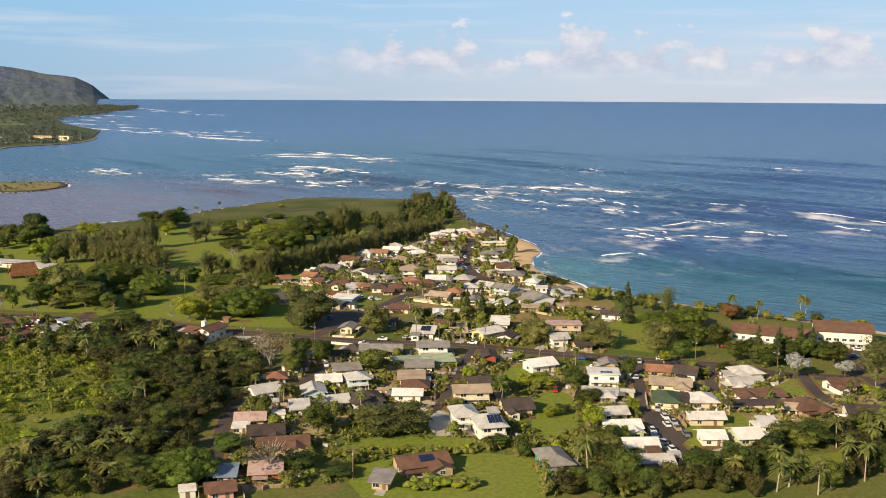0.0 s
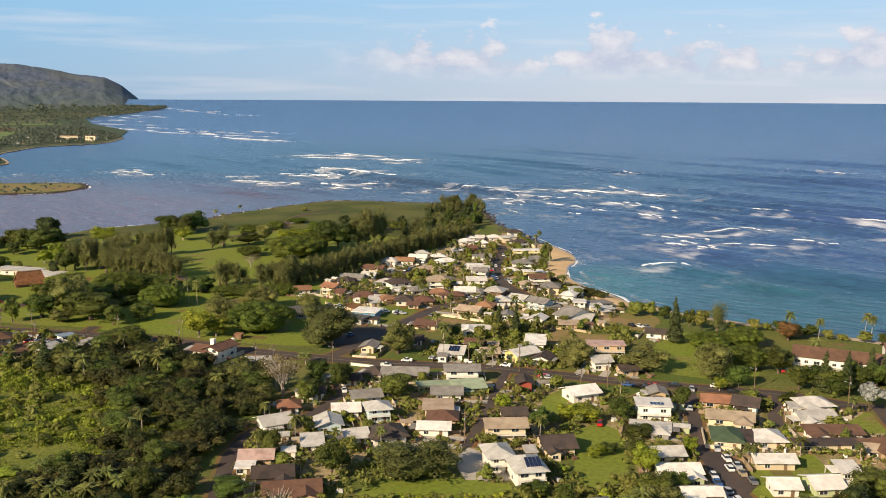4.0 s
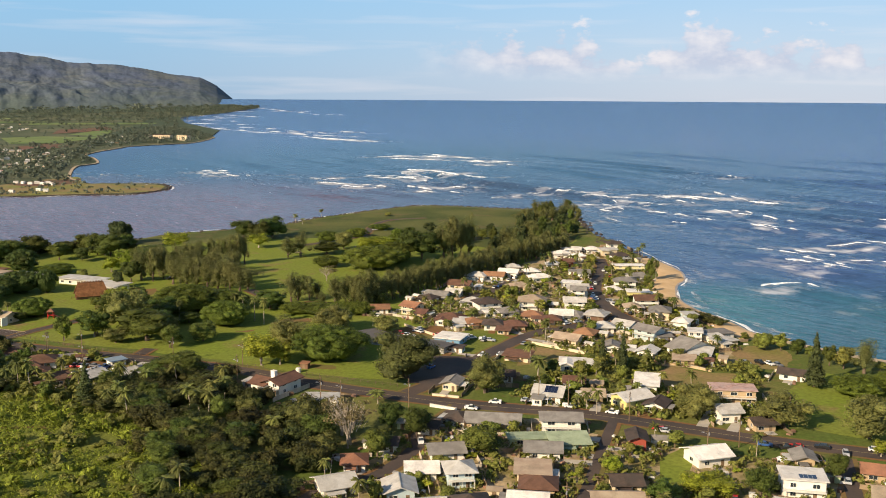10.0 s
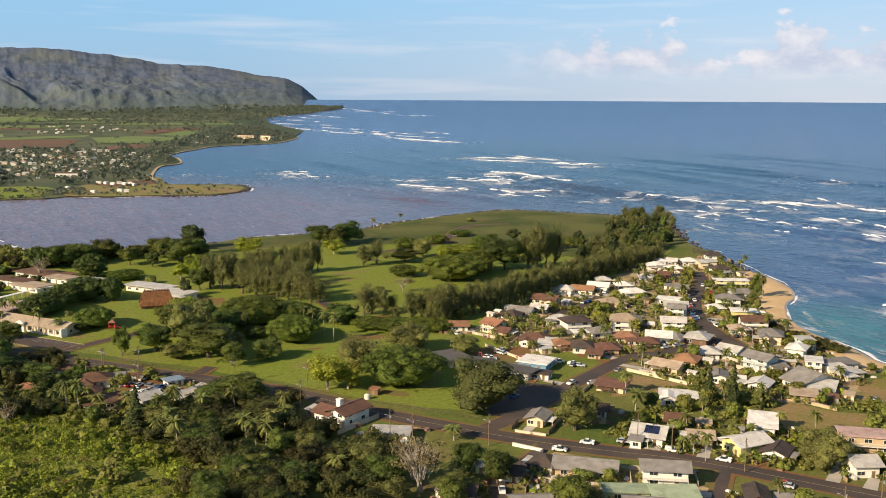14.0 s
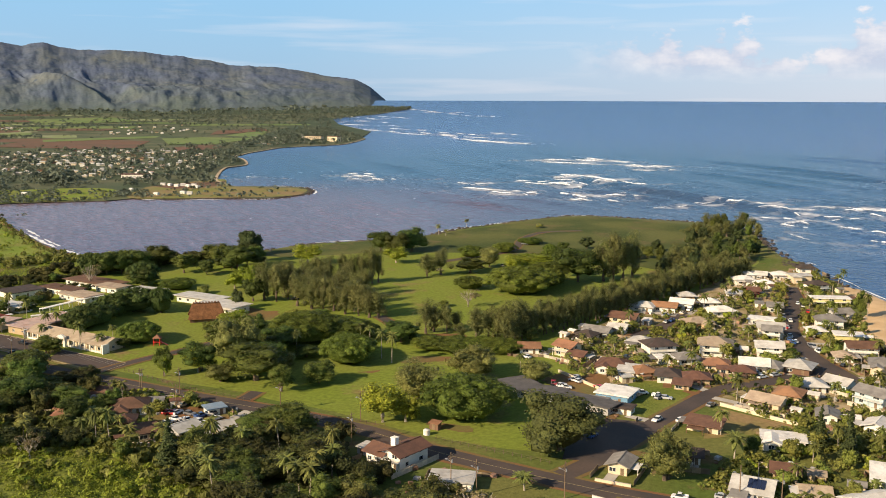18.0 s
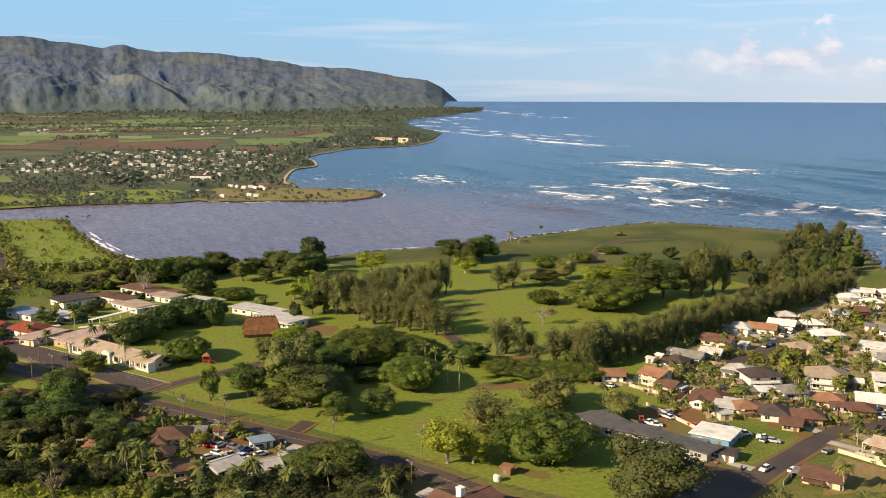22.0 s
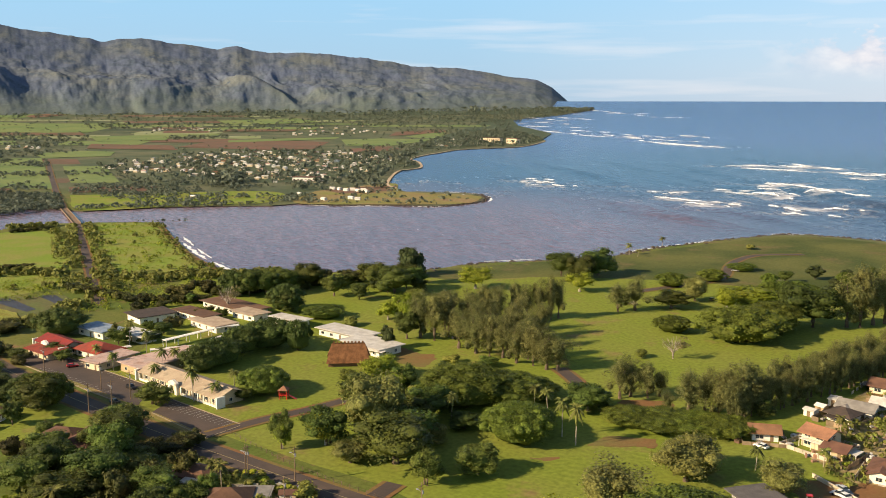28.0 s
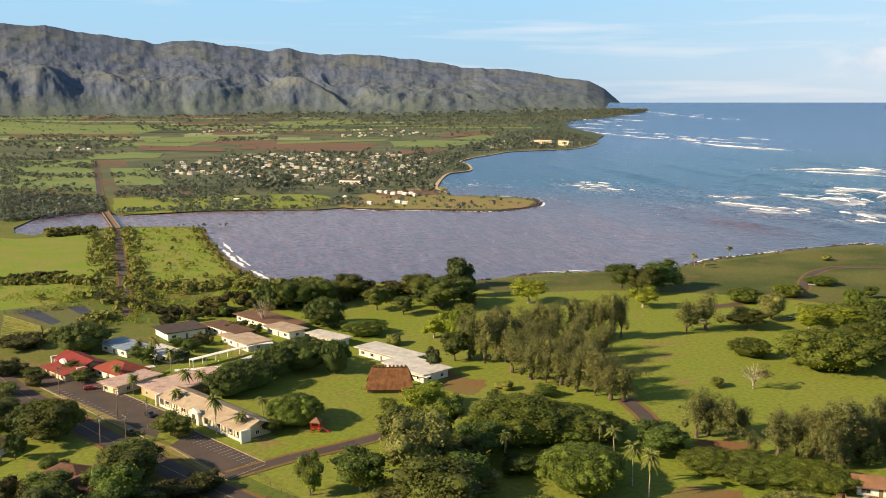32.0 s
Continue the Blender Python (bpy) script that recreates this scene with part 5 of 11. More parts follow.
def build_mountains():
    """The range: a ridge line, spurs and gullies running down from it, and a row of rounded foothills."""
    az = [p[0] for p in RIDGE][::-1]
    el = [p[1] for p in RIDGE][::-1]
    az, el = az + [60, 72, 90, 110], el + [4.3, 4.6, 4.2, 3.0]
    eye = Vector((-74.0, 293.0, 103.0))
    rows = 96
    # distance haze is put into the slope colours as slate blue
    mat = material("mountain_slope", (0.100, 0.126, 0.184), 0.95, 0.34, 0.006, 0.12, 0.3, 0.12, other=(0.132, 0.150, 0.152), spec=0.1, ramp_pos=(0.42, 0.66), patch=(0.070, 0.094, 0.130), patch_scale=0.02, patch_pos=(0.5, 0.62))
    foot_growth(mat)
    turns = list(np.arange(az[0], 60.0, 0.055)) + list(np.arange(60.0, az[-1], 0.6))
    vs, fs = [], []
    for i, a in enumerate(turns):
        e = float(np.interp(a, az, el))
        knob = (0.10 * noise.fractal(Vector((a * 0.55, 2.0, 9.0)), 0.8, 2.1, 4) + 0.03) * max(0.0, min(1.0, (e - 0.3) / 1.2))
        x, y = -math.sin(radians(a)), math.cos(radians(a))
        rise = max(0.0, min(1.0, (e + 0.3) / 2.6))
        ridge_z = eye.z + math.tan(radians(e)) * 4720
        top_ = ridge_z - plain(4720.0)
        foot_d = 3560.0 + 150.0 * noise.noise(Vector((a * 0.33, 3.0, 0))) + 40.0 * noise.noise(Vector((a * 1.3, 5.0, 0)))
        for j in range(rows):
            t = j / (rows - 1)
            d = foot_d + (4720.0 - foot_d) * t
            wob = noise.noise(Vector((a * 0.16, t * 2.0, 1.0))) * 1.3 - t * 1.3 + 0.35 * noise.noise(Vector((a * 0.7, t * 5.0, 4.0)))
            r1 = noise.ridged_multi_fractal(Vector((a * 0.2 + wob * 0.9, t * 1.9, 2.0)), 1.1, 2.1, 3, 0.95, 1.9) - 1.1
            r2 = noise.ridged_multi_fractal(Vector((a * 0.7 + wob * 1.5, t * 5.0, 5.0)), 1.0, 2.2, 3, 0.9, 1.8) - 1.0
            r3 = noise.fractal(Vector((a * 1.6 + t * 3.0, t * 13.0, 5.0)), 0.8, 2.1, 4)
            hills = max(0.0, noise.noise(Vector((a * 0.34 - t, 11.0, 7))) + 0.5) * math.exp(-((t - 0.5) / 0.14) ** 2)
            u = max(0.0, (t - 0.14) / 0.86)
            prof = 0.06 * t + 0.42 * u + 0.52 * u ** 1.9 + 0.3 * hills * rise
            shape = min(1.0, u * 3.0) * (1.0 - 0.72 * t ** 5) * rise
            z = plain(d) - 3.0 * (1 - t) + top_ * prof + (r1 * 17 + r2 * 3.5 + r3 * 6) * shape
            z += math.tan(radians(knob)) * 4720 * t ** 6
            vs.append((eye.x + x * d, eye.y + y * d, z))
        if i:
            o = i * rows
            fs += [(o - rows + j, o - rows + j + 1, o + j + 1, o + j) for j in range(rows - 1)]
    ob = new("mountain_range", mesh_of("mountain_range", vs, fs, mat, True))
    tagged(ob, "long green-brown mountain ridge falling to a cape, coloured with haze blue", "mountain", kind="structure")


build_mountains()

# ---------------------------------------------------------------- pieces of ground
# dull grass, its colour darkened further for the cloud shade over it
MAT["headland"] = material("headland_grass", (0.062, 0.082, 0.025), 0.95, 0.4, 0.02, 0.5, 0.06, 2.0, other=(0.12, 0.125, 0.04), spec=0.1, patch=(0.15, 0.115, 0.055), patch_scale=0.03, patch_pos=(0.55, 0.7))
MAT["spit"] = material("spit_grass", (0.20, 0.205, 0.062), 0.95, 0.4, 0.02, 0.3, other=(0.25, 0.18, 0.095), spec=0.1)
MAT["dry"] = material("worn_grass", (0.195, 0.175, 0.055), 0.95, 0.4, 0.05, 0.6, 0.05, 2.0, other=(0.27, 0.185, 0.09), spec=0.1)
MAT["plot"] = material("tilled_plot", (0.13, 0.115, 0.06), 0.95, 0.4, 0.05, 0.5, 0.1, 2.0, other=(0.11, 0.135, 0.045), spec=0.1)
MAT["mulch"] = material("plastic_mulch", (0.045, 0.045, 0.055), 0.6, 0.2, 0.1, 1.0)
# green, pale and dark field colours include some blue of the distance haze
MAT["fieldgreen"] = material("crop_field", (0.14, 0.20, 0.075), 0.95, 0.25, 0.01, 0.1, other=(0.18, 0.22, 0.085), spec=0.1)
MAT["fieldpale"] = material("dry_field", (0.27, 0.285, 0.17), 0.95, 0.2, 0.01, 0.1, other=(0.21, 0.25, 0.11), spec=0.1)
MAT["fielddark"] = material("overgrown_field", (0.06, 0.085, 0.055), 0.95, 0.3, 0.02, 0.15, other=(0.08, 0.10, 0.065), spec=0.1)
MAT["fielddirt"] = material("ploughed_field", (0.18, 0.105, 0.075), 0.95, 0.25, 0.01, 0.1, other=(0.14, 0.10, 0.07), spec=0.1)


_layer = [0]


def ground_piece(name, mat, pts, z, rise, label):
    """A patch of ground cover with an uneven, rounded outline."""
    _layer[0] += 1
    z += 0.004 * (_layer[0] % 12)
    worn = name.startswith(("ground_worn", "ground_lot"))
    ring = smooth_line(pts + [pts[0]], 1.5 if worn else 12.0)[:-1]
    soft = mat in ("dirt", "dry", "meadow", "yard", "headland", "lawn")
    out = []
    for p in ring:
        k = 3.4 if worn else 2.2 if soft else 0.0
        e = 1.8 * noise.noise(Vector((p.x * 0.6, p.y * 0.6, 3))) if worn else 0.0
        out.append((p.x + e + k * noise.noise(Vector((p.x * 0.12, p.y * 0.12, 1))), p.y + e + k * noise.noise(Vector((p.x * 0.12, p.y * 0.12, 7)))))
    if mat in ("asphalt", "concrete", "mulch", "fieldgreen", "fielddirt", "fieldpale", "fielddark"):
        out = pts
    if name.startswith(("lawn", "driveway", "pavement", "ground_lot", "beach")):
        OPEN.append(pts)
    return tagged(sheet(name, out, MAT[mat], z, rise=rise), label, "ground", kind="structure")


def ribbon_piece(name, pts, width, mat, z, off):
    return tagged(ribbon(name, pts, width, MAT[mat], z, 0, off), "strip of sand along the water", "beach", kind="structure")


def crop_rows(c):
    (x0, y0), (x1, y1), (x2, y2), (x3, y3) = c
    ob = thing("crop_rows", pose(0, 0, 0), "low green vegetable rows on dark mulch", "crop")
    rng = random.Random(4)
    for i in range(11):
        t = i / 10
        a, b = Vector((x0 + (x1 - x0) * t, y0 + (y1 - y0) * t, 0)), Vector((x2 + (x3 - x2) * t, y2 + (y3 - y2) * t, 0))
        s = Shape()
        n = 16
        s.tube([a.lerp(b, k / n) + Vector((rng.uniform(-.2, .2), rng.uniform(-.2, .2), 0.25)) for k in range(n + 1)], [rng.uniform(0.25, 0.55) for _ in range(n + 1)], 5)
        link("plant_bed", s.mesh("plant_bed", LEAF["scrub"]), ob)


# ---------------------------------------------------------------- surf
def lace_material(name, lo, hi, scale):
    m = material(name, (0.80, 0.83, 0.88), 0.8, 0.1, 0.1, 1.0)
    nt = m.node_tree
    N, L = nt.nodes.new, nt.links.new
    geo, n1, r = N("ShaderNodeNewGeometry"), N("ShaderNodeTexNoise"), N("ShaderNodeValToRGB")
    n1.inputs["Scale"].default_value, n1.inputs["Detail"].default_value, n1.inputs["Roughness"].default_value = scale, 9, 0.78
    mp = N("ShaderNodeMapping")
    mp.vector_type = 'TEXTURE'
    mp.inputs["Rotation"].default_value, mp.inputs["Scale"].default_value = (0, 0, radians(-50)), (2.2, 0.8, 1)
    L(geo.outputs["Position"], mp.inputs[0])
    L(mp.outputs[0], n1.inputs["Vector"])
    r.color_ramp.elements[0].position, r.color_ramp.elements[1].position = lo, hi
    r.color_ramp.elements[1].color = (0.92, 0.92, 0.92, 1)
    L(n1.outputs["Fac"], r.inputs[0])
    tr, mx = N("ShaderNodeBsdfTransparent"), N("ShaderNodeMixShader")
    L(r.outputs[0], mx.inputs[0])
    L(tr.outputs[0], mx.inputs[1])
    L(nt.nodes["Principled BSDF"].outputs[0], mx.inputs[2])
    L(mx.outputs[0], nt.nodes["Material Output"].inputs[0])
    return m


SURF_V, SURF_F, SURF_M = [], [], []
LACE, SPRAY = lace_material("foam_lace", 0.46, 0.74, 0.16), lace_material("foam_crest", 0.36, 0.56, 0.45)


def surf_strip(line, half_w, bulge, mat, seed, z0, prof=None, rag=None):
    """A ragged strip of foam or water along a line, swelling by its profile and thinning to its ends."""
    n = len(line)
    cross = 5
    base = len(SURF_V)
    for i, p in enumerate(line):
        d = (line[min(i + 1, n - 1)] - line[max(i - 1, 0)])
        d.normalize()
        q = Vector((-d.y, d.x, 0))
        t = i / (n - 1)
        taper = prof(t) if prof else math.sin(math.pi * min(1, max(0, t))) ** 0.5
        g = (1.4 if mat != 1 else 0.9) if rag is None else rag
        w0 = half_w * taper * max(0.05, 0.75 + g * noise.noise(Vector((i * 0.45, seed, 0))) + 0.35 * g * noise.noise(Vector((i * 1.7, seed, 1))))
        w1 = half_w * taper * max(0.05, 0.75 + g * noise.noise(Vector((i * 0.45, seed, 5))) + 0.35 * g * noise.noise(Vector((i * 1.7, seed, 6))))
        for k in range(cross):
            u = k / (cross - 1) * 2 - 1
            o = u * (w1 if u > 0 else w0)
            SURF_V.append(far(p.x + q.x * o, p.y + q.y * o, z0 + bulge * taper * max(0.0, 1 - u * u)))
        if i:
            for k in range(cross - 1):
                SURF_F.append((base + (i - 1) * cross + k, base + (i - 1) * cross + k + 1, base + i * cross + k + 1, base + i * cross + k))
                SURF_M.append(mat)


def build_breaker(x0, y0, x1, y1, width):
    """A breaking wave: a bright ragged crest in one or more runs, and the wash that trails behind it."""
    a, b = Vector((x0, y0, 0)), Vector((x1, y1, 0))
    ln = (b - a).length
    rng = random.Random(int(x0 * 13 + y1 * 7))
    seed = rng.uniform(0, 99)
    away = (b - a).normalized()
    away = Vector((-away.y, away.x, 0))
    reach = max(1.0, (a - EYE0).length / 900)
    width = min(width, 42 * reach)
    wob = min(width * 0.25, ln * 0.06)

    # the crest follows the top of the swell that runs there
    ts, offs = np.linspace(0, 1, 25), np.arange(-24.0, 24.1, 2.0)
    gx = x0 + (x1 - x0) * ts[:, None] + away.x * offs[None, :]
    gy = y0 + (y1 - y0) * ts[:, None] + away.y * offs[None, :]
    ride = np.zeros(25)
    if reach < 2.6:
        ride = np.full(25, offs[np.argmax(sea_height(gx, gy).mean(axis=0))])

    def at(t, off=0.0):
        return a.lerp(b, t) + away * (off + float(np.interp(t, ts, ride)) + wob * 0.4 * noise.noise(Vector((t * 2.2, seed, 2))))

    steps = max(14, int(ln / 4))
    lead = lambda t: min(1.0, 2.2 * t ** 0.6 * (1 - t) ** 0.55)
    surf_strip([at(k / steps, width * 0.1) for k in range(steps + 1)], width * 0.12, 0.0, 1, seed, SEA + 0.25, lead, 1.2)
    cw = max(0.5, min(1.15 * reach, width * 0.048))
    hump = min(1.5, 0.5 + width * 0.03)
    t0, run = 0.0, 2
    while t0 < 0.93:
        t1 = min(1.0, t0 + rng.uniform(0.2, 0.7))
        m = max(14, int((t1 - t0) * ln / 1.1))
        k0 = rng.uniform(0.65, 1.15)
        surf_strip([at(t0 + (t1 - t0) * k / m, 1.1 * cw * noise.noise(Vector((k * 0.22, seed, 8)))) for k in range(m + 1)], cw * k0, hump * k0, run, seed + t0, SEA + 0.15, lambda t: min(1.0, 2.0 * t ** 0.4 * (1.0 - t) ** 0.75), 1.5)
        t0, run = t1 + rng.uniform(0.04, 0.3), run + 1
    pts = np.array(SURF_V)
    near_ = np.hypot(pts[:, 0] - EYE0.x, pts[:, 1] - EYE0.y) < 2560
    rad = np.hypot(pts[near_, 0] - EYE0.x, pts[near_, 1] - EYE0.y)
    pts[near_, 2] += sea_height(pts[near_, 0], pts[near_, 1]) * step(2560 - rad, 0, 1700)
    mid = far(*at(0.5).xy, SEA)
    ob = thing("breaking_wave", pose(*mid), "white breaking wave with trailing foam on the reef", "wave", "breaking waves")
    for key, nm, mat in [(1, "foam_wash", LACE)] + [(k, "crest", SPRAY) for k in range(2, run)]:
        fs = [f for f, m in zip(SURF_F, SURF_M) if m == key]
        used = {v: n for n, v in enumerate(sorted({i for f in fs for i in f}))}
        vs = [tuple(pts[v] - np.array(mid)) for v in used]
        link(nm, mesh_of(nm, vs, [tuple(used[i] for i in f) for f in fs], mat, True), ob)
    SURF_V.clear(), SURF_F.clear(), SURF_M.clear()


def beach_slope(pts):
    """Sand that slopes from the top of the beach down under the water, dry above and wet below."""
    line = smooth_line(pts, 4.0)
    prof = [(9.0, 0.14), (-2.0, 0.15), (-4.0, -0.35), (-6.3, -0.68), (-8.5, -0.88), (-15.0, -1.6)]      # metres inland, height
    for nm, rows, mat, label in (("beach_slope", prof[:4], "sand", "dry golden sand sloping to the water"), ("beach_wet_sand", prof[3:], "wet_sand", "smooth wet sand at the water's edge")):
        vs, fs = [], []
        for i, p in enumerate(line):
            d = (line[min(i + 1, len(line) - 1)] - line[max(i - 1, 0)]).normalized()
            n = Vector((-d.y, d.x, 0))
            q = p + n * 6
            if not inside((q.x, q.y), LAND):
                n = -n
            for o, z in rows:
                o2 = o + (1.6 * noise.noise(Vector((p.x * 0.05, p.y * 0.05, 3))) if z < 0 else 0)
                vs.append((p.x + n.x * o2, p.y + n.y * o2, z))
            if i:
                k = len(rows)
                fs += [((i - 1) * k + r, (i - 1) * k + r + 1, i * k + r + 1, i * k + r) for r in range(k - 1)]
        tagged(new(nm, mesh_of(nm, vs, fs, MAT[mat], True)), label, "beach", kind="structure")
    # wash of the last waves
    for off, w, mt in ((-8.3, 0.9, 0), (-10.8, 3.4, 1), (-17.0, 3.2, 1)):
        i = 0
        rng = random.Random(int(off * 10))
        while i < len(line) - 6:
            j = min(len(line), i + rng.randint(7, 14))
            seg = []
            for k in range(i, j):
                d = (line[min(k + 1, len(line) - 1)] - line[max(k - 1, 0)]).normalized()
                n = Vector((-d.y, d.x, 0))
                if not inside((line[k].x + n.x * 6, line[k].y + n.y * 6), LAND):
                    n = -n
                seg.append(line[k] + n * (off + 1.8 * noise.noise(Vector((k * 0.3, off, 2)))))
            surf_strip(seg, w * rng.uniform(0.6, 1.2), 0.12 if mt == 0 else 0.0, mt, off + i, SEA + 0.1)
            i = j + (rng.randint(-2, 1) if off > -8 else rng.randint(1, 8))


def shore_foam(pts, width, seed, off=0.0):
    line = smooth_line(pts, 4.0)
    if off:
        out = []
        for k, p in enumerate(line):
            d = (line[min(k + 1, len(line) - 1)] - line[max(k - 1, 0)]).normalized()
            n = Vector((-d.y, d.x, 0))
            out.append(p + n * (-off if inside((p.x + n.x * 8, p.y + n.y * 8), LAND) else off))
        line = out
    i = 0
    rng = random.Random(seed)
    while i < len(line) - 8:
        j = min(len(line), i + rng.randint(6, 22))
        surf_strip([p.copy() for p in line[i:j]], width * rng.uniform(0.5, 1.2), 0.05, rng.choice((0, 1)), seed + i, SEA + 0.14)
        i = j - rng.randint(-3, 1)


def finish_surf():
    me = bpy.data.meshes.new("surf")
    me.from_pydata(SURF_V, [], SURF_F)
    me.materials.append(MAT["foam"])
    me.materials.append(LACE)
    me.polygons.foreach_set("material_index", SURF_M)
    me.polygons.foreach_set("use_smooth", [True] * len(SURF_F))
    me.update()
    SURF_V.clear(), SURF_F.clear(), SURF_M.clear()
    tagged(new("shore_foam", me), "white foam washing along the shore", "foam", kind="stuff")


def shore_rocks(pts, n, seed):
    """Dark lava rocks along the water's edge."""
    line = smooth_line(pts, 3.0)
    rng = random.Random(seed)
    V, F = [], []
    bm = bmesh.new()
    bmesh.ops.create_icosphere(bm, subdivisions=1, radius=1)
    base = [v.co.copy() for v in bm.verts]
    faces = [tuple(v.index for v in f.verts) for f in bm.faces]
    bm.free()
    for _ in range(n):
        p = rng.choice(line)
        s = rng.uniform(0.5, 2.0)
        o = len(V)
        cx, cy = p.x + rng.gauss(0, 2.5), p.y + rng.gauss(0, 2.5)
        V += [(cx + c.x * s * rng.uniform(0.7, 1.3), cy + c.y * s * rng.uniform(0.7, 1.3), SEA + 0.3 + c.z * s * 0.6) for c in base]
        F += [tuple(i + o for i in f) for f in faces]
    tagged(new("shore_rocks", mesh_of("shore_rocks", V, F, MAT["rock"])), "dark lava rocks along the shore", "rocks", kind="stuff")


# ---------------------------------------------------------------- small things
def bridge(x0, y0, x1, y1):
    w = math.hypot(x1 - x0, y1 - y0)
    ob = thing("bridge", pose(x0, y0, 0, 0, 0, math.degrees(math.atan2(y1 - y0, x1 - x0))), "narrow rust-brown bridge over the muddy river", "bridge")
    link("deck", Shape().box(-2, -3, 0.1, w + 2, 3, 0.6).mesh("deck", MAT["wood"]), ob)
    rail = Shape().box(-2, -0.1, 0.6, w + 2, 0.1, 1.6).mesh("railing", MAT["wood"])
    for s in (-2.9, 2.9):
        link("railing", rail, ob, at=pose(0, s, 0))
    pier = Shape().box(-0.5, -2.6, -3.5, 0.5, 2.6, 0.1).mesh("pier", MAT["concrete"])
    for k in range(1, int(w / 14) + 1):
        link("pier", pier, ob, at=pose(k * 14.0, 0, 0))


CARPAINT = {k: material("car_paint_" + k, c, 0.3, 0.05, 0.5, 3, spec=0.6) for k, c in (("white", (0.75, 0.75, 0.74)), ("silver", (0.45, 0.46, 0.48)), ("black", (0.02, 0.02, 0.022)), ("grey", (0.16, 0.16, 0.17)), ("red", (0.5, 0.02, 0.02)), ("blue", (0.04, 0.10, 0.28)), ("tan", (0.38, 0.31, 0.22)))}
MAT["tyre"] = material("tyre_rubber", (0.02, 0.02, 0.02), 0.9, 0.2, 1, 4)
_cars = {}


def car_meshes(col, truck):
    if (col, truck) in _cars:
        return _cars[col, truck]
    prof = [(-2.25, 0.35), (-2.3, 0.75), (-2.2, 0.98), (-1.0, 1.02), (1.0, 1.0), (1.9, 0.92), (2.25, 0.72), (2.25, 0.35)]
    roofp = [(-1.95, 1.0), (-1.5, 1.48), (0.25, 1.5), (0.95, 1.0)] if not truck else [(-0.9, 1.0), (-0.6, 1.72), (0.55, 1.75), (1.15, 1.0)]
    b = Shape()
    n = len(prof)
    b.add([(x, -0.9, z) for x, z in prof] + [(x, 0.9, z) for x, z in prof], [tuple(range(n)), tuple(reversed(range(n, 2 * n)))] + [(i, n + i, n + (i + 1) % n, (i + 1) % n) for i in range(n)])
    if truck:
        b.box(-2.25, -0.88, 1.0, -1.0, -0.78, 1.25).box(-2.25, 0.78, 1.0, -1.0, 0.88, 1.25).box(-2.3, -0.88, 1.0, -2.2, 0.88, 1.25)
    g, m = Shape(), len(roofp)
    g.add([(x, -0.8 + (z - 1) * 0.25, z - 0.02) for x, z in roofp] + [(x, 0.8 - (z - 1) * 0.25, z - 0.02) for x, z in roofp], [tuple(range(m)), tuple(reversed(range(m, 2 * m)))] + [(i, m + i, m + (i + 1) % m, (i + 1) % m) for i in range(m)])
    r = Shape().box(roofp[1][0] + 0.05, -0.66, roofp[1][1] - 0.03, roofp[2][0] - 0.05, 0.66, roofp[1][1] + 0.05)
    w = Shape().tube([(0, -0.1, 0), (0, 0.1, 0)], [0.33, 0.33], 10)
    _cars[col, truck] = (b.mesh("body", CARPAINT[col]), g.mesh("glazing", MAT["glass"]), r.mesh("roof", CARPAINT[col]), w.mesh("wheel", MAT["tyre"]))
    return _cars[col, truck]


def car(x, y, rz, col, truck=0):
    ob = thing("pickup_truck" if truck else "car", pose(x, y, 0.12, 0, 0, rz), f"{col} {'pickup truck' if truck else 'car'} parked beside the road", "vehicle", "parked vehicles")
    b, g, r, w = car_meshes(col, truck)
    link("body", b, ob)
    link("glazing", g, ob)
    link("roof", r, ob)
    for wx in (-1.4, 1.4):
        for wy in (-0.82, 0.82):
            link("wheel", w, ob, at=pose(wx, wy, 0.33))


_pole = []


def tractor(x, y, rz, label, col):
    """A farm tractor: bonnet, cab frame with roof, two large and two small wheels."""
    ob = thing("tractor", pose(x, y, 0.12, 0, 0, rz), label, "tractor")
    link("body", Shape().box(-1.1, -0.42, 0.7, 0.2, 0.42, 1.2).box(0.2, -0.36, 0.7, 1.7, 0.36, 1.45).mesh("body", CARPAINT[col]), ob)
    link("cab_frame", Shape().box(-1.05, -0.6, 1.2, -0.97, -0.52, 2.4).box(-1.05, 0.52, 1.2, -0.97, 0.6, 2.4).box(0.1, -0.6, 1.2, 0.18, -0.52, 2.4).box(0.1, 0.52, 1.2, 0.18, 0.6, 2.4).mesh("cab_frame", MAT["metal"]), ob)
    link("roof", Shape().box(-1.2, -0.7, 2.4, 0.35, 0.7, 2.52).mesh("roof", CARPAINT[col]), ob)
    for wx, wy, r in ((-0.7, -0.75, 0.75), (-0.7, 0.75, 0.75), (1.2, -0.65, 0.45), (1.2, 0.65, 0.45)):
        link("wheel", Shape().tube([(0, -0.2, 0), (0, 0.2, 0)], [r, r], 12).mesh("wheel", MAT["tyre"]), ob, at=pose(wx, wy, r - 0.05))


def water_tank(x, y):
    ob = thing("water_tank", pose(x, y, 0.05), "round white plastic water tank beside the road", "water tank")
    link("tank", Shape().tube([(0, 0, 0), (0, 0, 1.6), (0, 0, 1.9)], [1.1, 1.1, 0.5], 16).mesh("tank", WALL["white"]), ob)
    link("lid", Shape().tube([(0, 0, 1.88), (0, 0, 2.02)], [0.4, 0.36], 12).mesh("lid", MAT["metal"]), ob)


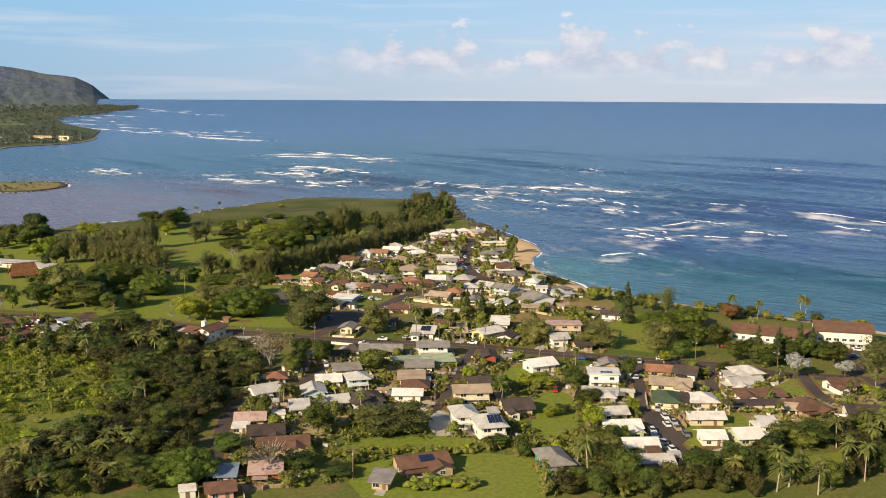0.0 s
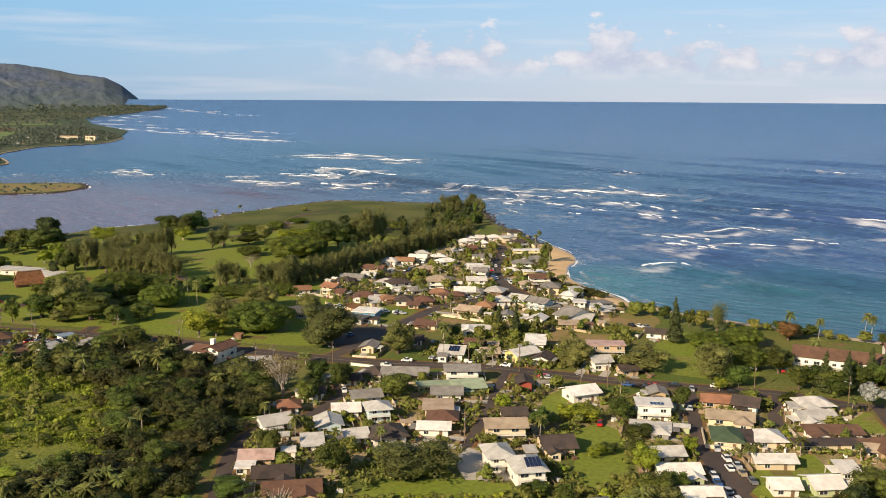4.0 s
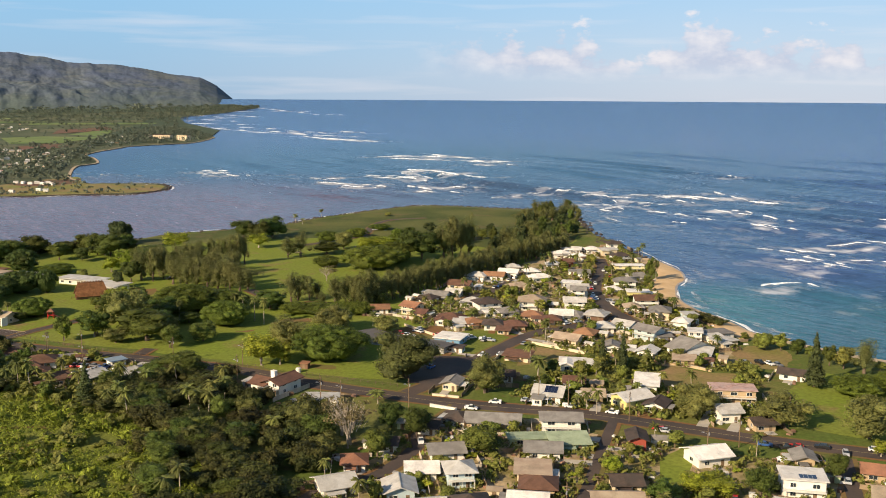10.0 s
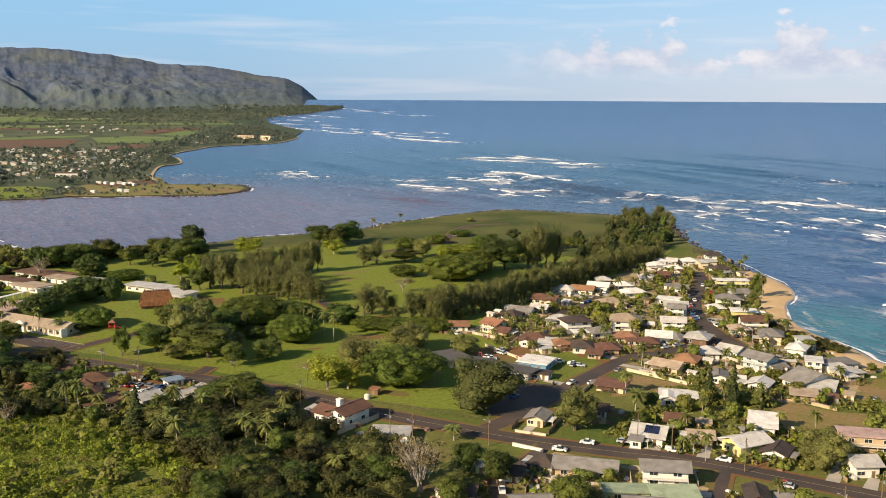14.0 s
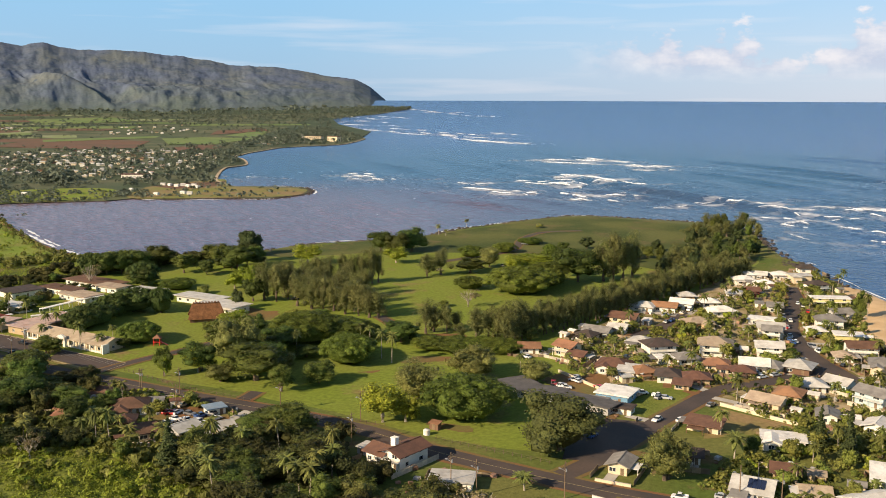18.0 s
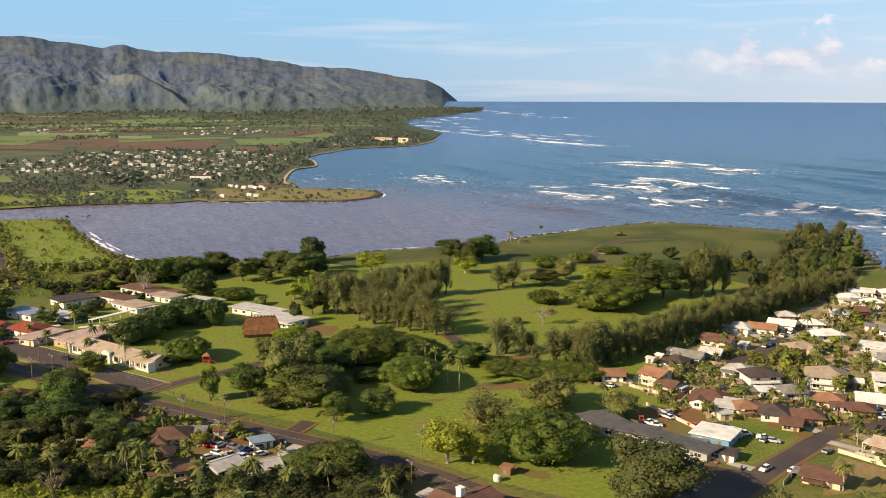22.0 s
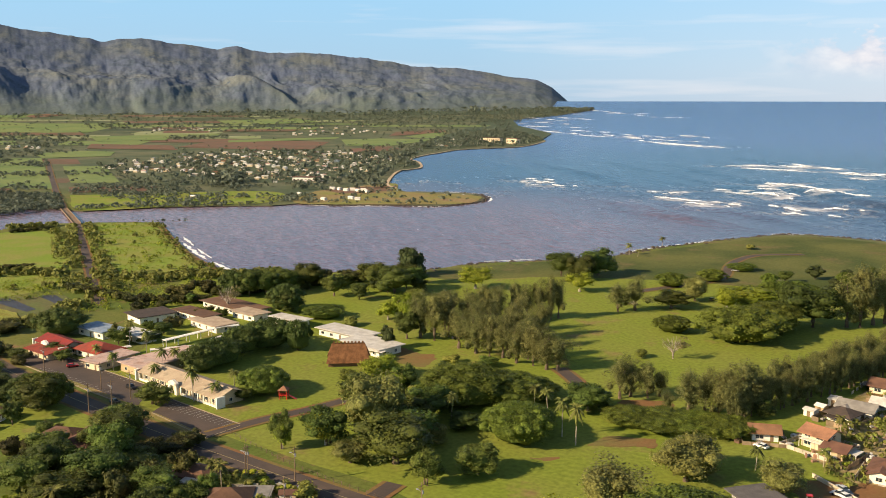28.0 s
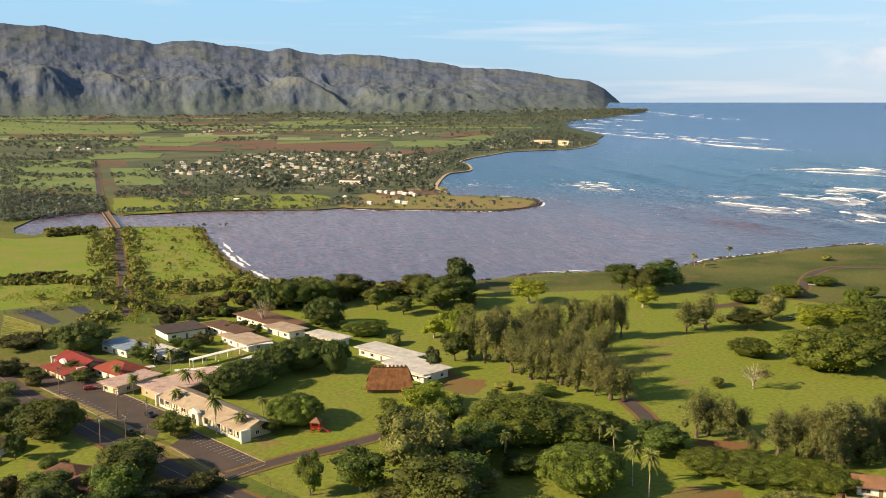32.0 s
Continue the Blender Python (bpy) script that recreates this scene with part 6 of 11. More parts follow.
def utility_pole(x, y, rz):
    if not _pole:
        _pole.extend((Shape().tube([(0, 0, -0.3), (0, 0, 10.5)], [0.17, 0.12], 7).mesh("pole", MAT["wood"]), Shape().box(-1.3, -0.07, 9.6, 1.3, 0.07, 9.75).box(-0.9, -0.07, 8.8, 0.9, 0.07, 8.93).mesh("crossarm", MAT["wood"]),
                      Shape().tube([(0, -0.35, 7.6), (0, -0.35, 8.5)], [0.22, 0.22], 8).mesh("transformer", MAT["metal"]), Shape().tube([(0, 0, 7.8), (0.1, 1.4, 8.3)], [0.04, 0.04], 5).box(-0.12, 1.2, 8.22, 0.3, 1.9, 8.36).mesh("lamp_arm", MAT["metal"])))
    ob = thing("utility_pole", pose(x, y, 0, 0, 0, rz), "weathered wooden utility pole beside the road", "pole", "utility poles")
    for nm, me in zip(("pole", "crossarm", "transformer", "lamp_arm"), _pole):
        link(nm, me, ob)


def thatched_hall(x, y, rz, w, d):
    ob = thing("thatched_hall", pose(x, y, 0, 0, 0, rz), "steep brown thatched hall on the school lawn", "building")
    h, top = 2.3, 8.4
    link("wall", Shape().box(-w / 2 + 0.8, 0.8, -0.2, w / 2 - 0.8, d - 0.8, h + 0.5).mesh("wall", WALL["brown"]), ob)
    n, vs, fs = 14, [], []
    for k in range(n + 1):
        xx, o = -w / 2 + k * w / n, 0.15 * (k % 2)
        xr = xx * 0.74
        xm = (xx + xr) / 2
        vs += [(xx, -0.2 - o, h - 0.7), (xm, d * 0.25, (h + top) / 2 - 0.2), (xr, d / 2, top), (xm, d * 0.75, (h + top) / 2 - 0.2), (xx, d + 0.2 + o, h - 0.7), (xx, d - 0.6, h - 0.7), (xr, d / 2, top - 0.8), (xx, 0.6, h - 0.7)]
        if k:
            q = k * 8
            fs += [(q - 8 + i, q + i, q + (i + 1) % 8, q - 8 + (i + 1) % 8) for i in range(8)]
    fs += [tuple(range(8)), tuple(reversed(range(n * 8, n * 8 + 8)))]
    s = Shape().add(vs, fs)
    link("roof", s.mesh("roof", MAT["thatch"]), ob, "thick brown thatch")
    tuft = Shape().box(-0.35, -0.45, 0, 0.35, 0.45, 0.75).mesh("ridge_tuft", MAT["thatch"])
    for i in range(9):
        link("ridge_tuft", tuft, ob, at=pose((-w / 2 + 0.8 + i * (w - 1.6) / 8) * 0.72, d / 2, top - 0.25))


def play_frame(x, y):
    ob = thing("climbing_frame", pose(x, y, 0, 0, 0, 20), "bright red and orange climbing frame on the grass", "play equipment")
    post = Shape().tube([(0, 0, -0.2), (0, 0, 3.4)], [0.14, 0.14], 6).mesh("post", MAT["red_plastic"])
    for px in (-1.3, 1.3):
        for py in (-1.3, 1.3):
            link("post", post, ob, at=pose(px, py, 0))
    link("platform", Shape().box(-1.5, -1.5, 1.4, 1.5, 1.5, 1.6).mesh("platform", MAT["red_plastic"]), ob)
    link("roof", Shape().add([(-1.8, -1.8, 3.3), (1.8, -1.8, 3.3), (1.8, 1.8, 3.3), (-1.8, 1.8, 3.3), (0, 0, 4.8)], [(3, 2, 1, 0), (0, 1, 4), (1, 2, 4), (2, 3, 4), (3, 0, 4)]).mesh("roof", ROOF["orange"]), ob)
    link("slide", Shape().add([(1.5, -0.5, 1.6), (1.5, 0.5, 1.6), (4.6, 0.5, 0.1), (4.6, -0.5, 0.1), (1.5, -0.5, 1.4), (1.5, 0.5, 1.4), (4.6, 0.5, -0.05), (4.6, -0.5, -0.05)], [(0, 3, 2, 1), (4, 5, 6, 7), (0, 1, 5, 4), (2, 3, 7, 6), (0, 4, 7, 3), (1, 2, 6, 5)]).mesh("slide", MAT["red_plastic"]), ob)


def garden_wall(pts, h, col):
    h *= 0.75
    ob = thing("garden_wall", pose(0, 0, 0), f"low {col} masonry garden wall", "wall", "garden walls")
    for (xa, ya), (xb, yb) in zip(pts, pts[1:]):
        w = math.hypot(xb - xa, yb - ya)
        at = pose(xa, ya, 0, 0, 0, math.degrees(math.atan2(yb - ya, xb - xa)))
        link("wall_run", Shape().box(0, -0.12, -0.2, w, 0.12, h).mesh("wall_run", WALL[col]), ob, at=at)
        link("coping", Shape().box(-0.1, -0.18, h, w + 0.1, 0.18, h + 0.1).mesh("coping", MAT["concrete"]), ob, at=at)


_post = []


def park_fence(pts):
    if not _post:
        _post.append(Shape().box(-0.07, -0.07, -0.2, 0.07, 0.07, 1.25).mesh("post", MAT["bark"]))
    ob = thing("park_fence", pose(0, 0, 0), "low weathered rail fence along the park", "fence", "park fences")
    line = smooth_line(pts, 3.0)
    for p in line[:120]:
        link("post", _post[0], ob, at=pose(p.x, p.y, 0))
    for z in (0.6, 1.15):
        link("rail", Shape().tube([(p.x, p.y, z) for p in line], [0.03] * len(line), 4).mesh("rail", MAT["bark"]), ob)


def stall_lines(x0, y0, x1, y1, n, length, side):
    """White parking stall lines along a row."""
    ob = thing("stall_markings", pose(x0, y0, 0.15, 0, 0, math.degrees(math.atan2(y1 - y0, x1 - x0))), "white painted parking stall lines on asphalt", "road marking", "parking lines")
    w = math.hypot(x1 - x0, y1 - y0)
    me = Shape().box(-0.07, 0, 0, 0.07, length, 0.012).mesh("stripe", MAT["white_line"])
    for i in range(n + 1):
        link("stripe", me, ob, at=pose(i * w / n, 0 if side > 0 else -length, 0))


def kerb(pts, col="line"):
    """A raised kerb with painted ends along the car park."""
    ob = thing("kerb", pose(0, 0, 0), "raised concrete kerb of the car park", "kerb", "kerbs")
    for (xa, ya), (xb, yb) in zip(pts, pts[1:]):
        w = math.hypot(xb - xa, yb - ya)
        link("kerb_stone", Shape().box(0, -0.15, 0, w, 0.15, 0.27).mesh("kerb_stone", MAT["kerb"]), ob, at=pose(xa, ya, 0, 0, 0, math.degrees(math.atan2(yb - ya, xb - xa))))


# ---------------------------------------------------------------- the far shore
def far_block(x0, y0, x1, y1, h, col):
    """A block of flats on the far shore with rows of windows and balconies."""
    p0, p1 = far(x0, y0), far(x1, y1)
    w = math.hypot(p1[0] - p0[0], p1[1] - p0[1])
    ob = thing("apartment_building", pose(*p0, 0, 0, math.degrees(math.atan2(p1[1] - p0[1], p1[0] - p0[0]))), f"{col} apartment building on the far shore", "building", "buildings on the far shore")
    link("wall", Shape().box(0, 0, -1, w, 14, h).mesh("wall", WALL[col]), ob)
    link("roof", Shape().box(-0.6, -0.6, h, w + 0.6, 14.6, h + 0.7).mesh("roof", ROOF["brown"]), ob)
    win = Shape().box(0, -0.1, 0, 2.6, 0.1, 1.7).mesh("window", MAT["glass"])
    for r in range(max(1, int(h / 3.3))):
        for c in range(int(w / 5)):
            link("window", win, ob, at=pose(1.2 + c * 5, 0, 0.9 + r * 3.3))


_tent = []


def tent(x, y):
    if not _tent:
        _tent.extend((Shape().box(-2.8, -2, -0.2, 2.8, 2, 2.4).mesh("wall", WALL["white"]), roof_shape(5.6, 4, 2.4, "g", 0.2)[0].mesh("roof", ROOF["white"])))
    ob = thing("white_cabin", pose(*far(x, y), 0, 0, (x * 7) % 60 - 30), "small white cabin on the bare spit", "cabin", "cabins on the spit")
    link("wall", _tent[0], ob)
    link("roof", _tent[1], ob, at=pose(0, -2, 0))


_fh = []


def far_town(poly, n, seed):
    rng = random.Random(seed)
    if not _fh:
        for k, (rc, wc) in enumerate((("white", "white"), ("pale", "cream"), ("grey", "white"), ("brown", "tan"), ("white", "cream"), ("pink", "white"), ("green", "cream"))):
            w, d, h = rng.uniform(5, 8.5), rng.uniform(4.5, 6), rng.choice((2.2, 2.3, 3.0))
            s = Shape().box(-w / 2, 0, -0.5, w / 2, d, h)
            rs, top = roof_shape(w, d, h, "g" if k % 2 else "h", 0.4)
            if k % 2:
                s.add([(-w / 2, 0, h), (-w / 2, d, h), (-w / 2, d / 2, top), (w / 2, 0, h), (w / 2, d, h), (w / 2, d / 2, top)], [(0, 2, 1), (3, 4, 5)])
            _fh.append((s.mesh("wall", WALL[wc]), rs.mesh("roof", ROOF[rc]), f"distant {rc}-roofed house with {wc} walls"))
    for x, y in scatter(poly, n, seed, 9.0):
        a, b, lab = _fh[rng.choice((0, 0, 1, 1, 2, 3, 4, 5, 6))]
        ob = thing("distant_house", pose(*far(x, y), 0, 0, rng.choice((20, 20, 110, -60, 35))), lab, "house", "houses of the town across the bay")
        link("wall", a, ob)
        link("roof", b, ob)


FAR_V, FAR_F = [], []


def far_woods(poly, n, h, seed):
    """Trees beyond the bay, as rough leafy clumps."""
    rng = np.random.RandomState(seed)
    for x, y in scatter(poly, n, seed):
        s = h * rng.uniform(0.45, 1.1)
        lob = [(0, 0, s * 0.45, s * 0.6, s * 0.6, s * 0.5), (rng.normal() * s * 0.4, rng.normal() * s * 0.4, s * 0.6, s * 0.4, s * 0.4, s * 0.42)]
        v, f = leaf_cloud(lob, 26, s * 0.26, rng, 0.2)
        o = 4 * sum(len(q) for q in FAR_F)
        p = far(x, y)
        FAR_V.append(v + np.array(p))
        FAR_F.append(f + o)


def far_scrub(poly, n, seed, lo=-0.1):
    """Low bushes over the plain, thick in some places and thin in others."""
    rng = np.random.RandomState(seed)
    for x, y in scatter(poly, n, seed):
        if noise.noise(Vector((x * 0.006, y * 0.010, 2.0))) + 0.5 * noise.noise(Vector((x * 0.02, y * 0.03, 8.0))) > lo:
            s = rng.uniform(2.0, 5.0) * (1 + max(0.0, (y - 1500) / 3000))
            v, f = leaf_cloud([(0, 0, s * 0.35, s * 0.7, s * 0.7, s * 0.45)], 14, s * 0.32, rng, 0.2)
            o = 4 * sum(len(q) for q in FAR_F)
            FAR_V.append(v + np.array(far(x, y)))
            FAR_F.append(f + o)


def finish_far_woods():
    V, F = np.concatenate(FAR_V), np.concatenate(FAR_F)
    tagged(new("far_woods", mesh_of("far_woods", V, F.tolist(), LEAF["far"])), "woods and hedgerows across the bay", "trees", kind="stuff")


def lot_fences():
    """Plank fences and low walls round the house lots, joined: they are too many and too small to tell apart."""
    rng = random.Random(9)
    wood, pale = Shape(), Shape()
    for hx, hy, c, s, w, d in LOTS:
        if d > 13 or hy > 760 and hx < -100:
            continue
        m = [rng.uniform(2.0, 4.5) for _ in range(4)]
        x0, x1, y0, y1 = -w / 2 - m[0], w / 2 + m[1], -m[2] - 2.5, d + m[3]
        hgt, sh = rng.uniform(1.1, 1.8), rng.choice((wood, wood, pale))
        for (ax, ay), (bx, by), pr in (((x0, y0), (x0, y1), 0.75), ((x0, y1), (x1, y1), 0.75), ((x1, y1), (x1, y0), 0.6), ((x0, y0), (x1, y0), 0.4)):
            if rng.random() > pr:
                continue
            n = max(1, int(math.hypot(bx - ax, by - ay) / 2.4))
            for k in range(n):
                if rng.random() < 0.08:
                    continue
                q = []
                for t in (k / n, (k + 0.96) / n):
                    u, v = ax + (bx - ax) * t, ay + (by - ay) * t
                    q.append((hx + u * c - v * s, hy + u * s + v * c))
                mx, my = (q[0][0] + q[1][0]) / 2, (q[0][1] + q[1][1]) / 2
                if not clear_of_all(mx, my, 0.7):
                    continue
                nx, ny = -(q[1][1] - q[0][1]), q[1][0] - q[0][0]
                l = math.hypot(nx, ny) or 1
                nx, ny = nx / l * 0.06, ny / l * 0.06
                h2 = hgt + rng.uniform(-0.06, 0.06)
                P = [(q[0][0] - nx, q[0][1] - ny), (q[1][0] - nx, q[1][1] - ny), (q[1][0] + nx, q[1][1] + ny), (q[0][0] + nx, q[0][1] + ny)]
                sh.add([(*p, -0.1) for p in P] + [(*p, h2) for p in P], [(4, 5, 6, 7), (0, 1, 5, 4), (1, 2, 6, 5), (2, 3, 7, 6), (3, 0, 4, 7)])
    fw = material("fence_boards", (0.30, 0.22, 0.14), 0.85, 0.3, 0.5, 4, island=0.35)
    fp = material("lot_wall_plaster", (0.55, 0.48, 0.38), 0.85, 0.25, 0.4, 3, island=0.2)
    tagged(new("lot_fences", wood.mesh("lot_fences", fw)), "weathered plank fences between the house lots", "fence", kind="stuff")
    tagged(new("lot_walls", pale.mesh("lot_walls", fp)), "low plastered walls between the house lots", "wall", kind="stuff")


def driveways():
    """Concrete and earth drives from the houses to the street."""
    rng = random.Random(19)
    shp = {"concrete": Shape(), "dirt": Shape()}
    for hx, hy, c, s, w, d in LOTS:
        if d > 13 or not STREETS:
            continue
        u = rng.choice((-1, 1)) * (w / 2 - 1.5)
        ax, ay = hx + u * c + 0.4 * s, hy + u * s - 0.4 * c
        bx, by, br = min(STREETS, key=lambda p: (p[0] - ax) ** 2 + (p[1] - ay) ** 2)
        L = math.hypot(bx - ax, by - ay)
        if not 4 < L < 32:
            continue
        dx, dy = (bx - ax) / L, (by - ay) / L
        L -= br - 0.4
        if any(in_house(ax + dx * t, ay + dy * t, 0.8) for t in np.arange(2.5, L, 1.5)):
            continue
        nx, ny = -dy * 1.5, dx * 1.5
        z = 0.105 + 0.004 * rng.randint(0, 9)
        sh = shp[rng.choice(("concrete", "concrete", "dirt"))]
        sh.add([(ax - nx, ay - ny, z), (ax + dx * L - nx * 1.3, ay + dy * L - ny * 1.3, z), (ax + dx * L + nx * 1.3, ay + dy * L + ny * 1.3, z), (ax + nx, ay + ny, z)], [(0, 1, 2, 3)])
        STREETS_EXTRA.extend((ax + dx * t, ay + dy * t, 1.3) for t in np.arange(1, L, 2.0))
    for k, sh in shp.items():
        if sh.v:
            tagged(new("driveway_" + k, sh.mesh("driveway_" + k, MAT[k])), k.replace("dirt", "bare earth") + " drives between the houses and the street", "driveway", kind="structure")
    STREETS.extend(STREETS_EXTRA)


STREETS_EXTRA = []


def in_house(x, y, m):
    for hx, hy, c, s, w, d in HOUSES:
        u, v = (x - hx) * c + (y - hy) * s, -(x - hx) * s + (y - hy) * c
        if -w / 2 - m < u < w / 2 + m and -m < v < d + m:
            return True
    return False


def thicket_strip(pts, width, n, size, seed):
    """A rough strip of bushes, joined with the other low plants."""
    rng = np.random.RandomState(seed)
    line = smooth_line(pts, 3.0)
    for _ in range(n):
        p = line[rng.randint(len(line))]
        x, y = p.x + rng.uniform(-width, width) / 2, p.y + rng.uniform(-width, width) / 2
        if clear_of_all(x, y, 0.5):
            plant("low", x, y, size * rng.uniform(0.5, 1.3), rng, 20)


def yard_clutter(n):
    """Small odds and ends in the yards, too small to tell apart: bins, tanks, boards, boats under covers."""
    rng = random.Random(41)
    shp = [Shape(), Shape()]
    made = 0
    while made < n:
        hx, hy, c, s, w, d = rng.choice(LOTS)
        u, v = rng.uniform(-w / 2 - 6, w / 2 + 6), rng.uniform(-7, d + 5)
        x, y = hx + u * c - v * s, hy + u * s + v * c
        made += 1
        if not clear_of_all(x, y, 0.5):
            continue
        a, b, h = rng.uniform(0.3, 1.1), rng.uniform(0.3, 0.9), rng.uniform(0.4, 1.3)
        t = rng.uniform(0, 6.28)
        ca, sa, k = math.cos(t), math.sin(t), rng.uniform(0.6, 0.95)
        q = [(x + i * a * ca - j * b * sa, y + i * a * sa + j * b * ca) for i, j in ((-1, -1), (1, -1), (1, 1), (-1, 1))]
        p = [(x + (px - x) * k, y + (py - y) * k) for px, py in q]
        rng.choice(shp).add([(*e, -0.05) for e in q] + [(*e, h * 0.8) for e in q] + [(*e, h) for e in p], [(0, 1, 5, 4), (1, 2, 6, 5), (2, 3, 7, 6), (3, 0, 4, 7), (4, 5, 9, 8), (5, 6, 10, 9), (6, 7, 11, 10), (7, 4, 8, 11), (8, 9, 10, 11)])
    for sh, nm, col, lab in ((shp[0], "yard_clutter", (0.55, 0.53, 0.50), "pale bins, tanks and covered goods in the yards"), (shp[1], "yard_goods", (0.26, 0.15, 0.10), "brown crates, boards and goods in the yards")):
        tagged(new(nm, sh.mesh(nm, material(nm, col, 0.7, 0.3, 0.6, 3, island=0.5))), lab, "clutter", kind="stuff")

ground_piece("field_31", "fieldpale", [(-2119.4, 2347.1), (-1910.4, 2456.3), (-1739.6, 2245.5), (-1928.1, 2146.1)], 1.0, True, "pale dry grass field across the bay")
ground_piece("field_32", "fieldgreen", [(-2317.8, 2824.7), (-2108.0, 2925.5), (-2029.3, 2758.2), (-2221.6, 2658.9)], 1.0, True, "green crop field across the bay")
ground_piece("field_33", "fieldgreen", [(-2529.2, 2036.0), (-2426.3, 2089.9), (-2323.6, 2021.9), (-2420.9, 1970.7)], 0.5, True, "green crop field across the bay")
ground_piece("field_34", "fieldgreen", [(-1950.8, 3416.0), (-1521.8, 3551.4), (-1464.8, 3389.3), (-1836.8, 3199.2)], 1.0, True, "green crop field across the bay")
ground_piece("field_35", "fielddirt", [(-1075.7, 973.1), (-1002.4, 1016.1), (-940.4, 970.8), (-1010.8, 931.8)], 0.15, True, "ploughed red-brown field across the bay")
ground_piece("field_36", "fieldgreen", [(-1318.9, 1202.3), (-1272.3, 1239.5), (-1194.2, 1182.0), (-1246.3, 1153.3)], 0.15, True, "green crop field across the bay")
ground_piece("field_37", "fieldpale", [(-3159.1, 2778.4), (-2996.3, 2903.6), (-2792.4, 2652.2), (-2970.4, 2561.1)], 1.0, True, "pale dry grass field across the bay")
ground_piece("field_38", "fieldpale", [(-2844.9, 2632.6), (-2611.6, 2723.3), (-2503.3, 2589.2), (-2704.3, 2485.6)], 1.0, True, "pale dry grass field across the bay")
ground_piece("field_39", "fielddirt", [(-4234.1, 4500.3), (-3611.3, 4735.2), (-3564.2, 4569.4), (-4129.2, 4300.8)], 1.0, True, "ploughed red-brown field across the bay")
ground_piece("field_40", "fielddirt", [(-2497.7, 2846.7), (-2304.0, 2887.9), (-2172.2, 2684.4), (-2317.3, 2609.5)], 1.0, True, "ploughed red-brown field across the bay")
ground_piece("field_41", "fieldgreen", [(-1906.2, 1911.4), (-1748.2, 2029.9), (-1617.5, 1843.2), (-1781.9, 1755.3)], 0.5, True, "green crop field across the bay")
ground_piece("field_42", "fielddirt", [(-3760.8, 3044.7), (-3559.9, 3090.6), (-3403.3, 2945.1), (-3552.6, 2870.1)], 1.0, True, "ploughed red-brown field across the bay")
ground_piece("field_43", "fielddark", [(-2329.5, 3258.3), (-2077.1, 3343.6), (-1989.2, 3151.0), (-2204.7, 3041.0)], 1.0, True, "dark overgrown field across the bay")
ground_piece("field_44", "fieldpale", [(-2422.6, 2087.1), (-2094.8, 2231.2), (-1939.7, 2064.5), (-2220.1, 1916.4)], 0.5, True, "pale dry grass field across the bay")
ground_piece("field_45", "fieldgreen", [(-2591.1, 2302.6), (-2436.6, 2422.7), (-2265.0, 2261.1), (-2435.6, 2172.0)], 1.0, True, "green crop field across the bay")
ground_piece("field_46", "fielddirt", [(-4136.8, 4428.9), (-3568.9, 4813.9), (-3403.3, 4468.8), (-4004.4, 4181.5)], 1.0, True, "ploughed red-brown field across the bay")
ground_piece("field_47", "fieldpale", [(-3104.1, 2612.4), (-2714.4, 2773.2), (-2621.1, 2614.3), (-2961.2, 2439.5)], 1.0, True, "pale dry grass field across the bay")
ground_piece("field_48", "fieldgreen", [(-5943.7, 5411.9), (-5446.9, 5446.1), (-5362.6, 5305.2), (-5708.2, 5149.4)], 1.0, True, "green crop field across the bay")
ground_piece("field_49", "fielddirt", [(-1426.2, 1407.0), (-1352.3, 1433.4), (-1253.9, 1350.7), (-1313.7, 1318.1)], 0.15, True, "ploughed red-brown field across the bay")
ground_piece("field_50", "fieldpale", [(-6316.3, 5025.7), (-5700.1, 5363.3), (-5494.0, 5074.5), (-6126.4, 4787.7)], 1.0, True, "pale dry grass field across the bay")
ground_piece("field_51", "fieldgreen", [(-2094.0, 1804.8), (-2027.6, 1860.7), (-1863.9, 1731.7), (-1939.4, 1691.3)], 0.5, True, "green crop field across the bay")
ground_piece("field_52", "fieldpale", [(-3517.9, 4628.1), (-3360.4, 4758.6), (-3133.4, 4480.3), (-3310.3, 4395.4)], 1.0, True, "pale dry grass field across the bay")
ground_piece("field_53", "fieldpale", [(-2713.1, 3099.1), (-2365.5, 3248.7), (-2252.0, 3062.3), (-2562.8, 2903.8)], 1.0, True, "pale dry grass field across the bay")
ground_piece("field_54", "fielddirt", [(-2155.1, 2847.1), (-1916.2, 2917.4), (-1816.3, 2693.7), (-2008.9, 2593.7)], 1.0, True, "ploughed red-brown field across the bay")
ground_piece("field_55", "fielddark", [(-6000.2, 4469.0), (-5720.5, 4546.8), (-5377.8, 4279.8), (-5598.0, 4177.1)], 1.0, True, "dark overgrown field across the bay")
ground_piece("field_56", "fieldpale", [(-3150.4, 3348.6), (-2828.2, 3608.2), (-2653.7, 3340.9), (-3014.6, 3159.7)], 1.0, True, "pale dry grass field across the bay")
ground_piece("field_57", "fieldpale", [(-2761.6, 3840.0), (-2384.4, 4087.3), (-2270.3, 3765.4), (-2649.6, 3576.5)], 1.0, True, "pale dry grass field across the bay")
ground_piece("field_58", "fieldpale", [(-2564.3, 2820.1), (-2345.7, 2924.4), (-2291.8, 2803.8), (-2497.1, 2698.3)], 1.0, True, "pale dry grass field across the bay")
ground_piece("field_59", "fielddirt", [(-2252.3, 2618.6), (-2121.5, 2686.2), (-1939.8, 2455.9), (-2058.0, 2394.1)], 1.0, True, "ploughed red-brown field across the bay")
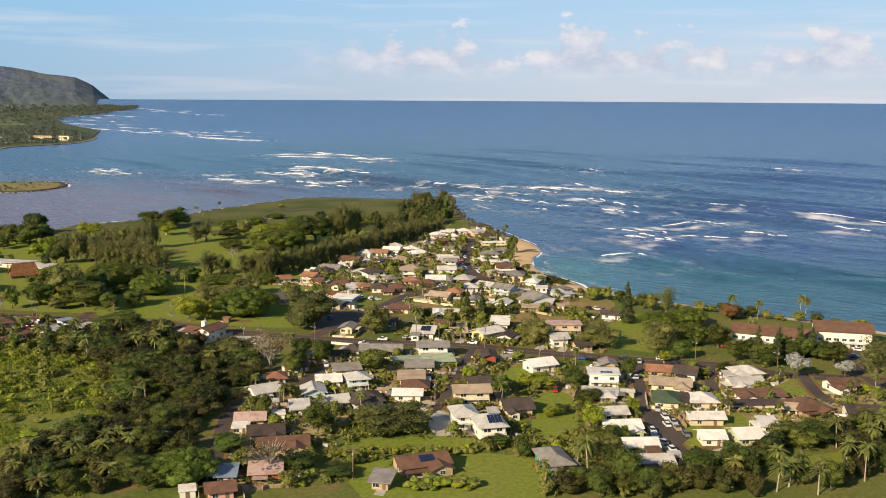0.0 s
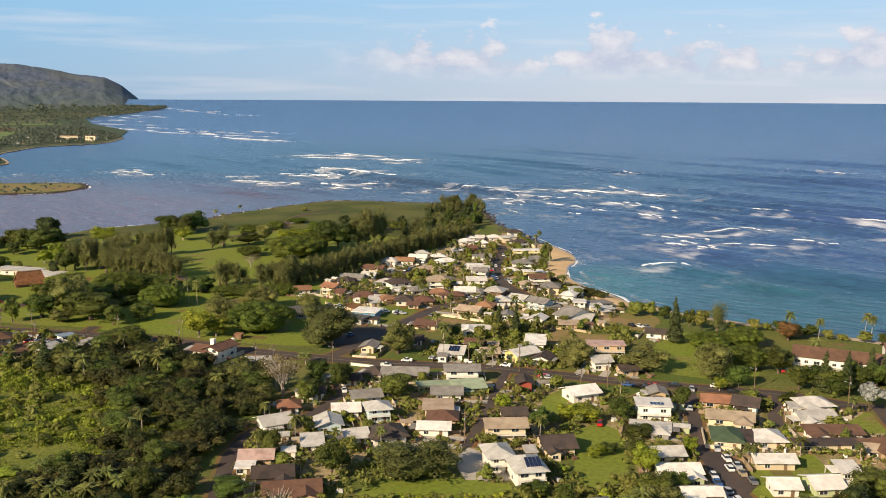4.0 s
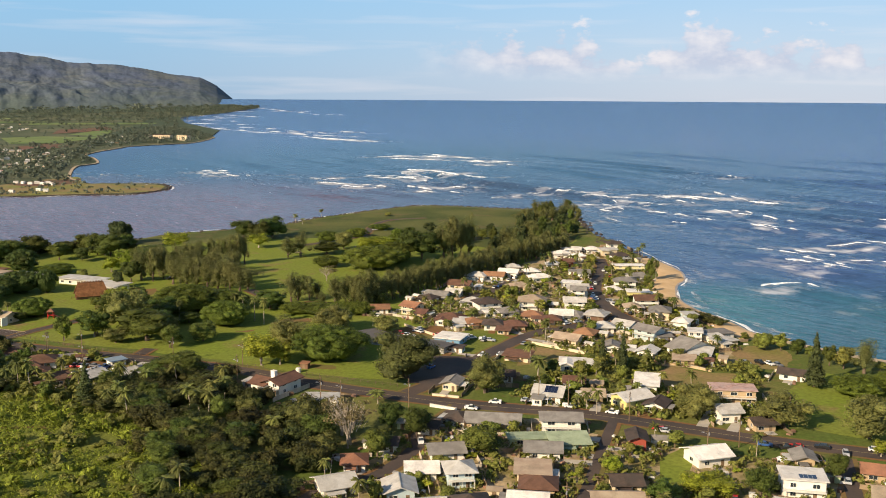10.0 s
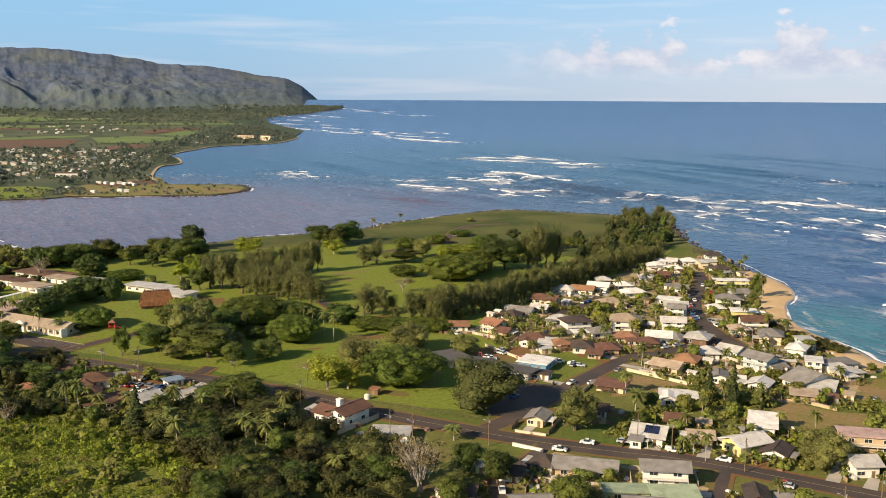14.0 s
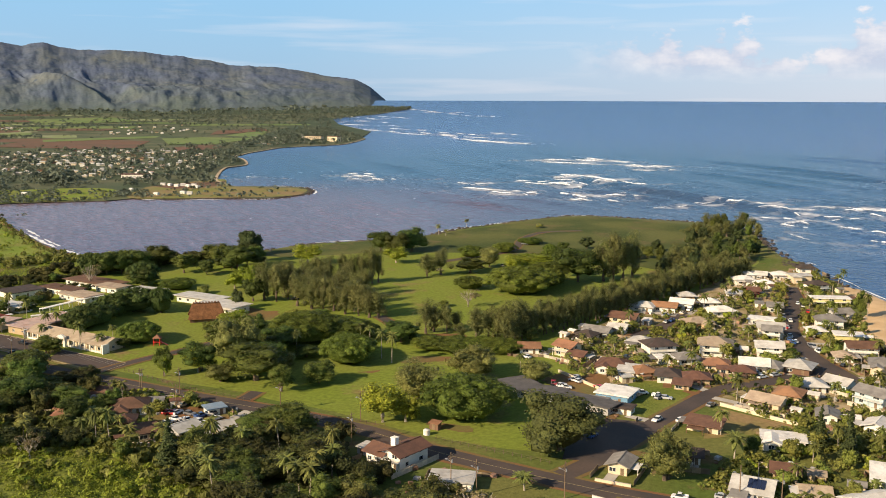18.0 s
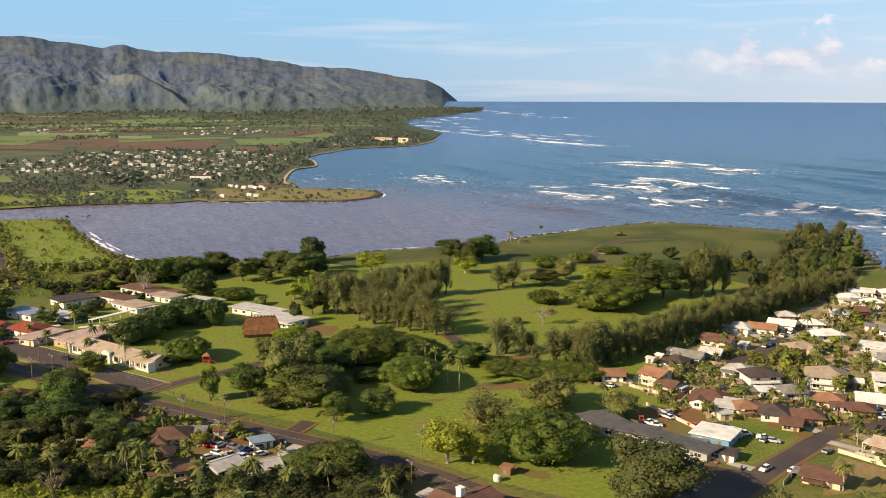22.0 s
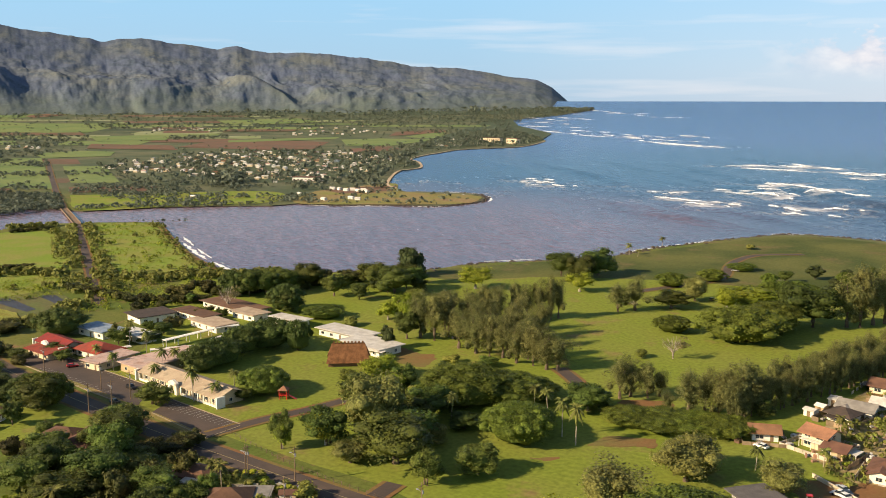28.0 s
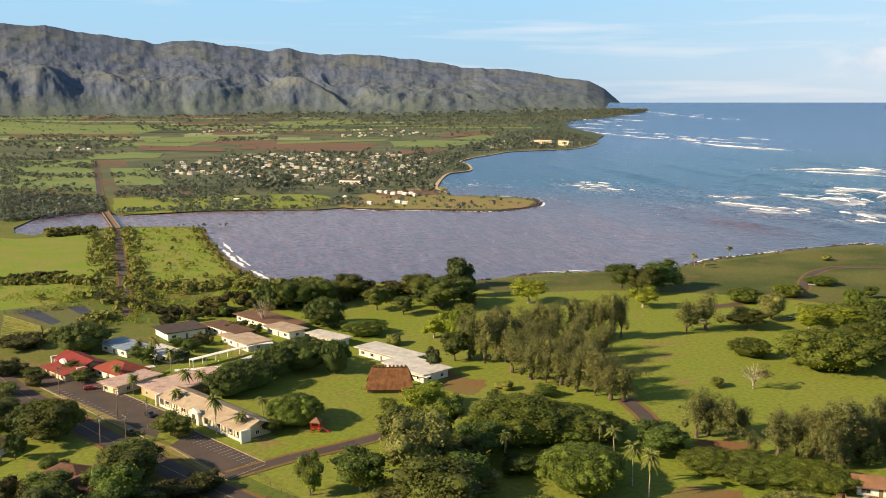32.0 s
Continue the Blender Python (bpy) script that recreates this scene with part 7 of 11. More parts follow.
ground_piece("field_60", "fielddark", [(-2573.3, 2977.0), (-2131.1, 3131.6), (-2038.7, 3023.8), (-2417.9, 2829.6)], 1.0, True, "dark overgrown field across the bay")
ground_piece("field_61", "fielddirt", [(-3219.6, 3414.0), (-2891.3, 3657.0), (-2649.4, 3382.0), (-2998.6, 3207.0)], 1.0, True, "ploughed red-brown field across the bay")
ground_piece("field_62", "fieldgreen", [(-2267.2, 3496.9), (-1965.7, 3583.6), (-1941.3, 3463.2), (-2203.3, 3330.7)], 1.0, True, "green crop field across the bay")
ground_piece("field_63", "fieldpale", [(-4043.5, 3401.1), (-3404.5, 3597.8), (-3309.6, 3461.7), (-3835.6, 3201.4)], 1.0, True, "pale dry grass field across the bay")
ground_piece("field_64", "fielddark", [(-2954.6, 3104.1), (-2648.1, 3258.4), (-2527.2, 3115.6), (-2818.4, 2968.0)], 1.0, True, "dark overgrown field across the bay")
ground_piece("field_65", "fielddark", [(-5281.8, 5255.3), (-4899.3, 5400.0), (-4734.0, 5230.4), (-5079.6, 5072.6)], 1.0, True, "dark overgrown field across the bay")
ground_piece("field_66", "fieldpale", [(-2223.0, 2482.5), (-1960.2, 2569.8), (-1903.1, 2450.2), (-2123.3, 2335.2)], 1.0, True, "pale dry grass field across the bay")
ground_piece("field_67", "fieldpale", [(-3202.8, 2420.4), (-2783.5, 2592.8), (-2642.7, 2447.6), (-3004.6, 2260.7)], 1.0, True, "pale dry grass field across the bay")
ground_piece("field_68", "fielddirt", [(-2283.6, 2670.5), (-1952.6, 2828.7), (-1899.4, 2730.0), (-2210.6, 2568.8)], 1.0, True, "ploughed red-brown field across the bay")
ground_piece("field_69", "fielddirt", [(-1103.2, 1115.2), (-1038.1, 1155.0), (-1004.8, 1099.5), (-1068.7, 1064.2)], 0.15, True, "ploughed red-brown field across the bay")
ground_piece("field_70", "fielddark", [(-2691.0, 3513.5), (-2548.7, 3658.9), (-2309.9, 3311.6), (-2475.9, 3227.7)], 1.0, True, "dark overgrown field across the bay")
ground_piece("field_71", "fieldpale", [(-3974.9, 4429.8), (-3798.3, 4532.3), (-3595.0, 4193.1), (-3769.8, 4109.0)], 1.0, True, "pale dry grass field across the bay")
ground_piece("field_72", "fieldgreen", [(-2277.6, 2699.0), (-1898.5, 2838.1), (-1852.5, 2719.8), (-2180.8, 2549.6)], 1.0, True, "green crop field across the bay")
ground_piece("field_73", "fielddark", [(-2709.4, 4359.1), (-2503.9, 4429.7), (-2319.2, 4156.7), (-2496.7, 4069.5)], 1.0, True, "dark overgrown field across the bay")
ground_piece("field_74", "fielddirt", [(-1872.5, 2028.5), (-1619.0, 2192.4), (-1519.4, 2034.6), (-1771.3, 1900.5)], 0.5, True, "ploughed red-brown field across the bay")
ground_piece("field_75", "fieldgreen", [(-2300.6, 2947.5), (-1966.7, 3074.9), (-1846.1, 2865.1), (-2131.8, 2717.6)], 1.0, True, "green crop field across the bay")
ground_piece("field_76", "fieldgreen", [(-2467.8, 2082.3), (-2238.0, 2226.5), (-2151.8, 2108.0), (-2388.2, 1983.6)], 0.5, True, "green crop field across the bay")
ground_piece("field_77", "fielddark", [(-2663.8, 2578.8), (-2265.4, 2737.6), (-2163.7, 2564.1), (-2505.6, 2386.9)], 1.0, True, "dark overgrown field across the bay")
ground_piece("field_78", "fielddark", [(-3255.7, 2496.8), (-3103.3, 2559.5), (-2959.9, 2467.5), (-3093.3, 2399.0)], 1.0, True, "dark overgrown field across the bay")
ground_piece("field_79", "fielddark", [(-3536.1, 4063.5), (-3132.1, 4243.6), (-2927.3, 3948.1), (-3289.2, 3770.7)], 1.0, True, "dark overgrown field across the bay")
ground_piece("field_80", "fieldgreen", [(-5707.4, 4193.8), (-5125.5, 4397.5), (-4872.4, 4179.3), (-5366.8, 3946.1)], 1.0, True, "green crop field across the bay")
ground_piece("field_81", "fieldpale", [(-2495.1, 1918.7), (-2237.5, 2024.5), (-2159.5, 1960.1), (-2384.7, 1841.1)], 0.5, True, "pale dry grass field across the bay")
ground_piece("field_82", "fieldgreen", [(-4424.8, 3423.4), (-4193.6, 3638.9), (-3955.0, 3471.2), (-4253.8, 3324.9)], 1.0, True, "green crop field across the bay")
ground_piece("field_83", "fielddark", [(-4207.5, 3077.7), (-3772.9, 3268.2), (-3692.2, 3134.2), (-4090.9, 2936.0)], 1.0, True, "dark overgrown field across the bay")
ground_piece("field_84", "fielddirt", [(-2689.4, 2185.0), (-2383.5, 2388.0), (-2129.3, 2176.9), (-2433.8, 2017.0)], 1.0, True, "ploughed red-brown field across the bay")
ground_piece("field_85", "fieldgreen", [(-2326.5, 2118.9), (-2272.9, 2193.9), (-2126.8, 2017.0), (-2208.0, 1974.2)], 0.5, True, "green crop field across the bay")
ground_piece("field_86", "fieldgreen", [(-2845.5, 2988.6), (-2517.2, 3233.4), (-2298.5, 2926.7), (-2641.0, 2751.5)], 1.0, True, "green crop field across the bay")
ground_piece("field_87", "fieldpale", [(-1825.6, 2279.5), (-1696.2, 2386.7), (-1580.8, 2235.2), (-1721.3, 2160.9)], 0.5, True, "pale dry grass field across the bay")
ground_piece("field_88", "fielddirt", [(-2942.9, 2553.6), (-2634.1, 2777.0), (-2388.1, 2506.3), (-2710.3, 2339.5)], 1.0, True, "ploughed red-brown field across the bay")
ground_piece("ground_lawn", "lawn", [(-330.0, 505.0), (-260.0, 486.0), (-160.0, 466.0), (-100.0, 447.0), (-62.0, 452.0), (-62.0, 505.0), (-75.0, 560.0), (-66.0, 600.0), (-45.0, 640.0), (-20.0, 735.0), (5.0, 815.0), (5.0, 880.0), (-10.0, 955.0), (-30.0, 985.0), (-135.0, 1015.0), (-190.0, 950.0), (-232.0, 880.0), (-262.0, 838.0), (-325.0, 765.0), (-395.0, 722.0), (-440.0, 700.0), (-420.0, 640.0), (-400.0, 600.0), (-350.0, 560.0)], -0.02, False, "mown bright green lawn of the seaside park")
ground_piece("ground_headland", "headland", [(-105.0, 800.0), (-20.0, 760.0), (5.0, 830.0), (5.0, 880.0), (-10.0, 955.0), (-28.0, 988.0), (-135.0, 1022.0), (-190.0, 955.0), (-232.0, 880.0), (-262.0, 838.0), (-325.0, 765.0), (-300.0, 745.0), (-250.0, 780.0), (-180.0, 800.0)], 0.06, False, "dull green open grass of the headland, darkened for cloud shade")
ground_piece("ground_village", "yard", [(-82.9, 546.5), (-72.1, 620.6), (-46.3, 667.4), (-23.0, 732.2), (5.3, 781.6), (34.1, 782.1), (43.2, 689.6), (47.3, 607.8), (56.1, 572.2), (64.7, 542.1), (70.6, 508.4), (67.5, 486.3), (35.0, 478.5), (7.0, 493.2), (-17.9, 505.8), (-47.3, 515.0)], 0.03, False, "bare soil and grass yards between the houses")
ground_piece("ground_settlement", "yard", [(-70.1, 297.7), (-72.0, 339.1), (-52.2, 378.2), (-36.7, 412.6), (22.4, 388.2), (72.9, 379.2), (116.0, 376.0), (169.0, 352.1), (149.4, 309.0), (93.3, 292.3), (71.2, 275.7), (56.8, 263.4), (41.7, 285.5), (48.8, 323.5), (33.2, 349.4), (10.7, 313.9), (-3.0, 319.5), (-31.6, 310.3), (-43.2, 284.1), (-57.0, 249.9)], 0.03, False, "dry grass and soil yards of the settlement")
ground_piece("lawn_1", "lawn", [(-34.4, 284.2), (-26.6, 296.8), (-4.6, 298.8), (11.0, 295.9), (10.2, 287.4), (-32.3, 281.4)], 0.05, False, "green house lawn")
ground_piece("lawn_2", "lawn", [(-31.0, 269.7), (-14.8, 280.8), (11.5, 283.6), (27.9, 280.5), (28.3, 250.4), (-22.5, 249.6)], 0.05, False, "worn grass lot")
ground_piece("lawn_3", "lawn", [(31.4, 341.1), (42.9, 349.6), (47.8, 342.8), (44.5, 303.4), (32.2, 287.8), (30.3, 305.8)], 0.05, False, "grass slope with a worn path")
ground_piece("lawn_4", "dry", [(-17.9, 503.5), (7.0, 491.7), (5.7, 484.5), (-11.3, 477.8), (-24.0, 470.8)], 0.05, False, "dry grass lot behind a wall")
ground_piece("lawn_5", "dry", [(29.7, 465.1), (39.0, 480.7), (52.5, 472.9), (64.4, 471.6), (59.0, 446.1), (38.4, 450.4), (31.4, 449.8)], 0.05, False, "green house lawn")
ground_piece("lawn_6", "lawn", [(66.9, 433.4), (98.1, 478.8), (118.8, 473.1), (122.6, 440.3), (107.9, 396.7), (85.5, 404.9), (70.3, 411.7)], 0.05, False, "broad lawn by the shore")
ground_piece("lawn_7", "wild", [(-60.2, 508.6), (-46.6, 529.1), (-27.8, 531.5), (-19.1, 516.0), (-30.6, 492.2), (-44.8, 484.7)], 0.05, False, "grass lot by the warehouse")
ground_piece("lawn_8", "lawn", [(24.9, 376.5), (35.0, 387.9), (35.5, 377.8), (29.9, 358.6), (22.9, 353.5)], 0.05, False, "green house lawn")
ground_piece("lawn_9", "lawn", [(78.7, 306.7), (104.9, 324.5), (106.3, 304.5), (93.3, 286.4), (75.5, 286.1)], 0.05, False, "green house lawn")
ground_piece("lawn_10", "lawn", [(122.8, 351.2), (138.4, 367.8), (153.0, 365.0), (147.1, 344.7), (125.3, 342.9)], 0.05, False, "green house lawn")
ground_piece("lawn_11", "lawn", [(107.7, 281.8), (125.5, 286.9), (117.9, 264.4), (103.0, 264.2)], 0.05, False, "green lawn under palms")
ground_piece("lawn_12", "lawn", [(-322.4, 461.5), (-330.1, 470.9), (-315.5, 482.1), (-302.4, 483.8), (-278.3, 466.9), (-277.2, 449.1), (-292.7, 440.3)], 0.05, False, "green house lawn")
ground_piece("ground_lot", "dirt", [(-72.5, 513.2), (-65.9, 532.9), (-58.3, 530.1), (-61.2, 507.4), (-68.3, 501.6)], 0.05, False, "bare dirt lot")
ground_piece("ground_lot_2", "dry", [(67.1, 504.7), (80.5, 518.4), (92.0, 507.8), (82.8, 481.1), (68.4, 488.0)], 0.05, False, "bare red dirt lot")
ground_piece("pavement_1", "asphalt", [(-375.2, 513.1), (-379.7, 531.2), (-343.1, 521.7), (-302.7, 511.0), (-291.5, 492.9), (-318.2, 497.6)], 0.075, False, "asphalt school car park")
ground_piece("pavement_2", "asphalt", [(-282.3, 489.8), (-286.1, 503.5), (-248.0, 493.7), (-248.9, 479.0)], 0.08, False, "asphalt school car park")
ground_piece("pavement_3", "asphalt", [(-62.8, 441.3), (-64.3, 476.0), (-55.6, 481.7), (-42.0, 481.4), (-42.4, 464.4), (-53.3, 441.8)], 0.085, False, "shaded asphalt yard")
ground_piece("pavement_4", "asphalt", [(179.3, 424.5), (189.3, 426.8), (171.8, 374.8), (164.4, 370.7)], 0.085, False, "asphalt car park of the lodges")
ground_piece("pavement_5", "asphalt", [(75.2, 325.8), (81.1, 316.9), (80.8, 298.7), (71.9, 286.0), (67.4, 298.5), (71.2, 320.9)], 0.087, False, "asphalt parking strip")
ground_piece("driveway_1", "concrete", [(-4.9, 317.7), (-2.0, 324.4), (2.9, 320.9), (5.2, 312.1), (11.6, 307.2), (10.2, 299.1), (-2.4, 298.8), (-5.1, 306.9)], 0.085, False, "pale concrete driveway")
ground_piece("ground_worn_1", "dirt", [(-138.9, 535.0), (-127.7, 541.3), (-121.9, 534.5), (-130.0, 531.5), (-141.2, 528.5)], 0.045, False, "worn red earth")
ground_piece("ground_worn_2", "dirt", [(-155.7, 510.0), (-148.1, 513.4), (-147.7, 509.6), (-153.4, 507.8)], 0.045, False, "worn red earth")
ground_piece("ground_worn_8", "dirt", [(-112.0, 462.5), (-96.0, 461.0), (-95.0, 455.5), (-110.0, 457.5)], 0.06, False, "worn earth under a broad tree")
ground_piece("ground_worn_4", "dirt", [(-251.6, 601.2), (-232.2, 595.1), (-226.0, 579.1), (-239.0, 579.3)], 0.045, False, "worn red earth")
ground_piece("ground_worn_5", "dirt", [(-147.9, 574.6), (-131.0, 578.6), (-129.5, 571.4), (-144.0, 563.2)], 0.045, False, "worn red earth")
ground_piece("ground_worn_6", "dirt", [(-82.2, 517.7), (-76.6, 528.9), (-59.9, 523.8), (-63.3, 506.2), (-76.9, 506.0)], 0.045, False, "worn red earth")
ground_piece("ground_meadow", "wild", [(-267.4, 419.2), (-196.1, 408.9), (-164.1, 397.5), (-135.6, 378.1), (-86.1, 345.7), (-82.0, 312.3), (-120.5, 296.8), (-173.5, 266.1)], 0.03, False, "bright yellow-green tall grass meadow")
ground_piece("ground_worn_3", "dirt", [(-196.0, 362.0), (-190.8, 366.3), (-187.4, 372.9), (-181.7, 376.5), (-172.0, 378.0), (-171.0, 374.5), (-181.0, 373.0), (-186.0, 369.0), (-190.0, 361.5)], 0.06, False, "bare earth track through tall grass")
ground_piece("ground_worn_7", "dirt", [(-174.0, 353.0), (-171.5, 358.5), (-166.5, 361.5), (-164.5, 357.0), (-168.5, 352.5)], 0.06, False, "bare muddy earth among weeds")
ground_piece("field_1", "meadow", [(-680.0, 825.8), (-636.5, 854.0), (-544.2, 783.6), (-482.3, 734.7), (-434.8, 703.7), (-444.0, 681.4), (-486.2, 663.2)], 0.04, False, "bright green grass field by the river mouth")
ground_piece("field_2", "meadow", [(-717.4, 743.0), (-695.1, 755.5), (-693.7, 806.5), (-510.1, 659.3), (-548.3, 622.5)], 0.04, False, "bright green grass field")
ground_piece("field_3", "plot", [(-493.8, 583.1), (-461.9, 613.3), (-439.4, 592.4), (-418.0, 554.8), (-436.5, 542.0)], 0.04, False, "brown tilled vegetable plot with weeds")
ground_piece("field_25", "mulch", [(-490.1, 586.7), (-483.1, 595.2), (-447.2, 582.6), (-446.5, 576.3)], 0.1, False, "black plastic mulch on a vegetable plot")
ground_piece("field_26", "mulch", [(-474.5, 606.2), (-465.7, 611.1), (-450.2, 603.3), (-450.9, 597.1)], 0.1, False, "black plastic mulch on a vegetable plot")
ground_piece("field_27", "mulch", [(-445.5, 548.4), (-442.0, 558.7), (-435.1, 557.8), (-438.3, 543.3)], 0.1, False, "black plastic mulch on a vegetable plot")
ground_piece("field_4", "meadow", [(-542.5, 618.4), (-515.2, 656.4), (-483.0, 629.3), (-485.8, 603.5), (-494.0, 583.8)], 0.04, False, "green grass field")
ground_piece("field_5", "fieldgreen", [(-2680.1, 2141.7), (-4373.8, 3348.7), (-3270.6, 2973.4), (-2915.4, 3152.0), (-2296.4, 2341.6)], 1.2, True, "pale green crop field")
ground_piece("field_6", "fieldgreen", [(-4753.5, 3619.3), (-6991.8, 5214.4), (-7121.7, 6337.6), (-5823.4, 6084.5), (-4206.3, 3723.9)], 1.5, True, "green crop field")
ground_piece("field_7", "fielddirt", [(-4576.2, 4051.5), (-5058.6, 4657.3), (-4633.4, 4413.9), (-4151.6, 3750.4)], 1.8, True, "ploughed brown field")
ground_piece("field_8", "fieldgreen", [(-1236.1, 1299.5), (-1179.2, 1330.6), (-945.5, 1129.7), (-998.1, 1100.5)], 0.3, True, "green crop field")
ground_piece("field_9", "fieldgreen", [(-1543.0, 1331.3), (-1431.5, 1426.9), (-948.2, 1029.9), (-1075.8, 998.4)], 0.3, True, "green grass field")
ground_piece("field_10", "fielddirt", [(-1474.5, 1813.2), (-1641.5, 2158.2), (-1319.2, 2157.3), (-1172.2, 1875.9), (-1239.5, 1816.1)], 0.6, True, "ploughed red-brown field")
ground_piece("field_11", "fielddirt", [(-1535.4, 1861.7), (-1748.6, 1834.9), (-1608.4, 1690.1), (-1398.5, 1730.4)], 0.6, True, "ploughed red-brown field")
ground_piece("field_12", "fieldgreen", [(-1361.3, 2270.4), (-1287.4, 2420.9), (-1415.1, 2963.7), (-1153.0, 2416.9), (-1099.8, 2067.4), (-1185.2, 2021.7)], 0.8, True, "green crop strips")
ground_piece("field_13", "fielddirt", [(-1112.3, 1908.2), (-1110.5, 2061.7), (-1012.7, 1961.8), (-1010.4, 1787.9)], 0.5, True, "ploughed red-brown field")
ground_piece("field_14", "fielddirt", [(-1360.3, 2503.2), (-1350.2, 2834.6), (-1470.2, 3053.1), (-1506.8, 2805.7)], 1.2, True, "ploughed red-brown field")
ground_piece("field_15", "fieldgreen", [(-2916.8, 3679.6), (-2866.9, 4224.6), (-2335.9, 3639.1), (-2363.6, 3083.7)], 1.8, True, "green crop field")
ground_piece("field_16", "fieldgreen", [(-2068.2, 2130.5), (-1888.6, 2452.9), (-1745.2, 2258.9), (-1851.8, 2202.7), (-1722.4, 2043.6), (-1823.5, 1921.7)], 1.2, True, "green crop field")
ground_piece("field_17", "fielddirt", [(-954.2, 1057.7), (-867.4, 1113.8), (-836.1, 1055.3), (-901.8, 1011.7)], 0.3, True, "ploughed red-brown field")
ground_piece("field_18", "meadow", [(-877.8, 990.7), (-717.0, 1121.4), (-642.3, 1035.4), (-700.4, 969.8), (-760.0, 900.3)], 0.25, True, "green river bank")
ground_piece("field_19", "spit", [(-668.4, 1148.4), (-640.4, 1272.4), (-579.1, 1190.8), (-489.8, 1186.8), (-466.8, 1150.5), (-469.0, 1104.2), (-562.7, 1052.0), (-621.0, 1041.6)], 0.25, True, "dry grass on the river-mouth spit")
ground_piece("field_20", "fielddirt", [(-667.4, 1163.3), (-649.4, 1210.9), (-616.8, 1244.6), (-592.9, 1190.2), (-624.9, 1137.9)], 0.35, True, "bare red earth on the spit")
ground_piece("field_21", "fieldgreen", [(-1587.7, 2115.1), (-1453.7, 2412.5), (-1391.3, 2290.7), (-1511.5, 2023.0)], 0.9, True, "green crop strip")
ground_piece("field_23", "fielddark", [(-12793.0, 9348.6), (-8028.8, 5953.4), (-5955.5, 6026.9), (-3584.8, 5116.3), (-2860.1, 5247.0), (-2394.2, 5671.7), (-2667.2, 8224.0), (-3671.6, 10507.4), (-5986.5, 10806.3), (-9458.3, 10511.6)], 0.9, True, "dark wooded land at the foot of the mountains")
ground_piece("field_24", "fielddark", [(-992.8, 1972.5), (-908.6, 2169.9), (-900.1, 2446.0), (-1039.5, 2896.7), (-1417.8, 3564.6), (-1862.4, 4575.2), (-1911.2, 4420.4), (-1362.2, 2935.1), (-1094.2, 2184.3)], 0.9, True, "dark wooded land along the far shore")
ground_piece("pavement_6", "dirt", [(-201.8, 435.7), (-196.0, 451.7), (-180.9, 454.8), (-172.0, 439.2), (-186.8, 427.2)], 0.091, False, "dusty parking yard of a house")
ground_piece("field_22", "fieldgreen", [(-1552.0, 1515.3), (-1552.3, 1624.3), (-1463.0, 1627.5), (-1363.9, 1518.4), (-1431.5, 1426.9)], 0.5, True, "green crop field")
ground_piece("beach", "sand", [(79.8, 539.9), (73.8, 556.8), (65.7, 573.5), (57.6, 591.4), (51.5, 615.7), (51.9, 641.6), (56.9, 663.5), (61.7, 677.4), (62.2, 700.8), (58.9, 716.7), (55.1, 731.3)] + [(49.8, 725.6), (54.9, 707.4), (53.3, 671.8), (46.8, 639.0), (47.8, 612.7), (51.4, 594.1), (59.6, 580.1), (66.1, 560.2), (71.0, 541.0), (75.9, 526.1)], 0.06, False, "curved golden sand beach")
ribbon_piece("beach_far", COAST[77:92], 4.0, "sand_far", 0.42, 1.5)
ribbon_piece("beach_strip", COAST[0:7], 5.0, "sand_far", 0.11, 2.2)
ribbon_piece("beach_river", [(-625.3, 856.4), (-598.8, 833.9), (-548.3, 790.2), (-489.1, 742.7), (-450.4, 717.2), (-430.3, 706.3)], 5, "dirt", 0.1, 0)
road("road_20", [(-428.8, 606.5), (-461.1, 633.4), (-561.2, 719.5), (-683.5, 823.8)], 5, 0.12)
road("road_21", [(-782.5, 897.9), (-946.0, 1031.2), (-1339.0, 1360.4)], 6, 0.3)
bridge(-683.5, 823.8, -782.5, 897.9)
road("road_22", [(-179.2, 601.3), (-174.0, 595.7), (-167.5, 587.9), (-161.4, 578.1)], 5, 0.13)
road("road_23", [(-196.4, 755.2), (-188.3, 767.2), (-175.9, 786.6), (-161.0, 811.3), (-158.7, 835.2), (-162.2, 859.6), (-161.8, 888.5), (-152.9, 915.7), (-126.5, 932.9)], 5, 0.135)
road("road_24", [(-250.7, 481.7), (-244.6, 499.7), (-237.4, 514.2), (-230.6, 531.6)], 4.5, 0.14)
crop_rows([(-481.0, 577.0), (-450.0, 553.0), (-447.0, 571.0), (-424.0, 556.0)])
breaker(-314, 1777, -220, 1774, 46)
breaker(-254, 1844, -170, 1758, 49)
breaker(-157, 1719, -91, 1697, 56)
breaker(-257, 1356, -189, 1358, 26)
breaker(-243, 1476, -188, 1491, 30)
breaker(-159, 1384, -116, 1360, 43)
breaker(-155, 1215, -117, 1192, 26)
breaker(-77, 1110, -44, 1135, 21)
breaker(-39, 1164, -10, 1178, 17)
breaker(8, 1159, 56, 1195, 23)
breaker(39, 1162, 55, 1098, 23)
breaker(92, 1176, 129, 1180, 18)
breaker(148, 1220, 172, 1129, 33)
breaker(105, 1121, 123, 1097, 22)
breaker(130, 1037, 158, 997, 27)
breaker(156, 986, 176, 950, 29)
breaker(74, 1014, 88, 1006, 13)
breaker(11, 1054, 37, 1047, 14)
breaker(19, 962, 31, 930, 15)
breaker(79, 925, 91, 919, 14)
breaker(113, 957, 120, 946, 11)
breaker(57, 1089, 76, 1036, 15)
breaker(197, 1437, 207, 1415, 29)
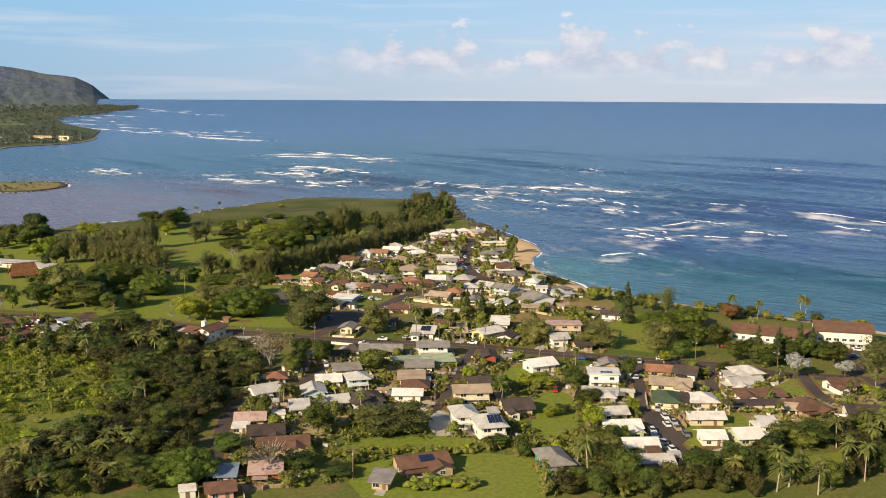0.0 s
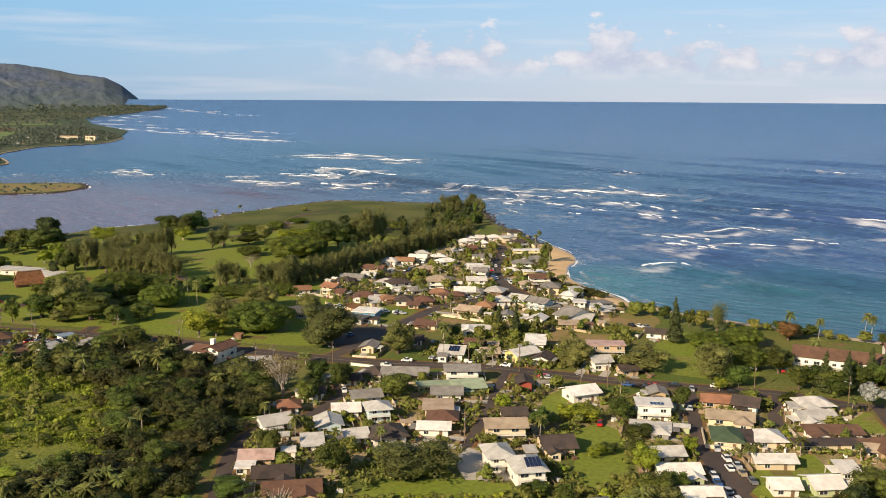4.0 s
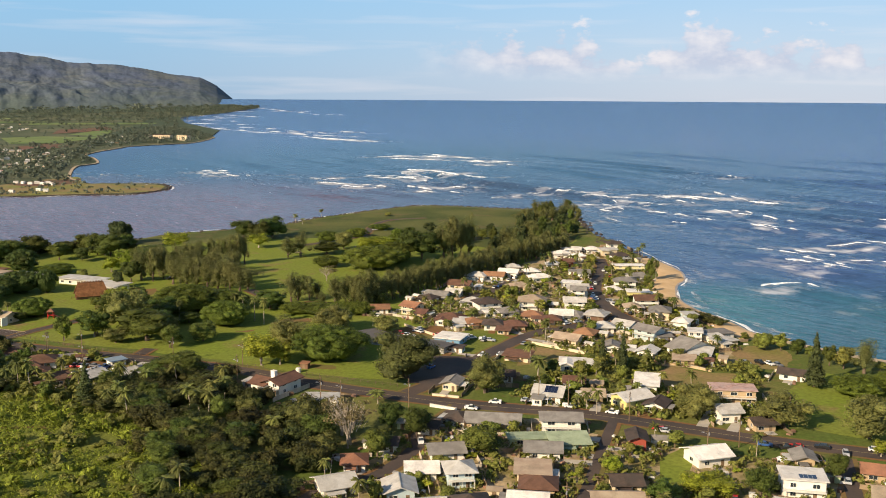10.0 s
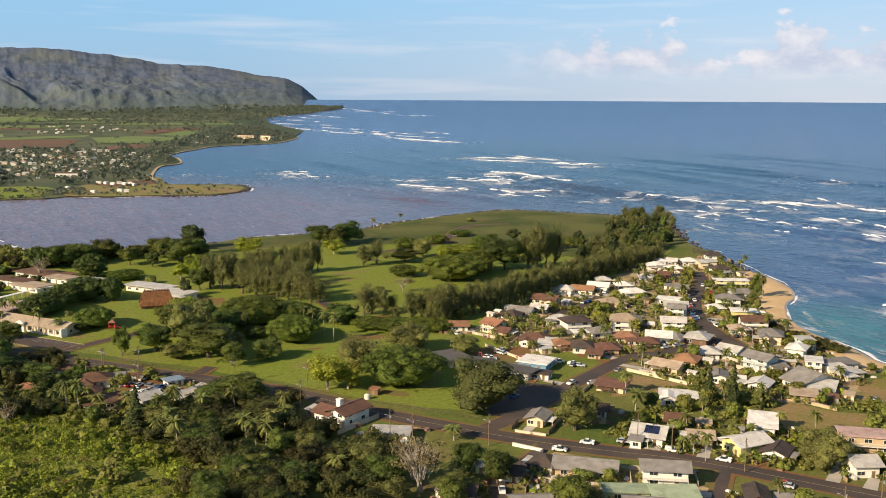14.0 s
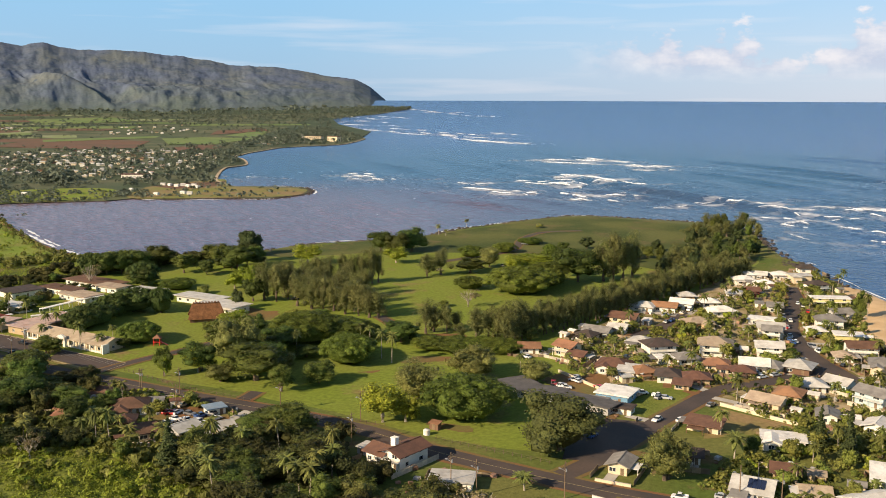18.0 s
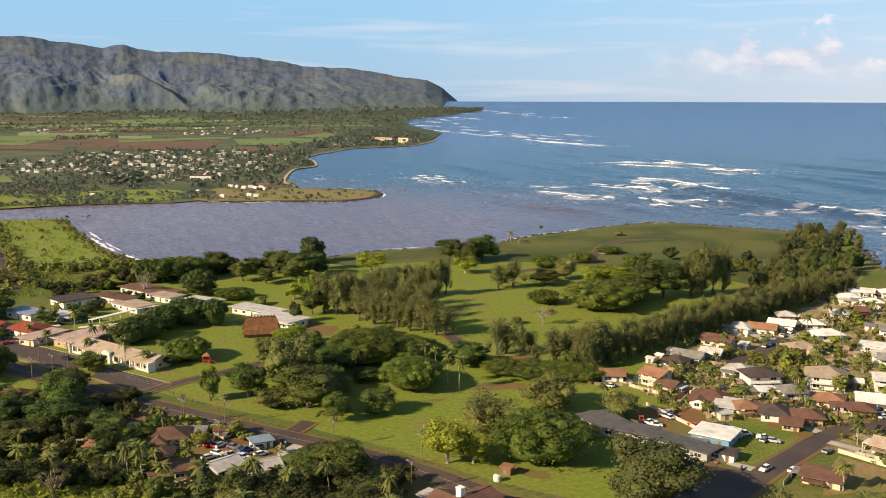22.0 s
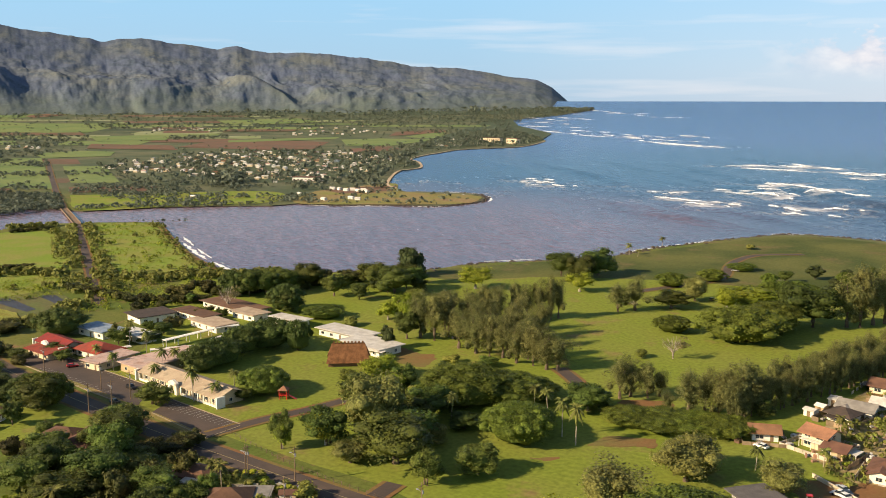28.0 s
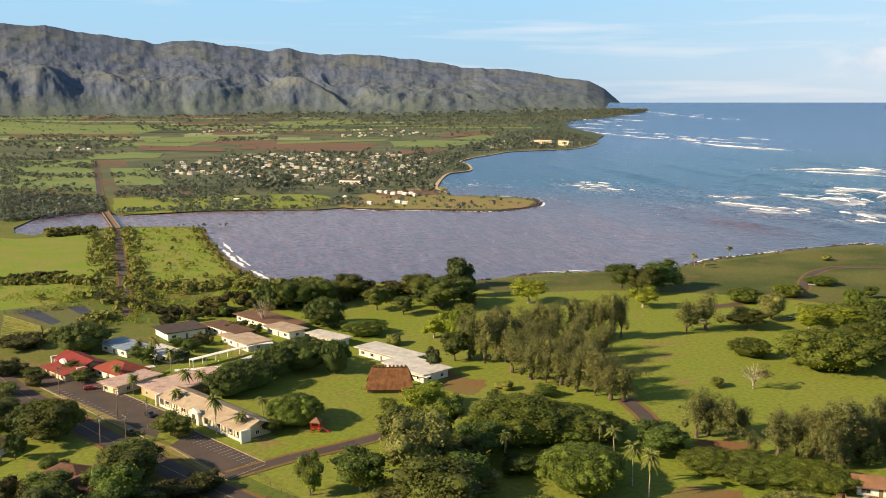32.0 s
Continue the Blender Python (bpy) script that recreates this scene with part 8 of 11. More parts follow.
breaker(143, 1190, 246, 1112, 60)
breaker(106, 1173, 145, 1147, 38)
breaker(124, 734, 149, 704, 36)
breaker(112, 669, 144, 661, 13)
breaker(107, 641, 120, 639, 12)
breaker(172, 817, 196, 797, 19)
breaker(194, 807, 250, 816, 19)
breaker(171, 766, 192, 742, 14)
breaker(257, 792, 286, 774, 19)
breaker(334, 894, 383, 822, 30)
breaker(316, 791, 339, 770, 20)
breaker(232, 756, 240, 738, 14)
breaker(140, 1038, 155, 1011, 30)
breaker(-9, 1204, 41, 1192, 40)
breaker(15, 1049, 67, 1095, 42)
breaker(43, 1148, 82, 1179, 29)
breaker(113, 957, 127, 948, 15)
breaker(132, 911, 151, 882, 14)
breaker(-240, 1336, -176, 1303, 51)
breaker(-232, 1441, -134, 1437, 58)
breaker(-172, 1194, -118, 1189, 32)
breaker(-323, 1258, -220, 1206, 60)
breaker(-300, 1765, -97, 1687, 60)
breaker(-155, 1609, -95, 1643, 57)
breaker(-882, 2893, -705, 2704, 60)
breaker(-698, 2590, -556, 2373, 60)
breaker(-585, 2433, -470, 2324, 60)
breaker(-2555, 7951, -1516, 5701, 60)
breaker(-1401, 5387, -1203, 5283, 60)
breaker(-528, 1397, -484, 1390, 24)
breaker(-487, 1319, -432, 1333, 22)
breaker(524, 1497, 561, 1454, 28)
breaker(242, 857, 255, 850, 13)
breaker(-278, 1213, -229, 1194, 24)
breaker(-251, 1261, -220, 1262, 27)
breaker(-229, 1334, -198, 1286, 36)
breaker(-188, 1243, -151, 1200, 35)
breaker(-194, 1435, -169, 1400, 51)
breaker(-332, 1754, -207, 1810, 36)
breaker(-336, 1335, -293, 1331, 19)
breaker(-244, 1453, -199, 1478, 30)
breaker(-512, 1362, -477, 1364, 29)
breaker(-462, 1324, -427, 1321, 20)
breaker(-618, 2488, -492, 2384, 60)
breaker(-1127, 3083, -934, 2881, 60)
breaker(-935, 2836, -706, 2674, 60)
breaker(-1545, 3874, -1571, 4626, 60)
breaker(-2109, 6075, -1692, 6501, 60)
breaker(-1311, 3356, -1127, 3083, 60)
breaker(-534, 1211, -503, 1215, 17)
breaker(-659, 1298, -656, 1327, 22)
breaker(-619, 1303, -607, 1310, 14)
breaker(-1978, 5042, -1600, 4498, 60)
breaker(-1583, 4157, -1324, 3873, 60)
breaker(-1825, 5112, -1488, 4675, 60)
breaker(-1405, 3586, -1139, 3470, 60)
breaker(-839, 2945, -674, 2785, 60)
breaker(-689, 2659, -546, 2568, 60)
breaker(-590, 2452, -441, 2330, 60)
breaker(-683, 2959, -570, 2824, 60)
breaker(-1096, 3225, -910, 3070, 60)
breaker(-235, 1470, -180, 1424, 37)
breaker(-178, 1382, -108, 1381, 48)
breaker(-166, 1202, -123, 1247, 23)
breaker(-270, 1800, -164, 1764, 59)
breaker(-282, 1363, -229, 1348, 32)
breaker(-307, 1290, -290, 1304, 22)
breaker(15, 1143, 74, 1140, 20)
breaker(14, 1010, 35, 992, 15)
breaker(69, 1086, 99, 1076, 18)
breaker(71, 1153, 110, 1161, 16)
breaker(-506, 1367, -471, 1360, 27)
breaker(169, 737, 185, 729, 20)
breaker(197, 815, 247, 809, 13)
breaker(258, 954, 288, 932, 27)
breaker(109, 1175, 168, 1154, 39)
breaker(145, 918, 170, 880, 16)
breaker(99, 1027, 127, 995, 20)
breaker(144, 816, 177, 799, 12)
breaker(187, 756, 225, 745, 11)
build_sea()
for _w in WAVES:
    build_breaker(*_w)

# ---------------------------------------------------------------- roads
road("road_1", [(-640.0, 640.0), (-480.0, 556.0), (-391.3, 510.6), (-324.3, 490.3), (-267.6, 476.3), (-206.2, 464.0), (-163.7, 456.4), (-128.3, 447.8), (-99.2, 435.6), (-57.5, 423.5), (-39.4, 419.6), (-21.1, 417.3), (6.0, 414.2), (58.2, 397.7), (104.5, 386.6), (119.4, 381.9), (137.7, 370.9), (174.1, 363.2), (260.0, 338.0), (420.0, 290.0)], 8.5, 0.060, True)
road("road_2", [(-60.7, 429.0), (-53.4, 442.3), (-44.3, 464.0), (-37.9, 482.4), (-28.6, 503.2), (-20.5, 521.5), (-13.9, 530.9), (-2.4, 539.0), (9.5, 550.2), (19.5, 560.3), (26.1, 568.9)], 7.0, 0.066)
road("road_3", [(31.5, 550.9), (24.8, 567.6), (18.6, 585.0), (15.2, 605.9), (13.3, 634.8), (16.7, 671.9), (20.5, 704.1), (19.5, 736.9)], 7.5, 0.072)
road("road_4", [(-55.1, 596.0), (-45.6, 615.0), (-40.3, 631.2), (-35.3, 646.9)], 7.0, 0.078)
road("road_5", [(12.7, 408.9), (6.0, 369.8), (2.1, 347.4), (-2.6, 325.0)], 3.4, 0.084)
road("road_6", [(80.6, 385.2), (74.7, 350.3), (71.4, 323.9), (73.0, 298.6), (76.9, 280.4)], 4.6, 0.090)
road("road_7", [(112.6, 381.7), (105.4, 364.1), (101.3, 345.9)], 4.8, 0.096)
road("road_8", [(144.2, 372.6), (141.2, 351.6), (140.8, 335.3)], 4.8, 0.102)
road("road_9", [(168.4, 368.4), (168.4, 350.7)], 5, 0.108)
road("road_10", [(-40.5, 417.6), (-44.6, 402.8), (-50.3, 385.7), (-48.8, 378.3), (-53.2, 360.8), (-59.9, 347.6), (-71.6, 337.1), (-74.7, 318.2), (-72.4, 296.1), (-69.6, 276.6)], 4.8, 0.114)
road("road_11", [(-179.9, 474.6), (-180.3, 464.5)], 5, 0.120)


# ---------------------------------------------------------------- buildings
def walkway(x0, y0, x1, y1, z):
    w = math.hypot(x1 - x0, y1 - y0)
    ob = thing("covered_walkway", pose(x0, y0, 0, 0, 0, math.degrees(math.atan2(y1 - y0, x1 - x0))), "white-roofed covered walkway between school buildings", "walkway", "covered walkways")
    link("roof", Shape().box(0, -1.4, z, w, 1.4, z + 0.25).mesh("roof", ROOF["white"]), ob)
    pm = Shape().box(-0.1, -0.1, -0.2, 0.1, 0.1, z).mesh("post", MAT["frame"])
    for i in range(int(w / 6) + 1):
        for s in (-1.1, 1.1):
            link("post", pm, ob, at=pose(min(w - 0.2, 0.2 + i * 6), s, 0))


house(83.5, 465.5, -20, 9.5, 6.0, 2.5, "g", "dark", "white", "single-storey gabled cottage with white walls, dark roof")
house(16.1, 294.0, 13, 8.0, 11.3, 4.93, "h", "pale", "white", "two-storey hipped house with white walls, pale roof, solar panels", solar=1)
house(8.0, 304.6, 13, 6.8, 10.4, 4.75, "h", "pale", "white", "two-storey hipped house with white walls, pale roof")
house(10.3, 330.3, 6, 12.1, 7.8, 4.75, "g", "tan", "cream", "two-storey gabled house with cream walls, tan roof")
house(26.4, 318.6, 11, 9.2, 10.4, 2.62, "g", "dark", "cream", "single-storey gabled house with cream walls, dark roof", porch=1)
house(13.8, 349.1, 10, 7.4, 7, 2.46, "g", "dark", "cream", "single-storey gabled house with cream walls, dark roof", porch=1)
house(18.9, 381.5, 2, 4.8, 7.8, 3.61, "G", "dark", "red", "single-storey front-gabled house with red walls, dark roof")
house(40.5, 372.1, 24, 10.4, 8.7, 2.95, "g", "white", "white", "single-storey gabled house with white walls, white roof")
house(61.1, 351.9, -4, 11.1, 8.7, 5.46, "f", "white", "white", "two-storey flat-roofed house with white walls, white roof, solar panels", solar=1)
house(57.0, 337.3, -12, 12.5, 7.8, 2.3, "f", "pale", "grey", "single-storey flat-roofed house with grey walls, pale roof", porch=1)
house(58.7, 314.2, 8, 8.7, 7, 2.46, "g", "pale", "cream", "single-storey gabled house with cream walls, pale roof")
house(59.3, 300.5, 6, 11.2, 7, 2.46, "g", "white", "green", "single-storey gabled house with green walls, white roof")
house(61.9, 283.7, 3, 9.5, 7, 2.46, "g", "white", "pale_blue", "single-storey gabled house with pale blue walls, white roof")
house(63.4, 269.0, 5, 9.5, 7.8, 2.46, "g", "pale", "white", "single-storey gabled house with white walls, pale roof")
house(34.5, 266.9, 13, 7.0, 13.1, 3.12, "h", "grey", "teal", "single-storey hipped house with teal walls, grey roof", porch=1)
house(-5.2, 267.3, 20, 14.6, 8.7, 2.46, "g", "brown", "tan", "single-storey gabled house with tan walls, brown roof, solar panels", solar=1, porch=1)
house(-17.9, 255.2, -11, 4.7, 6.1, 2.46, "s", "grey", "tan", "single-storey shed-roofed house with tan walls, grey roof")
house(79.4, 326.6, -10, 8.0, 11.3, 2.95, "h", "green", "cream", "single-storey hipped house with cream walls, green roof")
house(85.6, 347.6, -14, 14.0, 7.8, 2.62, "g", "tan", "cream", "single-storey gabled house with cream walls, tan roof")
house(94.2, 361.2, -23, 7.7, 8.7, 3.12, "g", "dark", "white", "single-storey gabled house with white walls, dark roof", porch=1)
house(85.5, 366.6, -12, 8.8, 7, 2.46, "g", "orange", "tan", "single-storey gabled house with tan walls, orange roof")
house(93.3, 328.0, 1, 8.7, 9.6, 2.46, "h", "white", "cream", "single-storey hipped house with cream walls, white roof")
house(85.9, 327.9, 0, 4.5, 7, 2.3, "s", "dark", "white", "single-storey shed-roofed house with white walls, dark roof", porch=1)
house(89.3, 310.2, 1, 11.1, 6.1, 2.46, "g", "white", "cream", "single-storey gabled house with cream walls, white roof")
house(86.2, 291.1, 1, 6.9, 7, 2.46, "g", "white", "white", "single-storey gabled house with white walls, white roof")
house(98.2, 291.4, 7, 7.6, 8.7, 2.62, "g", "white", "green", "single-storey gabled house with green walls, white roof")
house(108.6, 303.4, 1, 4.5, 6.1, 2.46, "s", "white", "white", "single-storey shed-roofed house with white walls, white roof")
house(116.4, 336.1, 1, 16.9, 5.2, 2.38, "s", "brown", "white", "single-storey shed-roofed house with white walls, brown roof")
house(111.2, 326.2, 5, 20.7, 5.2, 2.3, "f", "dark", "cream", "single-storey flat-roofed house with cream walls, dark roof")
house(115.7, 349.3, 10, 11.9, 7.8, 2.62, "g", "pale", "white", "single-storey gabled house with white walls, pale roof", porch=1)
house(120.2, 362.3, 8, 9.9, 8.7, 2.95, "h", "pale", "white", "single-storey hipped house with white walls, pale roof")
house(113.1, 361.8, -6, 5.0, 6.1, 2.3, "f", "pale", "white", "single-storey flat-roofed house with white walls, pale roof")
house(130.1, 320.8, 17, 11.1, 11.3, 2.46, "h", "brown", "tan", "single-storey hipped house with tan walls, brown roof", porch=1)
house(151.9, 348.2, 12, 9.4, 7.8, 2.46, "g", "brown", "white", "single-storey gabled house with white walls, brown roof", porch=1)
house(144.9, 313.8, -7, 10.8, 9.6, 2.79, "g", "dark", "white", "single-storey gabled house with white walls, dark roof")
house(123.0, 321.2, -13, 4.5, 6.1, 2.13, "g", "tan", "white", "single-storey gabled house with white walls, tan roof")
house(145.1, 411.1, -25, 34.2, 13, 5.98, "g", "brown", "white", "two-storey gabled beachside lodge with white walls, brown roof", name="lodge", category="lodge", group="lodges")
house(177.6, 412.6, -13, 23.3, 14, 7.57, "g", "brown", "white", "two-storey gabled beachside lodge with white walls, brown roof", name="lodge", category="lodge", group="lodges")
house(-64.9, 306.4, 7, 8.8, 7, 2.3, "g", "pink", "tan", "single-storey gabled house with tan walls, pinkish roof")
house(-66.7, 299.7, 7, 4.6, 5.2, 2.13, "f", "white", "white", "single-storey flat-roofed house with white walls, white roof")
house(-57.0, 293.2, 11, 10.2, 7.8, 2.3, "g", "dark", "green", "single-storey gabled house with green walls, dark roof", porch=1)
house(-49.5, 282.6, 11, 14.3, 7.8, 2.3, "g", "brown", "tan", "single-storey gabled house with tan walls, brown roof")
house(-62.3, 258.9, 6, 4.5, 6.1, 2.3, "s", "blue", "white", "single-storey shed-roofed house with white walls, blue roof")
house(-61.0, 247.9, 17, 6.7, 6.1, 2.46, "g", "brown", "pink", "single-storey gabled house with pink walls, brown roof")
house(-51.4, 261.6, 8, 8.1, 6.1, 2.13, "s", "pink", "red", "single-storey shed-roofed house with red walls, pinkish roof", porch=1)
house(-49.8, 318.0, 12, 5.3, 7, 2.46, "s", "pale", "white", "single-storey shed-roofed house with white walls, pale roof")
house(-64.2, 336.6, 31, 9.2, 8.7, 2.46, "g", "pale", "white", "single-storey gabled house with white walls, pale roof", porch=1)
house(-47.1, 334.6, 14, 7.5, 8.7, 2.79, "G", "pale", "pale_blue", "single-storey front-gabled house with pale blue walls, pale roof")
house(-36.8, 325.0, 20, 6.3, 7.8, 2.46, "g", "pale", "white", "single-storey gabled house with white walls, pale roof")
house(-43.6, 350.0, 10, 8.1, 7.8, 2.46, "g", "white", "white", "single-storey gabled house with white walls, white roof")
house(-32.0, 346.4, 15, 7.2, 7.8, 4.58, "h", "pale", "pale_blue", "two-storey hipped house with pale blue walls, pale roof")
house(-26.6, 325.2, 19, 10.6, 10.4, 2.79, "h", "dark", "white", "single-storey hipped house with white walls, dark roof")
house(-64.0, 353.7, 12, 6.2, 7, 2.46, "h", "orange", "white", "single-storey hipped house with white walls, orange roof", porch=1)
house(-38.2, 365.8, 17, 9.7, 7.8, 2.46, "g", "grey", "white", "single-storey gabled house with white walls, grey roof")
house(-57.4, 370.1, 1, 5.2, 6.1, 2.46, "g", "dark", "white", "single-storey gabled house with white walls, dark roof")
house(-27.0, 394.2, -1, 16.8, 8.7, 2.46, "g", "grey", "tan", "single-storey gabled house with tan walls, grey roof")
house(-4.6, 393.1, 4, 12.2, 7, 4.75, "g", "grey", "white", "two-storey gabled house with white walls, grey roof")
house(-14.6, 381.4, 11, 11.9, 5.2, 2.46, "f", "mint", "green", "single-storey flat-roofed house with green walls, mint roof")
house(-1.5, 378.8, 12, 11.0, 7, 2.46, "s", "mint", "green", "single-storey shed-roofed house with green walls, mint roof", porch=1)
house(-9.9, 370.8, 2, 10.0, 7.8, 2.46, "g", "grey", "white", "single-storey gabled house with white walls, grey roof")
house(-12.4, 352.2, 2, 8.7, 7, 3.12, "s", "tan", "cream", "single-storey shed-roofed house with cream walls, tan roof", porch=1)
house(-10.7, 343.5, 0, 8.9, 7.8, 2.46, "h", "brown", "tan", "single-storey hipped house with tan walls, brown roof", porch=1)
house(-13.2, 334.1, -1, 9.3, 6.1, 2.46, "g", "white", "white", "single-storey gabled house with white walls, white roof")
house(-39.5, 395.3, -15, 6.5, 7.8, 2.46, "h", "dark", "white", "single-storey hipped house with white walls, dark roof")
house(-47.8, 386.6, -5, 6.7, 6.1, 2.46, "g", "dark", "white", "single-storey gabled house with white walls, dark roof")
house(-45.8, 433.9, -10, 5.4, 7.8, 2.62, "G", "grey", "cream", "single-storey front-gabled house with cream walls, grey roof")
house(-9.8, 424.9, -10, 9.5, 10.4, 2.79, "g", "pale", "white", "single-storey gabled house with white walls, pale roof, solar panels", solar=1, porch=1)
house(-0.1, 442.4, -2, 6.6, 7, 2.46, "g", "brown", "tan", "single-storey gabled house with tan walls, brown roof", porch=1)
house(6.9, 428.6, 3, 6.5, 7, 2.13, "g", "tan", "tan", "single-storey gabled house with tan walls, tan roof", porch=1)
house(15.3, 423.3, -53, 8.2, 11.3, 3.44, "G", "white", "yellow", "single-storey front-gabled house with yellow walls, white roof")
house(26.2, 440.8, -7, 7.4, 10.4, 3.28, "s", "white", "white", "single-storey shed-roofed house with white walls, white roof")
house(27.0, 419.4, -21, 6.4, 7.8, 2.46, "G", "dark", "white", "single-storey front-gabled house with white walls, dark roof")
house(0.9, 469.1, -1, 12.6, 7.8, 2.62, "f", "white", "white", "single-storey flat-roofed house with white walls, white roof", porch=1)
house(-23.3, 477.0, -13, 10.0, 6.1, 2.3, "s", "brown", "cream", "single-storey shed-roofed house with cream walls, brown roof", porch=1)
house(-25.5, 447.9, 1, 4.5, 6.1, 2.46, "g", "dark", "white", "single-storey gabled house with white walls, dark roof", porch=1)
house(16.2, 496.4, -4, 5.8, 7, 2.62, "G", "grey", "white", "single-storey front-gabled house with white walls, grey roof")
house(29.6, 489.9, -21, 6.7, 7.8, 2.46, "G", "white", "white", "single-storey front-gabled house with white walls, white roof")
house(42.8, 496.2, -53, 9.9, 17.4, 2.79, "g", "grey", "white", "single-storey gabled house with white walls, grey roof")
house(51.8, 489.9, -16, 7.8, 8.7, 2.46, "s", "pale", "cream", "single-storey shed-roofed house with cream walls, pale roof")
house(44.9, 482.4, -6, 7.8, 5.2, 2.05, "s", "tan", "tan", "single-storey shed-roofed house with tan walls, tan roof")
house(56.1, 433.1, 0, 15.1, 7.8, 5.1, "f", "pink", "tan", "two-storey flat-roofed house with tan walls, pinkish roof")
house(51.8, 412.4, 15, 7.0, 7.8, 3.61, "g", "pale", "white", "single-storey gabled house with white walls, pale roof")
house(61.7, 405.4, 15, 6.8, 6.1, 2.46, "g", "dark", "tan", "single-storey gabled house with tan walls, dark roof")
house(66.8, 374.3, -2, 5.2, 7, 2.62, "G", "grey", "tan", "single-storey front-gabled house with tan walls, grey roof", porch=1)
house(-94.9, 554.3, 14, 7.8, 7, 2.46, "g", "orange", "white", "single-storey gabled house with white walls, orange roof")
house(-63.4, 620.8, -14, 12.2, 8.7, 2.62, "g", "brown", "cream", "single-storey gabled house with cream walls, brown roof")
house(-56.2, 649.3, -15, 10.3, 7.8, 2.62, "h", "pale", "white", "single-storey hipped house with white walls, pale roof", porch=1)
house(-45.7, 651.1, -6, 11.3, 7.8, 2.62, "g", "orange", "white", "single-storey gabled house with white walls, orange roof")
house(-37.6, 659.2, -8, 10.4, 7.8, 3.28, "g", "white", "white", "single-storey gabled house with white walls, white roof", porch=1)
house(-72.2, 591.2, -14, 10.9, 7.8, 2.46, "g", "grey", "white", "single-storey gabled house with white walls, grey roof")
house(-63.8, 599.5, -11, 7.4, 7, 2.46, "g", "pale", "white", "single-storey gabled house with white walls, pale roof", porch=1)
house(-76.6, 582.9, -26, 7.7, 7, 2.46, "h", "dark", "white", "single-storey hipped house with white walls, dark roof", porch=1)
house(-81.0, 554.2, -27, 8.1, 7.8, 4.22, "g", "orange", "cream", "two-storey gabled house with cream walls, orange roof")
house(-74.8, 548.4, -19, 6.1, 6.1, 2.46, "g", "brown", "tan", "single-storey gabled house with tan walls, brown roof")
house(-20.1, 571.8, 1, 12.7, 11.3, 4.75, "h", "tan", "white", "two-storey hipped house with white walls, tan roof")
house(-40.9, 565.6, 27, 11.4, 9.6, 4.58, "h", "dark", "white", "two-storey hipped house with white walls, dark roof")
house(-38.6, 554.7, 21, 6.9, 6.1, 2.46, "f", "white", "white", "single-storey flat-roofed house with white walls, white roof")
house(-29.9, 556.3, 25, 8.8, 7.8, 2.46, "h", "grey", "white", "single-storey hipped house with white walls, grey roof")
house(-52.0, 577.2, -16, 9.6, 7.8, 2.46, "h", "pale", "white", "single-storey hipped house with white walls, pale roof", porch=1)
house(-58.8, 537.0, -7, 11.4, 8.7, 2.62, "h", "brown", "white", "single-storey hipped house with white walls, brown roof")
house(-51.5, 530.8, -7, 8.7, 7, 2.46, "s", "pale", "white", "single-storey shed-roofed house with white walls, pale roof")
house(-44.8, 532.0, 31, 7.8, 7.8, 2.46, "h", "orange", "cream", "single-storey hipped house with cream walls, orange roof", porch=1)
house(-36.9, 528.0, 3, 7.9, 8.7, 2.79, "h", "dark", "white", "single-storey hipped house with white walls, dark roof")
house(-26.4, 529.0, 10, 9.4, 7.4, 2.46, "h", "brown", "tan", "single-storey hipped house with tan walls, brown roof", porch=1)
house(-31.6, 521.0, -5, 5.2, 4.2, 2.13, "s", "brown", "tan", "single-storey shed-roofed house with tan walls, brown roof")
house(-54.7, 498.5, -13, 11.7, 11.3, 3.0, "f", "white", "blue", "single-storey flat-roofed warehouse with blue walls, white roof", name="warehouse", category="warehouse", group="")
house(-50.6, 487.0, -10, 7.6, 5.2, 2.3, "f", "dark", "white", "single-storey flat-roofed house with white walls, dark roof")
house(-59.6, 490.6, -10, 6.6, 5.6, 2.6, "f", "grey", "tan", "single-storey flat-roofed house with tan walls, grey roof")
house(-19.5, 549.9, 3, 9.2, 7.8, 2.46, "h", "orange", "cream", "single-storey hipped house with cream walls, orange roof")
house(-9.5, 543.4, 2, 7.5, 7, 2.46, "h", "brown", "cream", "single-storey hipped house with cream walls, brown roof", porch=1)
house(-5.2, 552.9, 0, 10.0, 8.7, 2.79, "g", "white", "white", "single-storey gabled house with white walls, white roof", porch=1)
house(-0.5, 553.8, -25, 8.8, 7.8, 2.46, "h", "grey", "white", "single-storey hipped house with white walls, grey roof", porch=1)
house(3.5, 610.4, 2, 10.3, 7.8, 4.75, "g", "pale", "white", "two-storey gabled house with white walls, pale roof")
house(1.5, 576.5, 3, 9.9, 7.8, 4.4, "g", "pale", "white", "two-storey gabled house with white walls, pale roof")
house(0.0, 634.2, -10, 11.4, 7.8, 2.95, "f", "white", "white", "single-storey flat-roofed house with white walls, white roof")
house(-5.0, 736.6, 14, 10.5, 7.8, 2.79, "h", "white", "white", "single-storey hipped house with white walls, white roof", porch=1)
house(-0.8, 702.2, 14, 5.2, 7, 3.28, "g", "brown", "red", "single-storey gabled house with red walls, brown roof", porch=1)
house(-11.2, 695.4, 3, 7.5, 7.8, 2.62, "h", "pale", "white", "single-storey hipped house with white walls, pale roof")
house(6.1, 727.8, 14, 9.5, 7.8, 2.62, "h", "white", "white", "single-storey hipped house with white walls, white roof")
